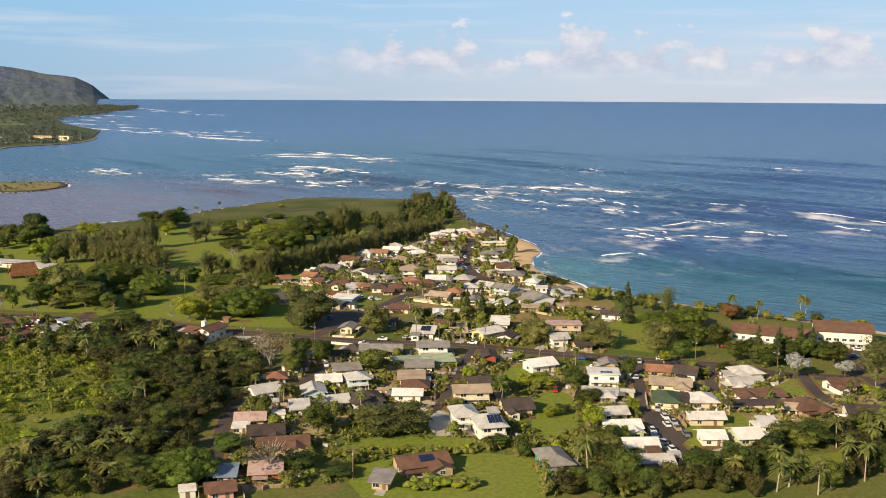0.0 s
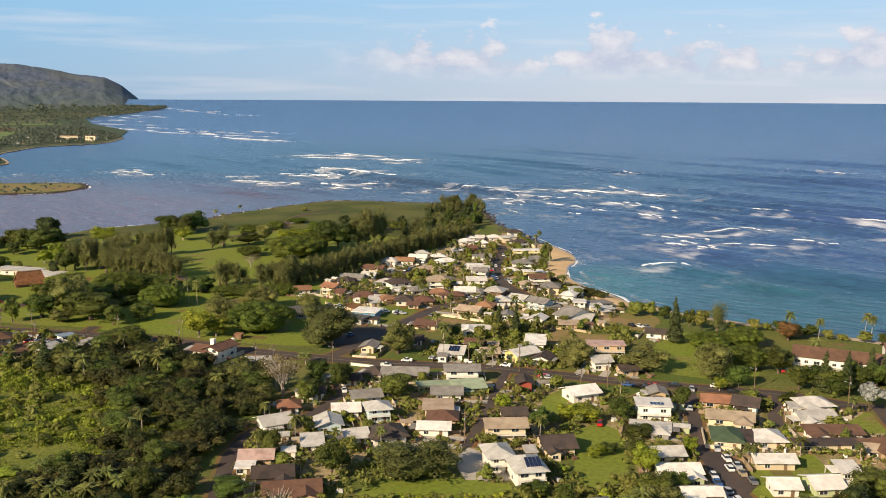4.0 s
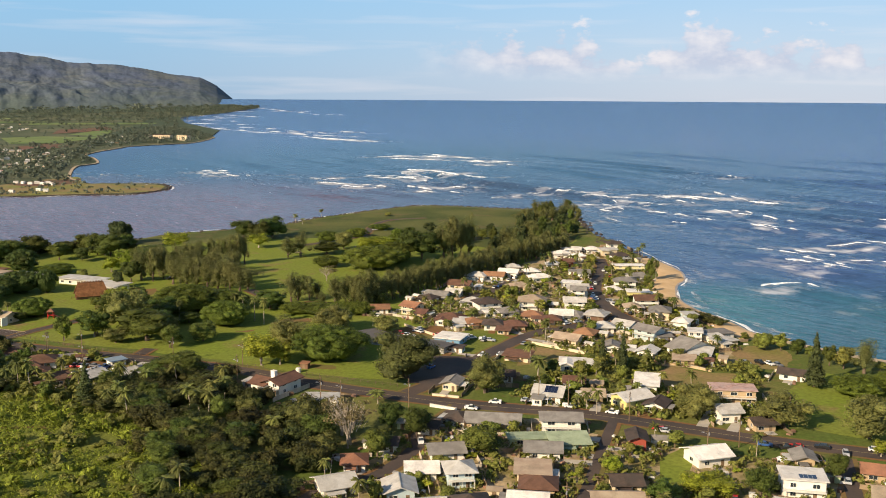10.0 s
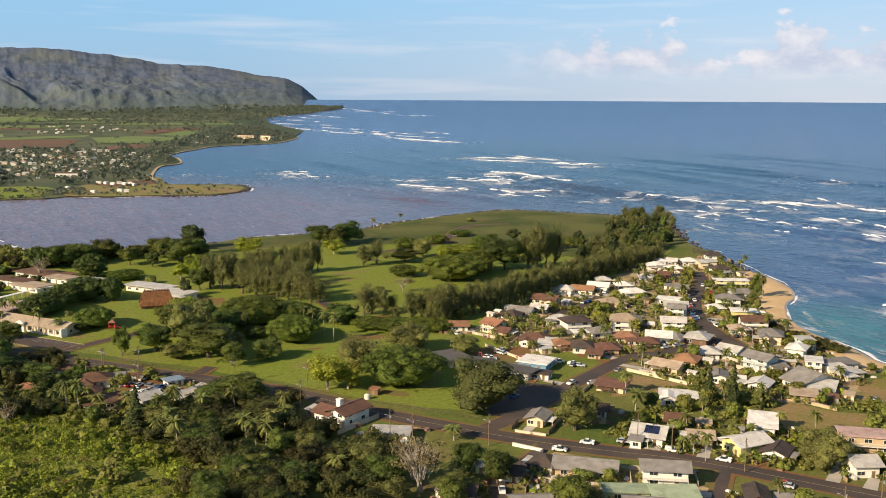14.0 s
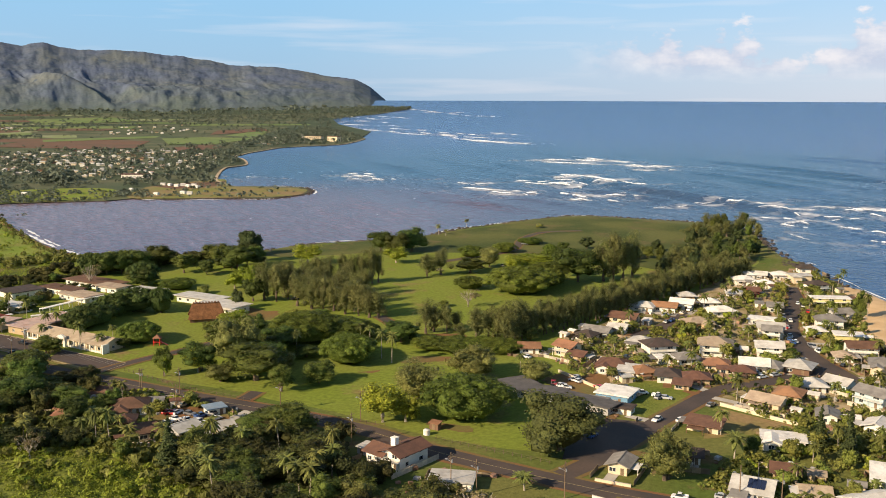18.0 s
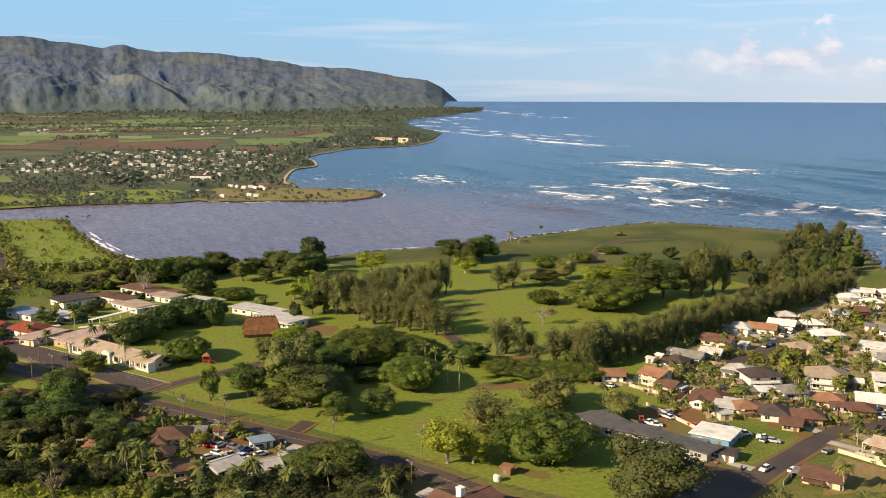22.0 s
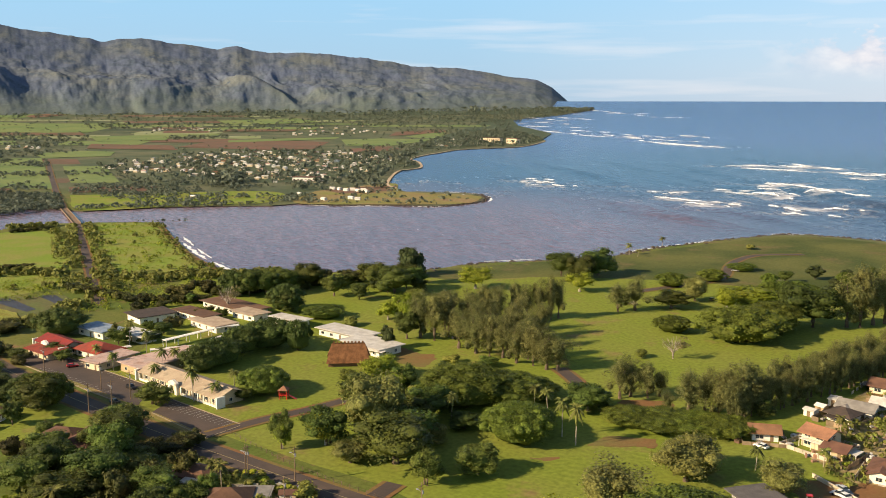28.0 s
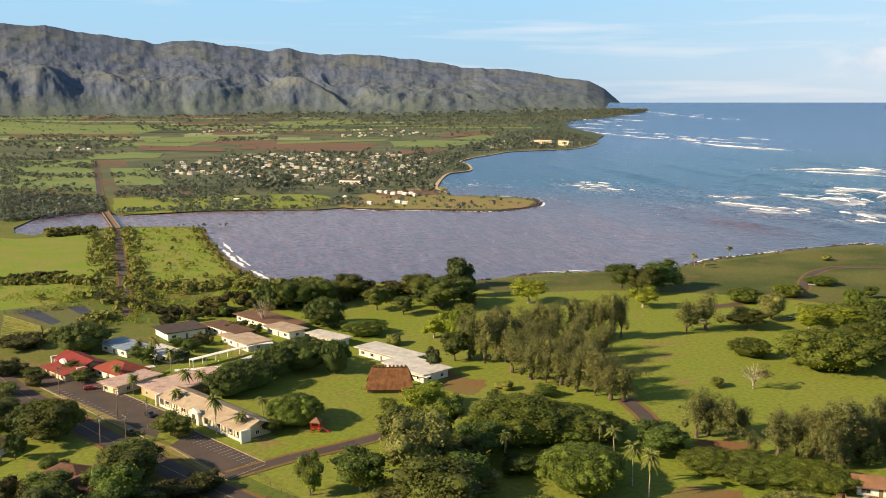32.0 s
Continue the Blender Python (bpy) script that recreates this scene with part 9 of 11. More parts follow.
house(0.6, 758.5, 14, 11.3, 7.8, 2.95, "f", "white", "white", "single-storey flat-roofed house with white walls, white roof", porch=1)
house(-16.5, 648.7, 26, 11.5, 7.8, 2.79, "h", "white", "white", "single-storey hipped house with white walls, white roof")
house(-27.2, 621.2, 31, 11.3, 7.8, 2.62, "h", "tan", "tan", "single-storey hipped house with tan walls, tan roof")
house(-35.0, 681.8, 14, 7.4, 7, 2.62, "h", "pale", "tan", "single-storey hipped house with tan walls, pale roof")
house(-3.6, 507.7, -24, 10.7, 7.8, 2.46, "g", "tan", "cream", "single-storey gabled house with cream walls, tan roof", porch=1)
house(26.6, 752.6, 14, 11.5, 7.8, 4.05, "f", "pale", "cream", "single-storey flat-roofed house with cream walls, pale roof")
house(34.5, 725.8, 31, 10.6, 7.8, 4.22, "h", "dark", "white", "two-storey hipped house with white walls, dark roof")
house(36.6, 688.8, 10, 18.4, 7, 4.22, "f", "white", "yellow", "two-storey flat-roofed house with yellow walls, white roof")
house(39.5, 662.5, 29, 9.4, 7, 2.62, "g", "grey", "grey", "single-storey gabled house with grey walls, grey roof")
house(30.5, 635.0, 3, 11.5, 7.8, 4.58, "h", "grey", "white", "two-storey hipped house with white walls, grey roof")
house(24.2, 620.5, 14, 6.6, 7, 2.46, "h", "white", "white", "single-storey hipped house with white walls, white roof", porch=1)
house(35.9, 608.6, 3, 11.5, 7.8, 4.05, "f", "white", "yellow", "single-storey flat-roofed house with yellow walls, white roof")
house(38.8, 587.2, 9, 11.2, 8.7, 4.22, "g", "brown", "white", "two-storey gabled house with white walls, brown roof")
house(42.6, 562.0, -7, 9.1, 9.6, 4.05, "h", "grey", "cream", "single-storey hipped house with cream walls, grey roof")
house(3.6, 606.8, -3, 7.0, 7, 4.4, "g", "grey", "white", "two-storey gabled house with white walls, grey roof")
house(10.4, 554.3, -17, 9.5, 9.6, 2.79, "h", "pale", "brown", "single-storey hipped house with brown walls, pale roof")
house(14.8, 531.3, 9, 8.7, 8.7, 2.46, "h", "pale", "white", "single-storey hipped house with white walls, pale roof")
house(4.7, 517.6, -16, 8.1, 8.7, 2.46, "h", "orange", "tan", "single-storey hipped house with tan walls, orange roof")
house(22.6, 538.4, -34, 8.8, 7, 2.46, "g", "pale", "pale_blue", "single-storey gabled house with pale blue walls, pale roof")
house(31.8, 520.6, -40, 10.8, 7.8, 4.4, "g", "grey", "pale_blue", "two-storey gabled house with pale blue walls, grey roof")
house(40.9, 518.0, 8, 6.2, 7.8, 2.62, "f", "grey", "white", "single-storey flat-roofed house with white walls, grey roof", porch=1)
house(49.9, 540.6, -20, 6.5, 7.8, 4.05, "h", "white", "white", "single-storey hipped house with white walls, white roof")
house(57.0, 555.2, 14, 6.0, 7, 4.58, "f", "pale", "pale_blue", "two-storey flat-roofed house with pale blue walls, pale roof")
house(54.0, 519.6, -6, 5.7, 8.7, 4.58, "f", "white", "white", "two-storey flat-roofed house with white walls, white roof")
house(65.5, 525.5, 26, 15.0, 8.7, 2.79, "f", "grey", "white", "single-storey flat-roofed house with white walls, grey roof")
house(67.5, 514.2, 28, 10.2, 7, 2.46, "f", "pale", "cream", "single-storey flat-roofed house with cream walls, pale roof")
house(30.6, 577.3, 6, 6.7, 7, 2.46, "h", "tan", "white", "single-storey hipped house with white walls, tan roof")
house(32.6, 786.2, 14, 9.7, 7, 2.95, "h", "dark", "white", "single-storey hipped house with white walls, dark roof")
house(15.9, 758.1, 14, 8.7, 7, 2.95, "h", "white", "white", "single-storey hipped house with white walls, white roof")
house(4.3, 756.4, -5, 5.2, 7, 2.62, "g", "white", "white", "single-storey gabled house with white walls, white roof", porch=1)
house(-23.1, 668.4, 14, 7.9, 7, 2.62, "h", "white", "white", "single-storey hipped house with white walls, white roof")
house(7.7, 664.3, 2, 6.2, 7, 3.28, "g", "grey", "white", "single-storey gabled house with white walls, grey roof")
house(-109.5, 420.1, -24, 7.4, 12.2, 4.14, "G", "brown", "white", "two-storey front-gabled house with white walls, brown roof", chimney=1)
house(-115.1, 421.8, -25, 6.5, 7.8, 3.28, "g", "brown", "white", "single-storey gabled house with white walls, brown roof")
house(-88.6, 409.8, 7, 11.7, 7.8, 2.38, "f", "pale", "white", "single-storey flat-roofed house with white walls, pale roof")
house(-209.0, 438.5, 30, 11.0, 9.0, 2.7, "h", "brown", "white", "single-storey hipped house with white walls, brown roof", porch=1)
house(-189.6, 419.5, 43, 5.0, 8.7, 2.46, "g", "brown", "cream", "single-storey gabled house with cream walls, brown roof")
house(-229.7, 448.2, 5, 10.5, 7.8, 2.46, "h", "brown", "tan", "single-storey hipped house with tan walls, brown roof", porch=1)
house(-276.1, 451.0, 12, 8.4, 7.8, 2.46, "h", "brown", "tan", "single-storey hipped house with tan walls, brown roof")
house(-178.8, 426.2, 67, 7.7, 7, 2.46, "g", "pale", "grey", "single-storey gabled house with grey walls, pale roof")
house(-167.6, 430.0, 49, 4.5, 7, 2.46, "g", "pale", "cream", "single-storey gabled house with cream walls, pale roof")
house(-206.0, 445.9, 28, 8.2, 6.1, 2.3, "f", "grey", "white", "single-storey flat-roofed house with white walls, grey roof")
house(-181.0, 447.5, 48, 5.9, 5.2, 2.3, "f", "blue", "white", "single-storey flat-roofed house with white walls, blue roof")
house(-226.1, 427.3, 32, 6.7, 7, 2.3, "h", "orange", "tan", "single-storey hipped house with tan walls, orange roof", porch=1)
house(-202.6, 426.1, 28, 5.7, 7, 2.3, "h", "brown", "tan", "single-storey hipped house with tan walls, brown roof")
house(-285.4, 452.8, 14, 11.8, 8.6, 2.46, "h", "brown", "white", "single-storey hipped house with white walls, brown roof", porch=1)
house(-323.0, 456.5, 12, 9.0, 8.0, 2.6, "h", "brown", "white", "single-storey hipped house with white walls, brown roof")
house(-279.9, 461.1, 11, 6.4, 6.8, 2.46, "h", "brown", "tan", "single-storey hipped house with tan walls, brown roof")
house(-289.4, 510.6, -15, 48.3, 10, 3.03, "g", "tan", "cream", "single-storey gabled school building with cream walls, tan roof", name="school_block", category="school building", group="school buildings")
house(-375.0, 528.6, -15.5, 20.0, 9.0, 3.3, "g", "red", "cream", "single-storey school building with cream walls and red gabled roof", name="school_block", category="school building", group="school buildings")
house(-372.5, 520.4, -12, 15.5, 7.0, 2.7, "s", "red", "cream", "low school wing with cream walls and red lean-to roof", name="school_block", category="school building", group="school buildings")
house(-353.8, 529.0, -9, 16.5, 10.5, 3.0, "h", "red", "white", "single-storey hipped school building with white walls, red roof", name="school_block", category="school building", group="school buildings")
house(-339.6, 517.6, -5, 8.5, 17.3, 3.29, "f", "pink", "cream", "low flat-roofed school building with cream walls and pink roof", name="school_block", category="school building", group="school buildings")
house(-321.8, 520.1, -14, 14.2, 28.5, 3.72, "f", "pink", "tan", "low flat-roofed school building with tan walls and pink roof", name="school_block", category="school building", group="school buildings")
house(-373.5, 589.1, 67, 17.0, 14.7, 3.35, "f", "dark", "white", "low flat-roofed school building with white walls and dark roof", name="school_block", category="school building", group="school buildings")
house(-363.1, 599.4, -16, 25.0, 7.5, 3.38, "f", "brown", "white", "low flat-roofed school building with white walls and brown roof", name="school_block", category="school building", group="school buildings")
house(-344.9, 587.8, -18, 21.9, 9.7, 3.20, "f", "tan", "white", "low flat-roofed school building with white walls and tan roof", name="school_block", category="school building", group="school buildings")
house(-359.1, 619.9, -16, 37.6, 11.8, 3.23, "f", "brown", "white", "low flat-roofed school building with white walls and brown roof", name="school_block", category="school building", group="school buildings")
house(-341.1, 611.6, -15, 16.4, 8.2, 3.26, "f", "tan", "white", "low flat-roofed school building with white walls and tan roof", name="school_block", category="school building", group="school buildings")
house(-315.9, 611.2, -10, 18.5, 5.7, 3.09, "f", "pale", "white", "low flat-roofed school building with white walls and pale roof", name="school_block", category="school building", group="school buildings")
house(-279.1, 599.9, -14, 27.0, 9.2, 3.32, "f", "pale", "white", "low flat-roofed school building with white walls and pale roof", name="school_block", category="school building", group="school buildings")
house(-259.9, 585.8, -17, 22.9, 12.2, 3.35, "f", "pale", "white", "low flat-roofed school building with white walls and pale roof", name="school_block", category="school building", group="school buildings")
house(-380.2, 554.9, -10, 18.2, 9.1, 3.38, "f", "blue", "white", "low flat-roofed school building with white walls and blue roof", name="school_block", category="school building", group="school buildings")
house(-358.4, 557.1, -12, 16.7, 7.0, 3.20, "f", "pale", "white", "low flat-roofed school building with white walls and pale roof", name="school_block", category="school building", group="school buildings")
house(-92.3, 500.5, -47, 10.4, 9.2, 3.03, "f", "slate", "grey", "low flat-roofed pavilion with grey walls and slate roof", name="pavilion", category="pavilion", group="park pavilions")
house(-80.0, 494.3, -10, 15.4, 7.0, 3.06, "f", "slate", "grey", "low flat-roofed pavilion with grey walls and slate roof", name="pavilion", category="pavilion", group="park pavilions")
house(-62.6, 487.9, -24, 18.3, 5.6, 3.09, "f", "slate", "grey", "low flat-roofed pavilion with grey walls and slate roof", name="pavilion", category="pavilion", group="park pavilions")
walkway(-338.5, 556.0, -332.8, 586.7, 2.9)
walkway(-332.8, 586.7, -328.0, 592.4, 2.9)
walkway(-321.3, 566.7, -321.0, 574.7, 2.9)
walkway(-317.4, 582.7, -313.3, 599.8, 2.9)
walkway(-332.8, 541.8, -320.4, 555.1, 2.9)
walkway(-348.8, 534.5, -344.0, 542.6, 2.9)
walkway(-262.0, 583.8, -246.1, 581.8, 2.9)

shore_foam(COAST[3:18], 2.2, 1)
shore_foam(COAST[18:40], 3.5, 2)
shore_foam(COAST[43:49], 2.2, 3, 5.0)
shore_foam(COAST[43:49], 1.4, 8, 9.5)
shore_foam(COAST[18:40], 1.5, 12, 5.0)
shore_foam(COAST[18:40], 1.2, 15, 9.0)
shore_foam(COAST[64:76], 3.0, 4)
shore_foam(COAST[64:76], 2.5, 14, 6.0)
beach_slope(COAST[6:19])
finish_surf()
driveways()
garden_shed(-106.7, 454.4, -12, 3.2, 2.2, "s", "orange", "brown")
garden_sheds(48)
lot_fences()
yard_clutter(1500)
shore_rocks(COAST[18:44], 900, 5)
shore_rocks(COAST[64:74], 250, 6)

# ---------------------------------------------------------------- trees
tree("darktree", -326.8, 746.9, 18.2, 16.9)
tree("shade", -308.1, 711.4, 15.9, 15.5)
tree("lime", -274.1, 728.4, 13.2, 24.1)
tree("shade", -244.9, 786.0, 15.5, 24.6)
tree("shade", -226.0, 797.4, 17.6, 27.2)
tree("lime", -220.2, 747.0, 10.7, 19.2)
tree("ironwood", -226.9, 671.3, 18.6, 8.7)
tree("ironwood", -221.1, 672.3, 18.2, 7.5)
tree("ironwood", -216.1, 675.1, 20.7, 7.5)
tree("ironwood", -211.1, 678.0, 21.5, 8.1)
tree("ironwood", -208.5, 681.8, 19.4, 7.1)
tree("ironwood", -249.8, 619.5, 21.8, 9.5)
tree("ironwood", -241.9, 617.5, 21.5, 9.4)
tree("ironwood", -227.0, 610.8, 17.1, 10.3)
tree("ironwood", -238.3, 645.0, 19.8, 9.6)
tree("ironwood", -237.2, 657.9, 18.3, 9.9)
tree("ironwood", -232.8, 664.2, 17.6, 10.0)
tree("ironwood", -217.1, 606.6, 18.4, 10.3)
tree("ironwood", -210.2, 605.0, 18.2, 8.8)
tree("ironwood", -204.5, 605.5, 17.4, 8.7)
tree("ironwood", -196.5, 600.6, 17.4, 9.1)
tree("ironwood", -189.0, 599.8, 17.2, 9.9)
tree("ironwood", -182.6, 597.5, 16.5, 9.7)
tree("ironwood", -178.2, 598.6, 15.5, 9.7)
tree("ironwood", -253.6, 650.8, 15.4, 8.2)
tree("ironwood", -257.3, 667.5, 11.8, 8.6)
tree("shade", -204.7, 590.8, 4.3, 10.9)
tree("ironwood", -187.4, 708.7, 14.1, 11.7)
tree("ironwood", -180.6, 715.1, 17.6, 11.1)
tree("monkeypod", -179.2, 784.1, 8.2, 20.3)
tree("olive", -159.2, 751.0, 14.3, 20.0)
tree("monkeypod", -162.4, 810.0, 7.4, 18.9)
tree("shade", -165.8, 728.1, 9.6, 24.1)
tree("lime", -139.7, 733.3, 11.9, 17.1)
tree("lime", -130.9, 750.9, 9.5, 21.4)
tree("monkeypod", -152.8, 852.5, 5.0, 18.3)
tree("monkeypod", -119.3, 793.6, 6.7, 19.2)
tree("monkeypod", -123.6, 678.9, 15.0, 43.0)
tree("monkeypod", -114.0, 701.7, 14.2, 29.5)
tree("shade", -109.7, 729.5, 19.9, 15.9)
tree("monkeypod", -153.8, 680.9, 7.3, 20.1)
tree("bare", -142.7, 635.3, 8.7, 12.8)
tree("shade", -154.5, 631.3, 3.5, 7.4)
tree("ironwood", -146.8, 575.1, 16.4, 8.1)
tree("ironwood", -144.1, 579.0, 14.6, 8.0)
tree("ironwood", -138.2, 580.0, 13.4, 7.5)
tree("ironwood", -135.1, 584.1, 9.7, 7.0)
tree("ironwood", -128.4, 568.8, 7.7, 4.5)
tree("ironwood", -121.3, 568.0, 16.0, 9.0)
tree("ironwood", -117.1, 573.9, 15.5, 7.2)
tree("ironwood", -112.5, 571.4, 17.0, 8.4)
tree("ironwood", -109.5, 573.5, 16.6, 7.4)
tree("shade", -99.0, 576.9, 6.7, 9.7)
tree("monkeypod", -136.7, 552.0, 5.0, 21.1)
tree("monkeypod", -126.4, 553.3, 4.6, 24.7)
tree("monkeypod", -116.7, 555.3, 4.7, 23.5)
tree("monkeypod", -107.9, 555.3, 5.4, 22.2)
tree("monkeypod", -203.8, 557.4, 8.9, 17.7)
tree("monkeypod", -193.0, 557.1, 9.4, 22.7)
tree("monkeypod", -181.6, 557.5, 7.4, 26.3)
tree("monkeypod", -172.2, 562.5, 6.5, 16.7)
tree("shade", -155.8, 563.9, 7.1, 12.2)
tree("shade", -151.0, 564.0, 6.1, 8.2)
tree("monkeypod", -164.8, 526.6, 10.0, 25.2)
tree("palm", -168.8, 549.3, 9.4, 6.4)
tree("palm", -163.6, 548.7, 8.7, 6.4)
tree("palm", -151.8, 529.9, 12.8, 6.2)
tree("palm", -145.6, 524.8, 12.7, 6.1)
tree("palm", -187.8, 524.9, 10.6, 5.5)
tree("olive", -190.2, 502.6, 8.3, 13.2)
tree("shade", -182.0, 522.8, 5.6, 13.5)
tree("shrub", -219.9, 589.9, 4.2, 6.6)
tree("lime", -207.3, 553.5, 6.2, 7.4)
tree("palm", -230.4, 878.2, 7.9, 6.4)
tree("palm", -223.5, 874.4, 5.2, 5.5)
tree("palm", -220.2, 925.7, 7.1, 5.8)
tree("shrub", -163.8, 940.2, 4.4, 6.9)
tree("shade", -216.4, 544.9, 11.3, 12.9)
tree("monkeypod", -201.1, 538.9, 8.7, 16.8)
tree("shade", -198.1, 521.4, 10.0, 16.0)
tree("shade", -198.1, 510.4, 9.0, 10.8)
tree("olive", -183.5, 507.0, 7.0, 10.4)
tree("lime", -273.1, 645.3, 14.4, 11.6)
tree("shade", -254.1, 614.8, 12.7, 13.6)
tree("shade", -280.9, 673.4, 10.4, 13.8)
tree("shade", -213.9, 571.9, 6.0, 10.2)
tree("shade", -147.4, 558.6, 4.3, 5.2)
tree("darkpod", -303.6, 563.6, 11.7, 18.6)
tree("darkpod", -299.6, 576.9, 12.7, 27.1)
tree("darkpod", -301.7, 546.4, 10.9, 25.5)
tree("darkpod", -301.0, 535.7, 10.6, 19.0)
tree("darkpod", -285.4, 577.6, 13.9, 13.4)
tree("darkpod", -264.5, 527.3, 8.9, 18.5)
tree("shade", -262.7, 513.7, 4.8, 9.8)
tree("shade", -334.5, 635.7, 11.8, 23.0)
tree("monkeypod", -309.4, 632.9, 6.2, 20.9)
tree("shade", -367.5, 671.6, 14.5, 20.6)
tree("shade", -356.7, 688.0, 15.8, 20.8)
tree("shade", -332.4, 676.4, 12.1, 17.2)
tree("shade", -316.0, 675.1, 9.7, 15.0)
tree("shade", -317.8, 699.6, 14.5, 18.2)
tree("darktree", -253.4, 597.5, 10.0, 7.6)
tree("banyan", -343.0, 477.0, 9.5, 15.0)
tree("shade", -334.5, 470.0, 7.0, 10.0)
tree("banyan", -357.0, 486.5, 7.5, 13.0)
tree("shade", -369.5, 498.0, 5.0, 11.0)
tree("shade", -349.0, 468.0, 9.0, 12.0)
tree("olive", -298.0, 460.5, 4.2, 4.6)
tree("olive", -294.0, 462.0, 3.6, 4.0)
tree("shade", -380.0, 516.0, 4.2, 9.0)
tree("shade", -359.0, 521.0, 5.0, 10.0)
tree("pine", -172.3, 404.2, 15.0, 6.5)
tree("bare", -214.6, 396.5, 7.0, 9.0)
tree("ironwood", -223.9, 620.1, 20, 9.5)
tree("ironwood", -239.3, 626.1, 20.5, 9)
tree("ironwood", -218.7, 626, 18.8, 9.4)
tree("ironwood", -207, 616.5, 18.3, 9.6)
tree("ironwood", -194.5, 607.9, 17.8, 9.3)
tree("ironwood", -228.5, 655, 18.5, 9.3)
tree("ironwood", -232, 633, 19, 9)
tree("ironwood", -210, 630, 17.5, 9.5)
tree("ironwood", -215.7, 648.8, 18, 9.2)
tree("ironwood", -203.2, 645.6, 16.3, 8.9)
tree("ironwood", -246, 636, 19, 9)
tree("ironwood", -199, 624, 17, 9)
tree("darkpod", -380.7, 652.5, 14.7, 17)
tree("shade", -372, 655.5, 15.3, 18)
tree("shade", -365.7, 661.4, 15, 18)
tree("darkpod", -334.3, 636.7, 14.5, 21)
tree("shade", -360, 674.9, 13.6, 17)
tree("shade", -305.5, 693.7, 17.3, 24)
tree("shade", -301.2, 707.2, 14.1, 18)
tree("darktree", -310.5, 725, 21, 17.5)
tree("shade", -230.8, 779.8, 16, 19)
tree("bare", -359.6, 622.9, 12.5, 12.5)
tree("shade", -354.6, 572.9, 5.8, 12.0)
tree("shade", -359.4, 550.8, 8.0, 12.7)
tree("shade", -368.5, 528.1, 5.2, 14.2)
tree("shade", -350.3, 560.1, 4.6, 14.1)
tree("palm", -364.2, 553.3, 8.4, 5.5)
tree("palm", -354.6, 552.3, 11.4, 5.7)
tree("palm", -337.1, 544.2, 10.9, 5.5)
tree("palm", -313.6, 528.4, 9.4, 5.9)
tree("palm", -310.8, 532.0, 9.1, 5.9)
tree("palm", -305.5, 515.8, 7.1, 5.9)
tree("palm", -277.7, 505.2, 12.5, 6.5)
tree("palm", -269.7, 506.7, 7.8, 5.6)
tree("palm", -275.3, 524.0, 7.0, 5.5)
tree("palm", -346.6, 527.5, 6.8, 5.5)
tree("palm", -331.3, 520.4, 7.2, 5.5)
tree("darkpod", -396.1, 551.8, 12.1, 25.1)
tree("darkpod", -324.2, 477.8, 11.6, 21.6)
tree("shade", -288.4, 496.5, 7.7, 14.5)
tree("darkpod", -274.4, 468.4, 10.2, 18.8)
tree("shade", -271.9, 457.0, 7.9, 14.6)
tree("scrub", -250.0, 464.2, 5.0, 12.2)
tree("shade", -295.6, 457.8, 5.1, 8.1)
tree("lime", -233.4, 560.9, 9.1, 14.2)
tree("olive", -212.3, 518.8, 9.6, 15.0)
tree("shade", -217.9, 523.7, 11.7, 16.6)
tree("shade", -197.4, 500.1, 8.7, 13.9)
tree("shade", -213.1, 492.8, 11.0, 11.7)
tree("lime", -224.6, 484.5, 9.6, 5.4)
tree("shade", -313.1, 459.8, 8.7, 8.2)
tree("scrub", -290.8, 441.2, 6.7, 9.0)
tree("scrub", -284.8, 444.7, 5.7, 10.0)
tree("shade", -266.3, 435.4, 12.0, 16.2)
tree("shade", -258.2, 448.1, 13.7, 16.7)
tree("scrub", -237.6, 432.2, 11.9, 11.5)
tree("scrub", -236.3, 442.4, 10.7, 10.4)
tree("scrub", -233.2, 451.1, 10.2, 9.3)
tree("shade", -221.0, 425.9, 10.1, 13.4)
tree("shade", -208.7, 424.1, 7.3, 10.5)
tree("shade", -219.1, 444.3, 7.1, 7.2)
tree("palm", -203.0, 412.3, 11.6, 6.9)
tree("palm", -199.2, 413.8, 11.6, 6.8)
tree("palm", -190.8, 412.4, 7.6, 7.8)
tree("palm", -206.8, 410.8, 8.8, 5.8)
tree("palm", -180.7, 415.2, 7.9, 8.5)
tree("palm", -171.4, 418.9, 6.8, 7.6)
tree("palm", -169.0, 422.5, 6.9, 6.6)
tree("palm", -163.2, 423.5, 6.3, 6.5)
tree("palm", -217.7, 418.2, 6.7, 6.0)
tree("scrub", -216.4, 404.3, 9.7, 11.4)
tree("scrub", -227.7, 402.4, 8.7, 13.9)
tree("scrub", -234.3, 399.8, 8.7, 11.8)
tree("shade", -151.7, 439.4, 9.5, 20.8)
tree("shade", -158.6, 434.8, 7.4, 14.3)
tree("shade", -172.5, 477.8, 10.0, 8.6)
tree("shade", -163.2, 492.6, 7.8, 13.1)
tree("lime", -223.0, 482.1, 10.2, 6.2)
tree("lime", -213.2, 490.6, 10.3, 13.5)
tree("lime", -125.2, 457.0, 13.4, 21.4)
tree("lime", -118.0, 459.5, 10.7, 14.0)
tree("ironwood", -122.0, 484.4, 15.0, 14.5)
tree("monkeypod", -100.1, 471.1, 14.3, 33.8)
tree("olive", -110.2, 520.6, 11.3, 20.7)
tree("olive", -84.5, 515.0, 9.5, 16.5)
tree("shade", -149.1, 437.5, 10.2, 18.6)
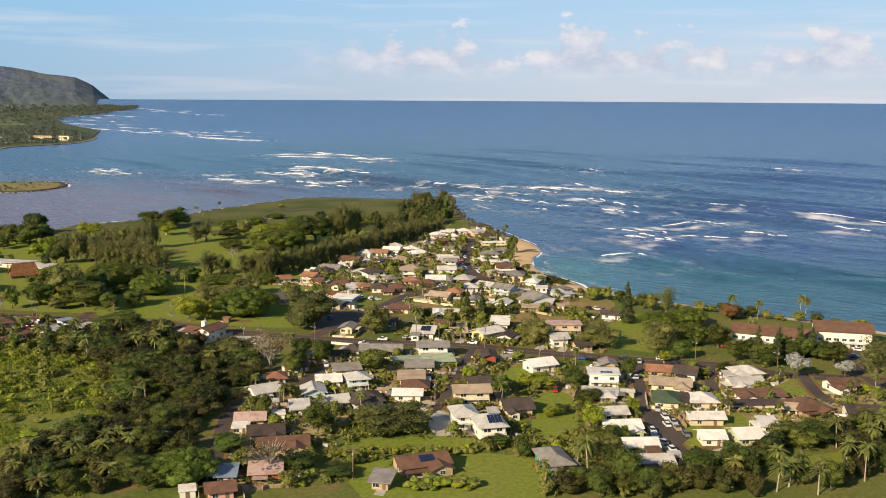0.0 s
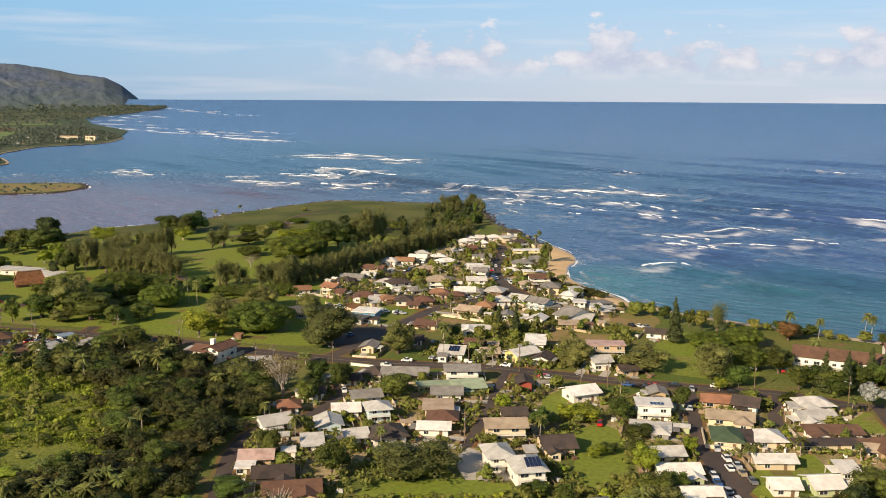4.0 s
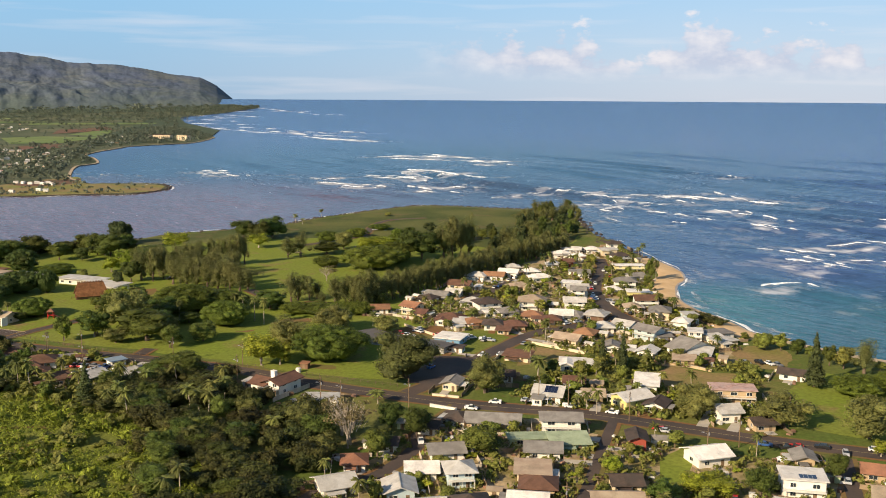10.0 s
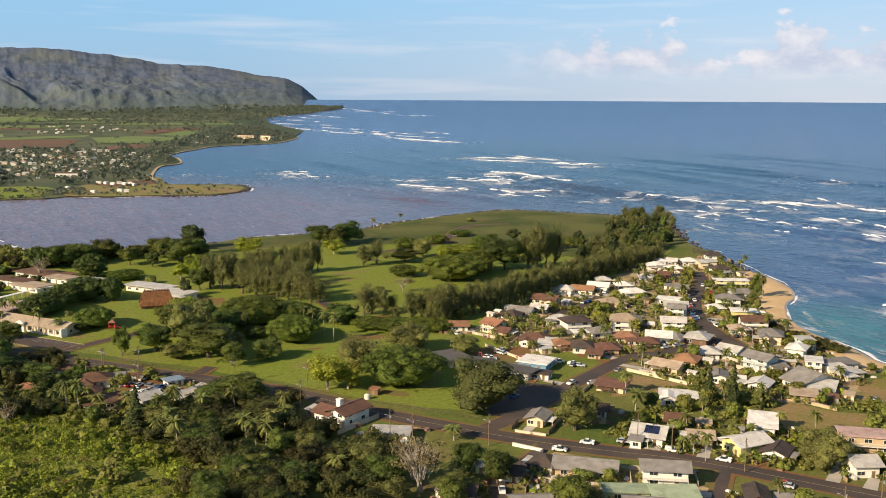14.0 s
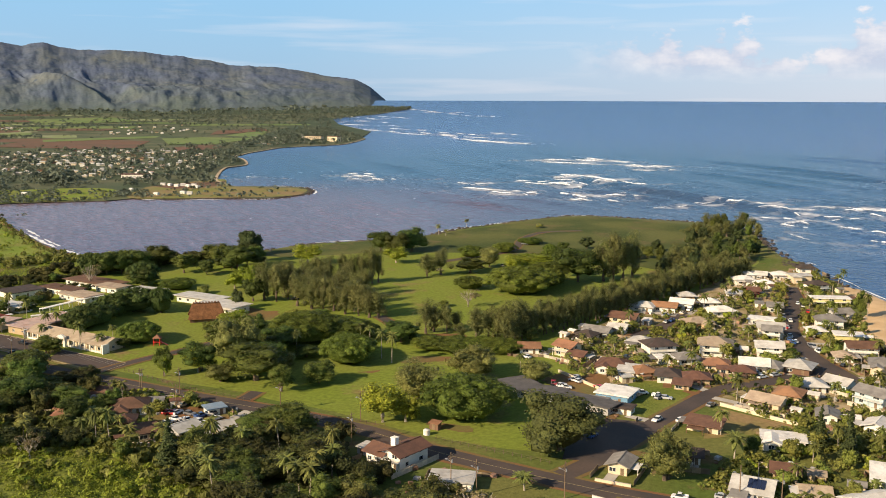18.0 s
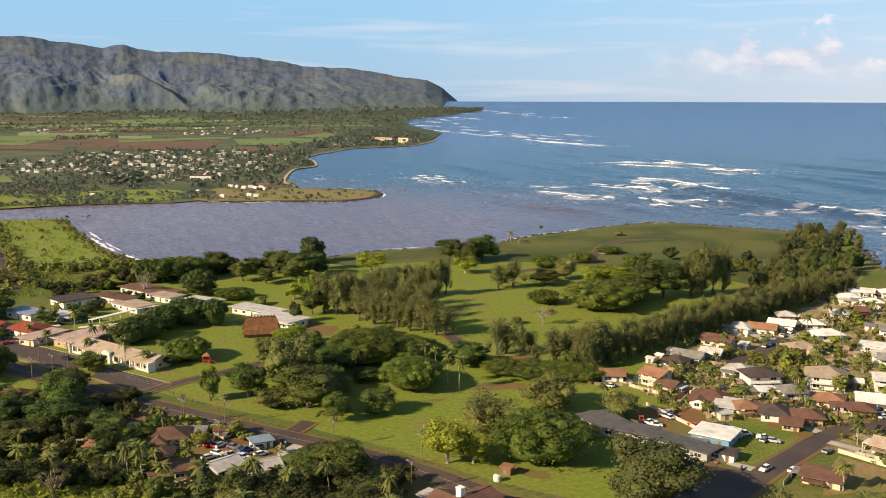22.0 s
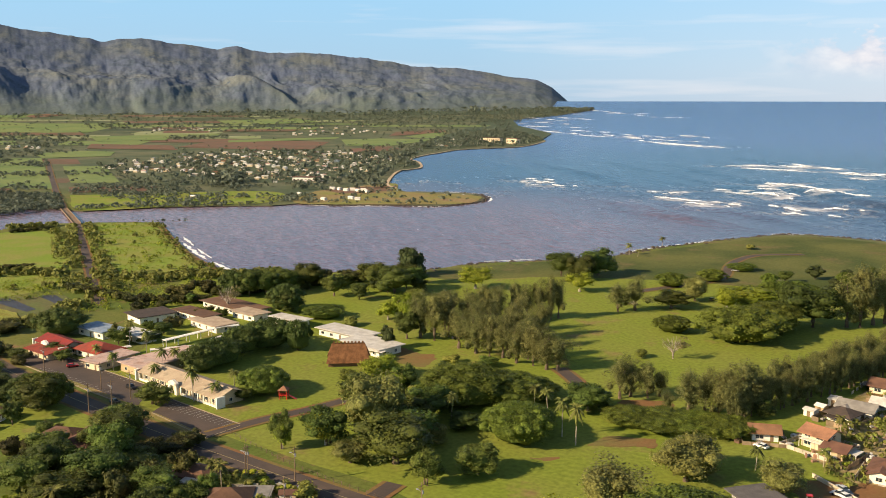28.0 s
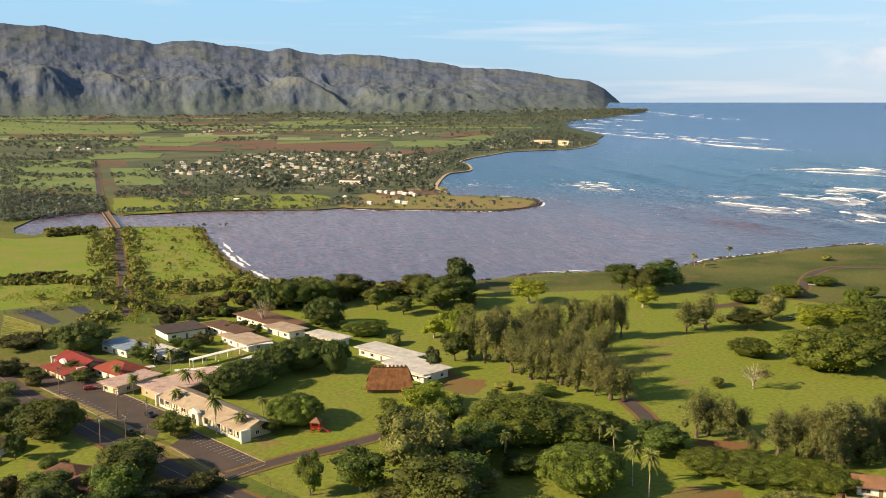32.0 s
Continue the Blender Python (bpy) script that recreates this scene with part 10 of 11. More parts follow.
tree("scrub", -133.0, 416.5, 7.6, 14.4)
tree("shade", -155.7, 430.9, 6.5, 12.4)
tree("palm", -165.9, 417.1, 11.1, 7.5)
tree("palm", -156.0, 420.1, 7.7, 7.5)
tree("palm", -93.7, 528.9, 7.4, 5.5)
tree("palm", -127.2, 419.7, 11.0, 5.5)
tree("shade", -98.2, 717.3, 21.7, 30.0)
tree("ironwood", -84.3, 724.1, 26.2, 11.8)
tree("ironwood", -78.9, 726.9, 29.6, 11.8)
tree("ironwood", -73.7, 734.5, 21.8, 12.0)
tree("ironwood", -69.1, 740.2, 30.1, 10.2)
tree("monkeypod", -112.3, 780.0, 9.7, 23.4)
tree("lime", -132.7, 751.4, 10.6, 33.8)
tree("shade", -99.7, 578.1, 6.6, 9.0)
tree("ironwood", -104.7, 575.1, 19.4, 10.7)
tree("pine", 90.1, 459.3, 21.4, 8.0)
tree("olive", 68.4, 411.5, 11.9, 22.8)
tree("olive", 93.4, 403.2, 16.0, 22.8)
tree("olive", 41.0, 416.7, 14.1, 17.0)
tree("monkeypod", 102.9, 450.9, 7.7, 21.6)
tree("monkeypod", 110.5, 419.8, 9.5, 22.6)
tree("monkeypod", 119.4, 453.9, 9.2, 21.0)
tree("lime", 10.3, 361.9, 5.7, 7.0)
tree("shade", -29.0, 373.9, 9.1, 14.5)
tree("bare", -70.2, 375.1, 14.2, 14.9)
tree("shade", -60.4, 371.6, 7.2, 11.2)
tree("shade", -50.2, 382.9, 11.0, 10.1)
tree("shade", -60.1, 392.6, 9.4, 10.0)
tree("olive", -32.7, 433.6, 15.3, 15.8)
tree("pine", 11.7, 472.9, 14.2, 5.0)
tree("pine", 19.1, 464.9, 17.8, 5.5)
tree("shade", 47.6, 666.6, 13.9, 8.6)
tree("palm", 49.7, 660.6, 13.7, 5.5)
tree("palm", 49.2, 754.2, 8.9, 5.9)
tree("palm", 46.1, 749.5, 7.1, 5.5)
tree("palm", -17.6, 476.3, 8.8, 7.1)
tree("palm", -13.9, 451.2, 9.4, 9.8)
tree("olive", -31.8, 434.9, 13.6, 15.7)
tree("shade", -8.4, 459.0, 7.6, 6.7)
tree("shade", -11.1, 438.8, 7.2, 6.3)
tree("olive", 41.6, 419.2, 11.2, 17.9)
tree("shade", 19.9, 468.4, 6.8, 5.5)
tree("bare", -74.5, 383.1, 12.4, 13.0)
tree("palm", -127.5, 396.9, 8.9, 8.9)
tree("palm", -136.8, 385.4, 6.1, 7.7)
tree("palm", -150.8, 391.3, 9.8, 8.4)
tree("palm", -159.0, 394.3, 8.1, 7.4)
tree("palm", -95.8, 380.1, 6.6, 8.2)
tree("palm", -69.1, 415.6, 4.6, 8.2)
tree("banyan", -17.7, 300.8, 11.0, 26.5)
tree("shade", -41.3, 300.0, 11.2, 12.7)
tree("shade", -62.4, 313.7, 10.0, 8.5)
tree("shade", -42.7, 269.3, 5.6, 12.0)
tree("shade", -28.5, 370.6, 10.2, 14.8)
tree("shade", -50.6, 386.9, 10.0, 10.7)
tree("shade", -59.7, 366.6, 8.3, 10.7)
tree("bare", -70.1, 372.1, 14.1, 13.5)
tree("shade", -67.4, 285.7, 5.3, 13.2)
tree("monkeypod", -74.0, 260.3, 10.0, 21.2)
tree("bare", -50.7, 266.8, 9.6, 14.7)
tree("shade", -30.5, 265.1, 3.7, 11.4)
tree("shade", 21.9, 340.6, 8.7, 8.5)
tree("shade", 49.5, 351.3, 9.2, 11.2)
tree("lime", 37.8, 352.6, 5.7, 15.2)
tree("lime", 31.2, 352.0, 5.9, 8.7)
tree("shade", 53.0, 335.5, 5.1, 12.2)
tree("shade", 48.9, 315.4, 8.5, 7.1)
tree("lime", 66.4, 321.4, 6.4, 6.1)
tree("shade", 73.3, 365.4, 9.4, 7.7)
tree("palm", 42.7, 268.3, 11.3, 8.0)
tree("palm", 40.2, 271.7, 8.0, 7.0)
tree("shade", 52.5, 258.1, 12.2, 13.5)
tree("shade", 49.6, 288.1, 8.7, 12.7)
tree("shade", 41.0, 256.2, 6.9, 11.5)
tree("shade", 24.3, 279.0, 8.5, 6.4)
tree("shade", 18.0, 289.4, 4.5, 7.0)
tree("shade", 13.8, 287.8, 4.3, 4.9)
tree("lime", 37.4, 318.5, 4.1, 8.0)
tree("shade", 41.5, 321.0, 4.3, 6.8)
tree("silver", 139.0, 366.3, 10.8, 6.7)
tree("silver", 159.3, 366.7, 7.8, 6.4)
tree("shade", 113.2, 374.1, 4.7, 8.0)
tree("shade", 135.1, 383.4, 7.6, 11.6)
tree("lime", 102.2, 367.0, 3.3, 5.1)
tree("shade", 163.4, 388.1, 10.3, 14.9)
tree("ironwood", 173.9, 371.7, 16.5, 13.1)
tree("pine", 131.7, 388.9, 16.0, 7.5)
tree("pine", 140.6, 390.8, 14.0, 7.2)
tree("pine", 143.6, 397.5, 13.5, 6.7)
tree("shade", 109.4, 294.1, 7.8, 14.4)
tree("darktree", 101.2, 280.8, 8.9, 8.7)
tree("shade", 119.1, 293.1, 7.6, 15.8)
tree("shade", 140.0, 303.7, 7.1, 16.6)
tree("palm", 120.3, 272.1, 9.5, 6.8)
tree("palm", 122.5, 263.6, 12.3, 6.6)
tree("palm", 110.1, 263.4, 7.5, 6.5)
tree("palm", 104.6, 264.2, 8.6, 6.5)
tree("shade", 85.9, 267.4, 9.3, 13.8)
tree("shade", 75.4, 265.2, 9.2, 13.6)
tree("palm", 181.2, 475.6, 11.1, 5.5)
tree("palm", 183.2, 473.1, 10.5, 5.5)
tree("palm", 7.4, 415.6, 9.1, 5.6)
tree("palm", 16.8, 471.3, 8.8, 5.5)
tree("palm", 24.8, 388.3, 7.3, 5.5)
tree("lime", -231.8, 548.4, 10.7, 15.0)
tree("lime", -216.9, 537.8, 10.9, 11.9)
tree("olive", -223.9, 526.6, 9.8, 14.4)
tree("shade", -241.5, 547.2, 5.9, 10.0)
tree("shade", -203.3, 514.4, 9.0, 13.4)
tree("scrub", -396.1, 599.6, 7.1, 10.9)
tree("scrub", -403.3, 636.9, 9.6, 15.5)
tree("scrub", -396.1, 651.1, 10.7, 15.7)
tree("scrub", -388.6, 665.8, 10.9, 15.9)
tree("scrub", -363.8, 609.6, 6.1, 10.6)
tree("lime", -279.6, 642.2, 10.0, 13.2)
tree("shrub", -288.4, 625.2, 5.8, 8.1)
tree("shrub", -322.6, 637.1, 3.5, 7.0)
tree("shade", -331.7, 715.0, 13.7, 20.1)
tree("scrub", -421.2, 542.6, 5.7, 21.0)
tree("scrub", -390.6, 514.9, 7.4, 12.8)
tree("scrub", -370.4, 509.6, 5.7, 9.1)
tree("shade", 122.8, 390.8, 10.0, 11.7)
tree("shade", 128.8, 393.4, 9.9, 11.3)
tree("shade", 133.8, 389.4, 10.5, 12.3)
tree("shade", 147.8, 393.8, 9.4, 11.5)
tree("shade", 153.0, 394.0, 10.4, 11.5)
tree("shade", 160.4, 392.4, 9.8, 11.5)
tree("shade", 151.0, 410.0, 7.7, 10.7)
tree("pine", 153.8, 401.0, 14.5, 7.0)
tree("pine", 158.9, 400.5, 13.5, 6.6)
tree("shade", 121.7, 412.2, 11.0, 14.6)
tree("shade", 100.7, 393.1, 9.3, 12.2)
tree("shade", 147.1, 471.8, 6.8, 13.3)
tree("lime", 92.2, 387.6, 5.5, 7.3)
tree("palm", 141.9, 428.8, 10.6, 6.6)
tree("palm", 146.4, 474.7, 11.7, 6.0)
tree("shade", 188.1, 433.0, 4.7, 12.8)
tree("shade", 187.1, 394.7, 9.4, 11.9)
tree("olive", -204.2, 504.6, 23.3, 24.3)
tree("shade", -187.2, 487.6, 14.6, 29.4)
tree("shade", -171.4, 477.3, 10.8, 11.7)
tree("shade", -162.6, 490.8, 9.5, 15.5)
tree("monkeypod", -193.4, 547.8, 13.7, 34.2)
tree("monkeypod", -180.7, 556.2, 9.6, 32.2)
tree("monkeypod", -162.8, 520.5, 12.0, 25.8)
tree("shade", -196.5, 526.5, 11.3, 21.0)
tree("shade", -189.4, 504.7, 11.2, 18.7)
tree("shade", -152.7, 557.1, 10.5, 18.3)
tree("olive", -109.5, 512.1, 13.9, 20.4)
tree("olive", -121.7, 481.7, 14.1, 18.8)
tree("shade", -213.0, 490.6, 13.2, 16.6)
tree("shade", -223.3, 482.0, 12.4, 8.8)
tree("monkeypod", -262.3, 524.5, 9.5, 21.6)
tree("olive", -199.1, 482.0, 8.1, 14.0)
tree("shade", -220.2, 524.1, 13.4, 20.5)
tree("shade", -318.4, 474.9, 12.6, 23.1)
tree("shade", -273.8, 466.2, 10.8, 20.8)
tree("shade", -230.3, 436.9, 9.1, 16.6)
tree("shade", -250.6, 435.2, 12.1, 22.5)
tree("shade", -250.4, 424.5, 9.7, 20.1)
tree("shade", -219.7, 437.3, 6.7, 11.9)
tree("shade", -266.6, 425.6, 9.7, 18.9)
tree("shade", -249.2, 449.6, 6.6, 16.2)
tree("shade", -280.5, 445.7, 8.0, 15.0)
tree("shade", -258.7, 446.2, 3.8, 14.6)
tree("shade", -241.0, 449.6, 3.4, 11.2)
tree("shade", -274.8, 438.9, 6.4, 16.1)
tree("shade", -269.5, 463.2, 11.6, 18.7)
tree("shade", -286.7, 496.4, 7.9, 13.7)
tree("monkeypod", -319.7, 478.4, 12.4, 18.6)
tree("shade", -273.5, 429.1, 6.5, 15.0)
tree("banyan", -64.7, 448.7, 20.0, 31.0)
tree("lime", 50.0, 304.7, 9.9, 9.6)
tree("shade", 49.8, 265.8, 10.4, 12.6)
tree("olive", 49.8, 275.7, 10.5, 11.5)
tree("shade", 56.3, 292.8, 6.6, 8.4)
tree("shade", 55.3, 256.0, 8.4, 11.2)
tree("shade", 61.4, 254.5, 7.4, 11.2)
tree("olive", 67.9, 258.4, 6.7, 10.6)
tree_row("ironwood", -107.3, 566.9, -68.1, 641.6, 22, 13.5, 5.6)
tree_row("ironwood", -68.1, 641.6, -23.4, 733.4, 26, 13.5, 5.6)
tree_row("ironwood", -105.7, 580.8, -71.8, 655.4, 16, 14, 6)
tree_row("ironwood", -71.8, 655.4, -28.7, 737.0, 18, 14, 6)
tree_row("ironwood", -23.4, 733.4, -3.5, 765.3, 10, 13, 6)
tree_row("scrub", 41.3, 610.9, 51.7, 579.3, 8, 4, 6)
tree_row("scrub", 55.7, 575.8, 70.5, 554.9, 10, 4.5, 7)
tree("garden", 77.0, 526.0, 4.0, 6.0)
tree("garden", 80.5, 517.0, 6.0, 8.0)
tree("garden", 82.1, 511.0, 9.0, 10.5)
tree("garden", 89.0, 511.0, 7.7, 8.5)
tree("shade", 94.8, 506.0, 7.2, 9.0)
tree("garden", 99.5, 499.0, 6.5, 8.0)
tree("shade", 103.7, 490.0, 8.8, 8.0)
tree("garden", 108.0, 485.5, 10.4, 9.5)
tree("ironwood", 114.2, 479.5, 14.6, 8.6)
tree("garden", 122.0, 484.8, 4.1, 5.4)
tree("garden", 132.6, 483.4, 6.3, 7.0)
tree("garden", 139.0, 484.5, 4.4, 6.6)
tree("shade", 144.3, 482.0, 5.6, 9.0)
tree("rust", 142.5, 465.0, 9.3, 15.0)
tree("shade", 155.2, 471.8, 6.6, 9.0)
tree("palm", 156.9, 467.0, 10.3, 5.5)
tree("garden", 161.8, 468.5, 4.9, 6.2)
tree("garden", 168.0, 466.5, 3.6, 6.6)
tree("garden", 176.0, 463.0, 5.6, 8.0)
tree("shade", 183.0, 458.0, 6.2, 9.0)
tree("garden", 191.0, 451.0, 5.4, 8.0)
tree("garden", 199.0, 445.0, 5.8, 8.5)
tree_row("shrub", -34.0, 281.4, 9.8, 285.0, 30, 2.4, 3)
tree_row("shrub", -7.9, 257.6, 8.2, 257.8, 12, 3.2, 5)
tree_row("scrub", -391.3, 649.4, -357.4, 684.0, 16, 7, 9)
tree_row("scrub", -361.5, 689.7, -334.4, 730.6, 12, 8, 10)
tree_row("scrub", -474.5, 625.8, -418.7, 619.2, 12, 5, 8)
tree_row("scrub", -411.7, 616.1, -383.3, 632.2, 10, 6, 9)
tree_row("scrub", -428.5, 545.2, -419.6, 573.0, 10, 5, 8)
tree_row("shrub", -217.4, 460.7, -197.7, 454.9, 14, 2.2, 3)
tree_row("scrub", -256.2, 452.4, -249.9, 471.7, 8, 6, 9)
tree_row("scrub", -689.0, 765.8, -677.8, 793.2, 8, 4, 7)
tree_row("scrub", -560.2, 631.0, -546.9, 658.6, 8, 5, 8)
woods([(-182, 448), (-160, 467), (-133, 450), (-100, 423), (-76, 378), (-76, 347), (-78, 327), (-72, 288), (-70, 268), (-85, 283), (-99, 283), (-117, 288), (-122, 300), (-88, 312), (-91, 340), (-119, 361), (-139, 380), (-163, 395)], 125, ("scrub", "scrub", "scrub", "shade", "scrub", "scrub", "scrub", "scrub", "scrub", "scrub", "olive", "palm"), 8.5, 12.5, 11, 4.6)
woods([(-137, 359), (-124, 380), (-95, 361), (-74, 321), (-78, 316), (-112, 313)], 30, ("scrub", "scrub", "scrub", "shade", "palm"), 7.5, 12, 24, 5)
woods([(-122, 248), (-134, 273), (-124, 283), (-101, 278), (-82, 261), (-77, 249)], 22, ("scrub", "palm", "scrub", "shade"), 7, 11, 12, 5.5)
woods([(-120, 269), (-126, 298), (-100, 308), (-86, 312), (-82, 284), (-100, 274)], 34, ("palm", "scrub", "scrub"), 6, 11, 13, 4.2)
woods([(-184, 384), (-159, 384), (-97, 347), (-88, 315), (-127, 300), (-140, 287)], 26, ("shrub",), 2.2, 5, 14, 5)
woods([(88, 279), (113, 302), (152, 314), (123, 252), (79, 251)], 46, ("palm", "shade", "scrub", "scrub", "palm"), 8.5, 9.5, 15, 5)
woods([(34, 250), (37, 263), (48, 263), (74, 268), (86, 272), (81, 251)], 12, ("shade", "scrub", "scrub"), 8, 10, 16, 6)
woods([(-61, 777), (-44, 876), (-30, 989), (-3, 1009), (10, 937), (5, 824), (-27, 729), (-51, 676)], 75, ("ironwood", "ironwood", "darktree", "shade"), 12.5, 8, 17, 5.5)
woods([(-141, 772), (-104, 763), (-63, 757), (-50, 848), (-90, 861), (-132, 822)], 18, ("shade", "darktree", "monkeypod"), 9, 11, 18, 8)
woods([(-383, 653), (-360, 701), (-287, 684), (-313, 750), (-367, 732), (-400, 687)], 20, ("shade", "scrub", "darktree"), 8, 10, 19, 7)
woods([(-365, 550), (-354, 573), (-352, 611), (-386, 652), (-427, 620)], 16, ("scrub", "shade"), 6, 9, 20, 7)
woods([(-254, 415), (-245, 439), (-222, 443), (-197, 411), (-235, 396)], 18, ("scrub", "scrub", "shade", "palm"), 6.5, 10, 21, 6)
woods([(-223, 442), (-194, 446), (-172, 404), (-199, 401)], 10, ("palm", "scrub", "shade"), 6, 6, 22, 5)
gardens([(-81, 549), (-70, 624), (-31, 679), (19, 767), (37, 772), (47, 667), (52, 592), (64, 538), (71, 508), (34, 467), (-4, 470), (-14, 519), (-47, 511), (-73, 531)], 250, 31)
gardens([(-70, 304), (-72, 347), (-53, 387), (-36, 405), (22, 388), (73, 381), (74, 350), (63, 286), (31, 251), (-20, 258), (-58, 254)], 210, 32)
gardens([(81, 373), (123, 390), (169, 352), (149, 308), (94, 296), (71, 277), (70, 318)], 70, 33)
gardens([(-24, 429), (9, 509), (37, 513), (76, 480), (60, 408), (24, 415), (5, 419)], 110, 34)
gardens([(-295, 454), (-242, 462), (-180, 454), (-162, 425), (-205, 417), (-254, 415)], 60, 35)
for _k, (_x, _y) in enumerate(scatter([(-66, 560), (-58, 624), (-20, 690), (22, 762), (36, 765), (46, 667), (52, 592), (62, 540), (30, 500), (-14, 530), (-47, 530)], 75, 401, 8.0)):
    if clear_of_all(_x, _y, 1.0):
        if _k % 5 < 3:
            tree("palm", _x, _y, 6.0 + (_k * 37 % 40) / 10, 5.0 + (_k * 13 % 20) / 10)
        else:
            tree("garden", _x, _y, 4.5 + (_k * 29 % 30) / 10, 5.0 + (_k * 17 % 30) / 10)
meadow([(-265, 419), (-164, 398), (-136, 378), (-86, 346), (-82, 312), (-120, 297), (-173, 268)], 6800, 71)
meadow([(-135, 277), (-120, 295), (-103, 283), (-99, 248), (-122, 248)], 900, 72)
meadow([(-680, 826), (-636, 854), (-544, 784), (-482, 735), (-435, 704), (-444, 681), (-486, 663)], 700, 73)
meadow([(-489, 634), (-428, 691), (-381, 634), (-422, 584)], 900, 74)
meadow([(-531, 610), (-508, 651), (-460, 610), (-483, 576)], 400, 75)
thicket_strip([(-676, 828), (-592, 757), (-491, 670), (-435, 624)], 9, 170, 4, 93)
thicket_strip([(-678, 815), (-582, 734), (-500, 665), (-440, 614)], 8, 170, 4, 91)
thicket_strip([(-673, 792), (-556, 698), (-458, 619)], 14, 120, 4, 95)
thicket_strip([(-710, 782), (-692, 808)], 8, 60, 4, 58)
thicket_strip([(-630, 857), (-571, 805), (-496, 743), (-444, 709), (-425, 702)], 10, 130, 3, 138)
thicket_strip([(-446, 690), (-419, 695), (-398, 713)], 10, 120, 4.5, 67)
thicket_strip([(-489, 662), (-453, 669), (-428, 691)], 14, 120, 4.5, 24)
thicket_strip([(-553, 626), (-532, 647), (-511, 653)], 10, 100, 4.5, 216)
thicket_strip([(-431, 544), (-420, 573), (-442, 599)], 12, 110, 4, 82)
thicket_strip([(38, 285), (54, 296), (51, 259)], 14, 120, 3.5, 38)
thicket_strip([(17, 285), (35, 285), (35, 259)], 16, 90, 3, 16)
thicket_strip([(-222, 422), (-191, 419), (-164, 412)], 30, 220, 3.2, 34)
thicket_strip([(-258, 430), (-231, 424), (-208, 427)], 26, 180, 3.5, 254)
thicket_strip([(-277, 436), (-252, 440), (-233, 459)], 18, 150, 3, 235)
finish_plants()

# ---------------------------------------------------------------- far shore, vehicles and small things
car(-51.1, 515.9, 20, "black", 1)
car(-48.6, 514.4, 15, "white", 0)
car(-45.1, 511.8, 20, "white", 1)
car(-39.3, 510.0, -8, "white", 1)
car(-36.4, 508.4, -8, "silver", 0)
car(-30.2, 485.6, 62, "white", 0)
car(-20.9, 505.0, 62, "grey", 0)
car(14.0, 647.6, 94, "white", 0)
car(11.6, 633.7, 94, "silver", 0)
car(11.8, 615.2, 97, "white", 1)
car(13.4, 606.0, 99, "white", 0)
car(19.3, 600.0, -80, "grey", 0)
car(21.8, 591.0, -72, "white", 1)
car(22.6, 683.9, 85, "white", 0)
car(-2.4, 545.3, 42, "white", 0)
car(2.6, 549.6, 42, "silver", 0)
car(-33.2, 658.0, 72, "white", 0)
car(-43.0, 627.7, 72, "grey", 0)
tractor(-77.1, 511.5, 15, "red tractor parked on a dusty lot", "red")
car(-72.7, 510.4, 10, "white", 1)
water_tank(-107.6, 449.6)
car(75.8, 325.8, 83, "silver", 1)
car(76.7, 317.4, -86, "white", 0)
car(75.6, 310.0, 94, "white", 0)
car(78.3, 311.7, 94, "silver", 1)
car(69.5, 303.8, -86, "white", 0)
car(69.3, 298.5, -86, "blue", 0)
car(70.6, 293.4, 102, "silver", 0)
car(72.0, 286.5, -78, "white", 0)
car(78.2, 306.1, 94, "tan", 1)
car(79.7, 300.3, -86, "grey", 0)
car(70.3, 487.1, -60, "silver", 0)
car(75.9, 488.6, -60, "black", 1)
car(79.5, 487.2, -60, "white", 0)
car(82.6, 485.8, -60, "grey", 0)
car(180.0, 413.7, -20, "blue", 0)
car(176.3, 397.8, 0, "blue", 0)
car(182.6, 408.0, -20, "white", 0)
car(125.4, 412.4, -18, "red", 1)
car(64.9, 390.0, 167, "black", 1)
car(60.4, 343.0, -27, "blue", 0)
car(58.9, 391.8, -13, "blue", 0)
car(68.1, 391.4, 167, "red", 0)
car(76.0, 392.3, 167, "black", 0)
car(92.0, 391.7, -13, "white", 0)
car(81.8, 387.4, -100, "silver", 0)
car(28.2, 400.2, 162, "silver", 0)
car(96.6, 385.2, -13, "black", 0)
car(-16.1, 435.0, 63, "grey", 1)
car(-28.0, 421.7, 173, "white", 1)
car(-50.5, 515.2, 66, "blue", 0)
car(-38.9, 508.2, 66, "grey", 0)
car(12.7, 416.3, 162, "white", 1)
car(-70.0, 519.9, 136, "white", 0)
car(-61.0, 514.2, 136, "red", 0)
car(-57.3, 512.6, 156, "silver", 1)
car(-50.2, 510.1, 66, "grey", 1)
car(-46.7, 508.5, 66, "tan", 0)
car(-56.6, 462.3, 67, "blue", 1)
car(-38.0, 483.8, 246, "white", 0)
car(11.0, 632.9, 274, "red", 0)
car(11.1, 609.8, 94, "blue", 0)
car(12.4, 604.1, 99, "blue", 0)
car(22.1, 592.5, 99, "silver", 1)
car(20.5, 599.0, 99, "silver", 1)
car(29.9, 571.9, 52, "black", 0)
car(11.1, 649.6, 265, "grey", 0)
car(20.4, 690.5, 83, "white", 0)
car(23.8, 670.6, 85, "red", 1)
car(20.0, 644.7, 85, "silver", 1)
car(41.8, 566.7, 182, "red", 0)
car(-6.9, 551.0, 113, "red", 0)
car(-4.6, 549.7, 133, "white", 1)
car(-1.4, 420.7, 173, "white", 0)
car(2.0, 453.3, 83, "white", 1)
car(-16.8, 425.1, -7, "silver", 0)
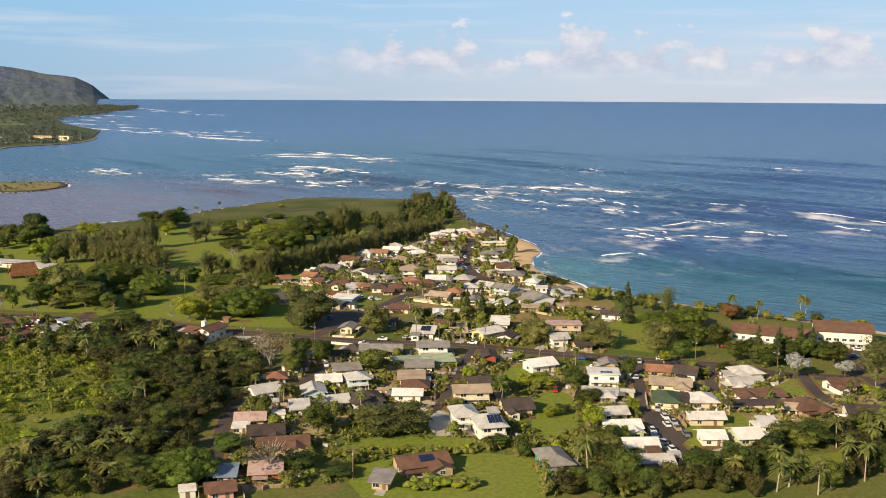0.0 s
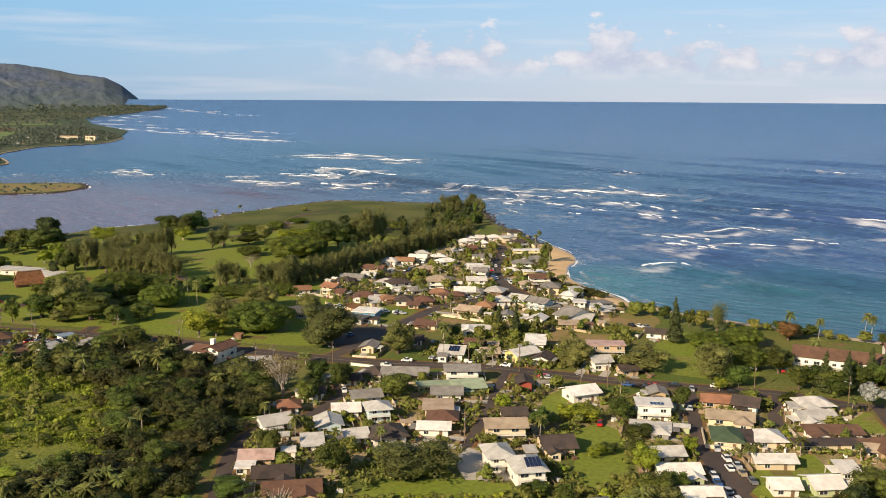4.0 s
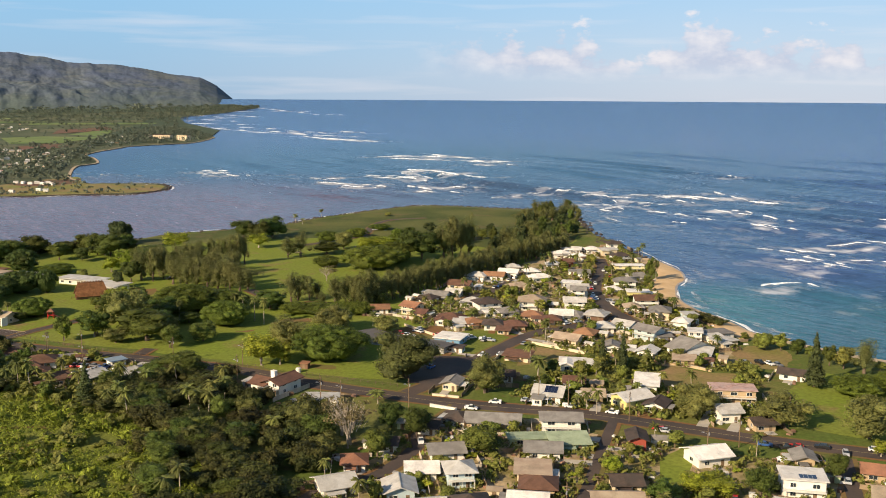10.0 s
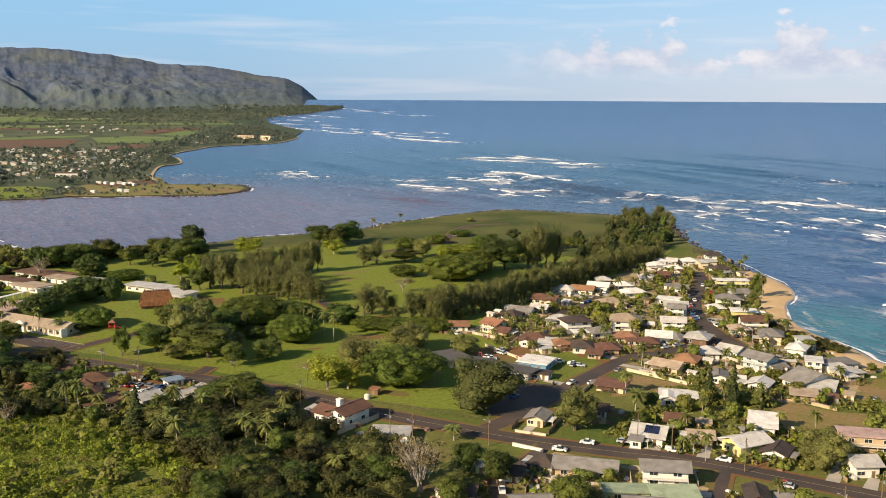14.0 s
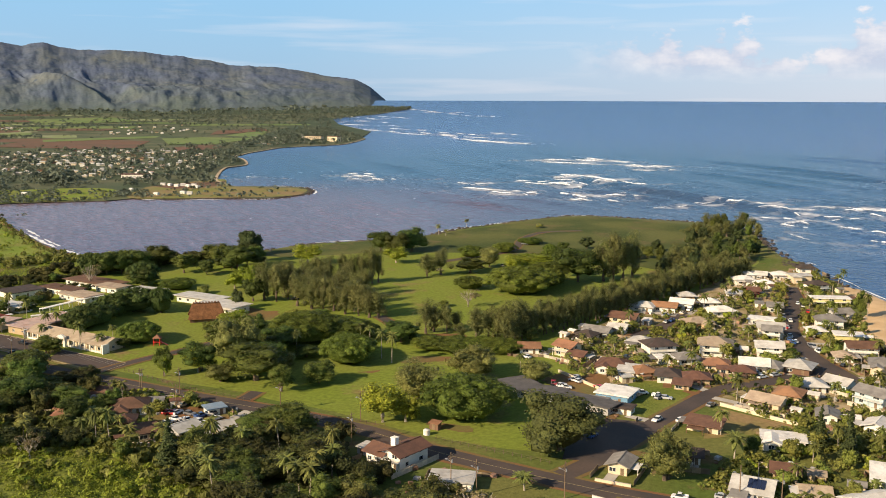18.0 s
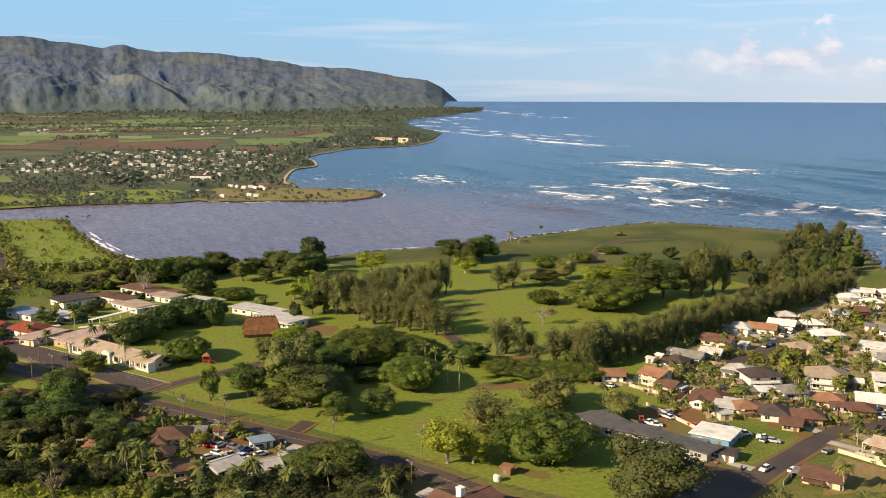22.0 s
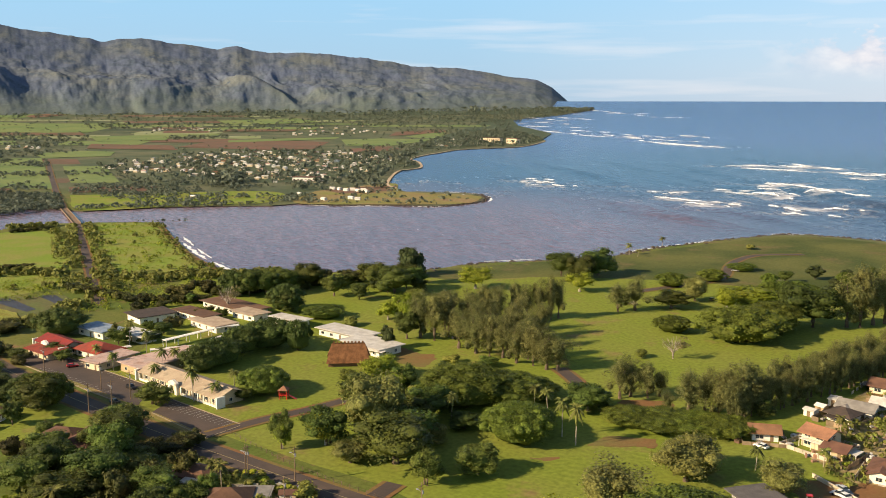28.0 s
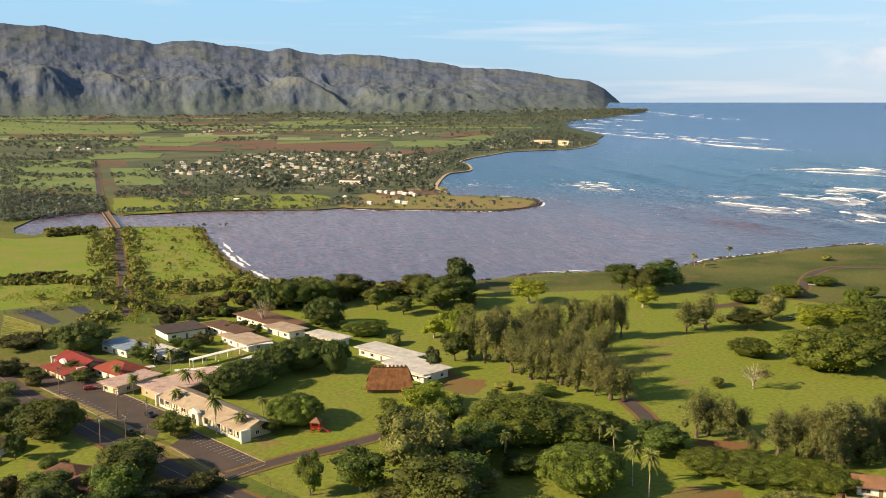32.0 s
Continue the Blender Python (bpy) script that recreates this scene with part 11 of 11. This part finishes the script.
car(27.2, 401.7, 162, "red", 0)
car(-40.9, 631.1, 252, "blue", 1)
car(-36.0, 649.7, 72, "tan", 0)
car(-44.5, 641.7, 252, "silver", 1)
car(-55.3, 558.4, 153, "black", 1)
car(-35.8, 413.9, -7, "white", 1)
car(-197.8, 444.0, 80, "red", 0)
car(-191.3, 438.6, -10, "white", 0)
car(-183.7, 437.1, -10, "white", 1)
car(-180.8, 435.8, 60, "black", 0)
car(-181.7, 447.8, 80, "grey", 1)
car(-199.4, 459.0, 170, "silver", 0)
car(-196.8, 451.7, 80, "tan", 1)
car(-195.3, 444.8, 80, "red", 0)
car(-191.9, 434.9, 60, "white", 0)
car(-186.9, 436.0, 80, "tan", 1)
car(-184.0, 439.4, 80, "silver", 0)
car(-71.0, 520.5, 156, "white", 1)
car(-74.3, 512.4, 156, "grey", 0)
car(-95.1, 547.8, 153, "white", 0)
car(-307.8, 506.1, -14, "black", 1)
car(-289.1, 460.7, 56, "silver", 0)
car(-234.2, 624.0, 59, "black", 1)
car(-156.0, 847.7, 182, "silver", 0)
car(-349.0, 516.7, 53, "red", 0)
car(-151.1, 755.5, 72, "tan", 0)
car(-300.2, 490.8, 166, "black", 1)
car(-70.9, 524.6, 136, "silver", 0)
car(-185.1, 726.9, 162, "tan", 1)
car(-75.0, 511.6, 156, "white", 1)
car(-69.9, 521.6, 156, "black", 0)
car(-59.7, 495.5, 136, "silver", 0)
car(61.9, 378.5, -30, "white", 1)
car(76.2, 365.3, 80, "silver", 0)
car(42.1, 347.4, -97, "red", 1)
car(-48.4, 379.6, 101, "white", 1)
car(-35.2, 368.6, -14, "silver", 0)
car(-198.5, 444.3, -10, "white", 0)
car(-194.6, 444.7, 80, "white", 0)
car(-189.7, 444.7, -10, "grey", 0)
car(-185.0, 443.8, 60, "blue", 1)
car(-183.7, 447.4, 80, "white", 0)
car(-186.9, 438.4, -10, "white", 1)
car(-182.5, 438.6, -10, "white", 0)
car(-178.9, 442.7, 60, "white", 0)
utility_pole(-216.8, 457.9, 79)
utility_pole(-194.8, 444.7, 80)
utility_pole(-127.3, 434.7, 67)
utility_pole(-88.7, 411.0, 74)
utility_pole(-57.7, 413.4, 78)
utility_pole(18.0, 409.1, 72)
utility_pole(-12.7, 424.1, 83)
utility_pole(-80.7, 408.0, 74)
utility_pole(-217.5, 457.8, 79)
utility_pole(-204.7, 462.9, 80)
utility_pole(-162.0, 456.7, 76)
utility_pole(-296.1, 485.6, 76)
utility_pole(-132.1, 454.8, 76)
utility_pole(-300.3, 479.5, 76)
utility_pole(-299.3, 497.2, 76)
utility_pole(-353.2, 506.8, 73)
utility_pole(-316.2, 500.0, 76)
utility_pole(70.3, 411.7, 77)
utility_pole(39.1, 378.2, 72)
utility_pole(-2.3, 421.5, 83)
utility_pole(50.5, 389.7, 72)
utility_pole(105.9, 390.1, 72)
utility_pole(134.9, 374.0, 59)
utility_pole(-3.1, 328.7, -12)
utility_pole(-26.1, 262.2, 8)
thatched_hall(-252.9, 565.7, 32, 17.4, 11.0)
play_frame(-251.7, 521.9)
garden_wall([(-17.9, 506.6), (7.0, 491.7)], 1.6, "cream")
garden_wall([(36.6, 484.0), (47.9, 477.8), (54.4, 473.3)], 1.4, "tan")
garden_wall([(-16.7, 564.6), (8.2, 574.9)], 1.8, "cream")
garden_wall([(75.2, 343.3), (72.8, 327.7), (82.5, 324.1)], 1.8, "cream")
garden_wall([(-51.4, 427.5), (-41.3, 425.8)], 1.2, "cream")
garden_wall([(-50.5, 415.2), (-40.7, 411.8), (-44.1, 398.6)], 1.5, "white")
garden_wall([(-78.8, 531.1), (-56.8, 508.8)], 1.5, "cream")
garden_wall([(26.0, 435.2), (37.9, 429.8)], 1.3, "white")
park_fence([(-248.0, 486.4), (-211.1, 471.9), (-176.7, 463.3)])
park_fence([(-169.6, 461.0), (-146.5, 455.8), (-123.0, 453.2)])
park_fence([(-103.6, 446.6), (-86.1, 441.5), (-65.7, 436.5)])
park_fence([(-264.3, 564.9), (-253.8, 570.9)])
stall_lines(-372.8, 526.2, -311.5, 510.6, 20, 5, 1)
stall_lines(-357.9, 511.7, -312.6, 500.8, 16, 5, -1)
stall_lines(-281.2, 500.5, -251.1, 494.4, 14, 5, -1)
kerb([(-377.7, 529.6), (-342.0, 520.7), (-304.8, 511.8)])
kerb([(-372.7, 511.2), (-316.9, 496.4), (-292.3, 490.7)])
kerb([(-284.9, 503.0), (-248.3, 493.6)])
kerb([(-281.6, 489.1), (-249.3, 478.8), (-247.2, 492.2)])
ribbon_piece("verge_strip", [(-354.1, 506.3), (-320.8, 498.7), (-300.7, 493.4)], 3.0, "dry", 0.16, 0)
ribbon_piece("verge_strip", [(-288.0, 497.7), (-288.7, 504.5)], 3.0, "dry", 0.16, 0)
ribbon_piece("verge_strip", [(-288.5, 488.9), (-280.5, 488.0), (-252.3, 479.4)], 3.0, "dry", 0.16, 0)
far_block(-985, 2295, -940, 2290, 11, "cream")
far_block(-915, 2270, -887, 2262, 12, "cream")
far_block(-769, 1245, -737, 1254, 5, "white")
tent(-662, 1174)
tent(-651, 1172)
tent(-638, 1165)
tent(-635, 1174)
tent(-623, 1166)
tent(-621, 1175)
tent(-608, 1161)
tent(-740, 1029)
tent(-587, 1095)
tent(-576, 1090)
tent(-606, 1073)
tent(-659, 1106)
far_town([(-1164.9, 1311.5), (-1292.6, 1615.0), (-1202.8, 1768.0), (-1058.4, 1824.3), (-873.8, 1695.4), (-715.4, 1350.8), (-718.5, 1220.8), (-783.8, 1219.0), (-937.7, 1228.3), (-1065.4, 1243.6)], 178, 5)
far_town([(-954.3, 1902.1), (-972.2, 2135.8), (-939.4, 2208.8), (-1141.2, 2618.5), (-1086.8, 2281.0)], 26, 6)
far_town([(-1716.8, 1582.7), (-1649.9, 1667.8), (-1724.1, 1732.9), (-1812.6, 1658.4)], 8, 7)
far_town([(-2198.3, 2500.9), (-2010.5, 2598.4), (-2188.1, 2810.2), (-2351.8, 2660.8)], 22, 8)
far_town([(-1594.5, 2379.9), (-1482.7, 2665.1), (-1952.5, 3373.5), (-1916.3, 2885.3)], 30, 9)
far_woods([(-1176.1, 1305.4), (-1304.9, 1628.4), (-1214.8, 1783.7), (-1068.7, 1840.3), (-872.8, 1713.0), (-776.3, 1524.4), (-700.7, 1319.8), (-694.4, 1185.9), (-765.4, 1194.9), (-896.6, 1183.6), (-1021.9, 1181.9)], 560, 6.5, 50)
far_woods([(-872.8, 1713.0), (-1003.2, 2015.5), (-908.6, 2169.9), (-900.1, 2446.0), (-1158.6, 2934.4), (-1356.0, 3174.1), (-1194.1, 2590.6), (-1057.2, 2090.2)], 420, 8, 51)
far_woods([(-1942.4, 1616.0), (-1686.3, 1599.1), (-1691.5, 1750.4), (-2039.4, 2103.9), (-2448.2, 2160.4), (-2312.1, 1879.5)], 260, 8, 52)
far_woods([(-1710.2, 2050.1), (-1629.0, 2164.8), (-1718.6, 2273.0), (-1851.8, 2202.7)], 60, 8, 53)
far_woods([(-1949.6, 2868.1), (-1840.7, 3349.5), (-2003.7, 4250.1), (-1677.5, 4071.4), (-2394.2, 5671.7), (-3267.1, 5264.5), (-2918.1, 4199.7)], 520, 6.5, 54)
far_woods([(-6991.8, 5214.4), (-11432.8, 8379.3), (-3584.8, 5116.3), (-3020.7, 4149.8), (-4557.5, 4662.5)], 380, 6.5, 55)
far_woods([(-2537.9, 2564.9), (-1859.4, 2468.2), (-1949.6, 2868.1), (-2218.9, 3238.4), (-2770.3, 3225.0), (-2895.2, 2895.4)], 220, 8, 56)
far_woods([(-859.9, 844.5), (-1015.8, 955.6), (-950.7, 977.6), (-883.7, 980.9), (-790.2, 903.9), (-792.8, 852.8)], 190, 5, 57)
far_woods([(-769.0, 895.3), (-690.8, 959.3), (-617.0, 1000.5), (-640.2, 1030.9), (-710.4, 980.6), (-781.3, 919.4)], 60, 4, 58)
far_woods([(-1008.9, 1189.1), (-884.3, 1190.4), (-752.2, 1177.6), (-711.6, 1124.4), (-809.4, 1106.9), (-902.0, 1094.6)], 80, 6, 59)
far_woods([(-851.8, 1164.0), (-873.1, 1263.9), (-792.3, 1196.9), (-775.9, 1125.5)], 40, 11, 60)
far_woods([(-1015.8, 955.6), (-944.2, 1017.2), (-1009.9, 1076.6), (-1144.0, 1047.0)], 90, 4, 61)
far_woods([(-8447.1, 6251.5), (-11766.3, 8616.9), (-8496.0, 9463.2), (-5439.8, 9834.3), (-3467.9, 9929.5), (-2667.2, 8224.0), (-2473.1, 5854.4), (-2952.5, 5411.2), (-3706.4, 5283.4), (-6229.5, 6294.4)], 640, 7.5, 62)
far_woods([(-1553.7, 3836.9), (-2352.1, 7261.4), (-2747.0, 8625.7), (-2409.5, 5883.8), (-1911.2, 4420.4)], 160, 8, 63)
far_woods([(-1543.0, 1331.3), (-1440.2, 1422.2), (-1552.3, 1624.3), (-1651.6, 1570.8), (-1693.6, 1438.7)], 110, 6, 64)
far_woods([(-699.8, 834.6), (-600.5, 874.2), (-610.1, 884.8), (-699.8, 834.6)], 8, 3, 65)
far_woods([(-750.7, 1219.9), (-718.5, 1220.8), (-671.9, 1198.4), (-668.4, 1148.4), (-701.3, 1151.9)], 30, 6, 66)
far_scrub([(-668.4, 1148.4), (-640.4, 1272.4), (-579.1, 1190.8), (-489.8, 1186.8), (-466.8, 1150.5), (-469.0, 1104.2), (-562.7, 1052.0), (-621.0, 1041.6)], 90, 90, -0.6)
far_scrub([(-1015.8, 955.6), (-893.1, 989.0), (-783.0, 897.6), (-792.8, 852.8), (-798.0, 800.5)], 900, 91, -0.4)
far_scrub([(-769.0, 895.3), (-690.8, 959.3), (-622.7, 1007.9), (-711.6, 1124.4), (-818.6, 1117.1), (-929.2, 1121.2), (-989.0, 1088.2)], 800, 92, -0.05)
far_scrub([(-1044.9, 976.4), (-949.3, 1029.3), (-1397.7, 1410.4), (-1614.7, 1382.4)], 1300, 93, -0.1)
far_scrub([(-1614.7, 1382.4), (-1411.1, 1591.5), (-1364.6, 1725.5), (-865.4, 1699.9), (-890.7, 2385.4), (-1864.0, 4443.5), (-3377.1, 5435.9), (-5704.8, 5782.2), (-8911.8, 6582.7)], 2600, 94, -0.02)
far_scrub([(-989.0, 1088.2), (-964.5, 1146.2), (-1161.2, 1313.6), (-1220.8, 1280.9)], 150, 95, 0.1)
far_scrub([(-622.7, 1007.9), (-596.3, 1044.2), (-686.7, 1174.9), (-731.3, 1150.2)], 150, 96, 0)


def shore_woods(first, last, depth, n, h, seed):
    """A dense belt of trees behind the far beach."""
    rng = random.Random(seed)
    line = smooth_line(COAST[first:last], 12.0)
    nr = np.random.RandomState(seed)
    for _ in range(n):
        i = rng.randrange(1, len(line) - 1)
        d = (line[i + 1] - line[i - 1]).normalized()
        q = line[i] + Vector((-d.y, d.x, 0)) * (14 + depth * rng.random() ** 1.6)
        s = h * rng.uniform(0.5, 1.15)
        v, f = leaf_cloud([(0, 0, s * 0.5, s * 0.55, s * 0.55, s * 0.55), (nr.normal() * s * 0.4, nr.normal() * s * 0.4, s * 0.7, s * 0.35, s * 0.35, s * 0.4)], 24, s * 0.27, nr, 0.2)
        FAR_F.append(f + 4 * sum(len(g) for g in FAR_F))
        FAR_V.append(v + np.array(far(q.x, q.y)))


shore_woods(77, 87, 110, 230, 7.5, 201)
shore_woods(86, 95, 260, 330, 8, 202)
shore_woods(93, 103, 700, 620, 8.5, 203)
far_town([(-1164.9, 1311.5), (-1292.6, 1615.0), (-1202.8, 1768.0), (-1058.4, 1824.3), (-873.8, 1695.4), (-715.4, 1350.8), (-718.5, 1220.8), (-783.8, 1219.0), (-937.7, 1228.3), (-1065.4, 1243.6)], 110, 15)
far_woods([(-1176.1, 1305.4), (-1304.9, 1628.4), (-1214.8, 1783.7), (-1068.7, 1840.3), (-872.8, 1713.0), (-776.3, 1524.4), (-700.7, 1319.8), (-694.4, 1185.9), (-765.4, 1194.9), (-896.6, 1183.6), (-1021.9, 1181.9)], 90, 9, 150)
far_scrub([(-2300, 4600), (-3377, 5436), (-5705, 5782), (-8912, 6583), (-7000, 8600), (-3500, 8600)], 1300, 97, -0.5)
finish_far_woods()
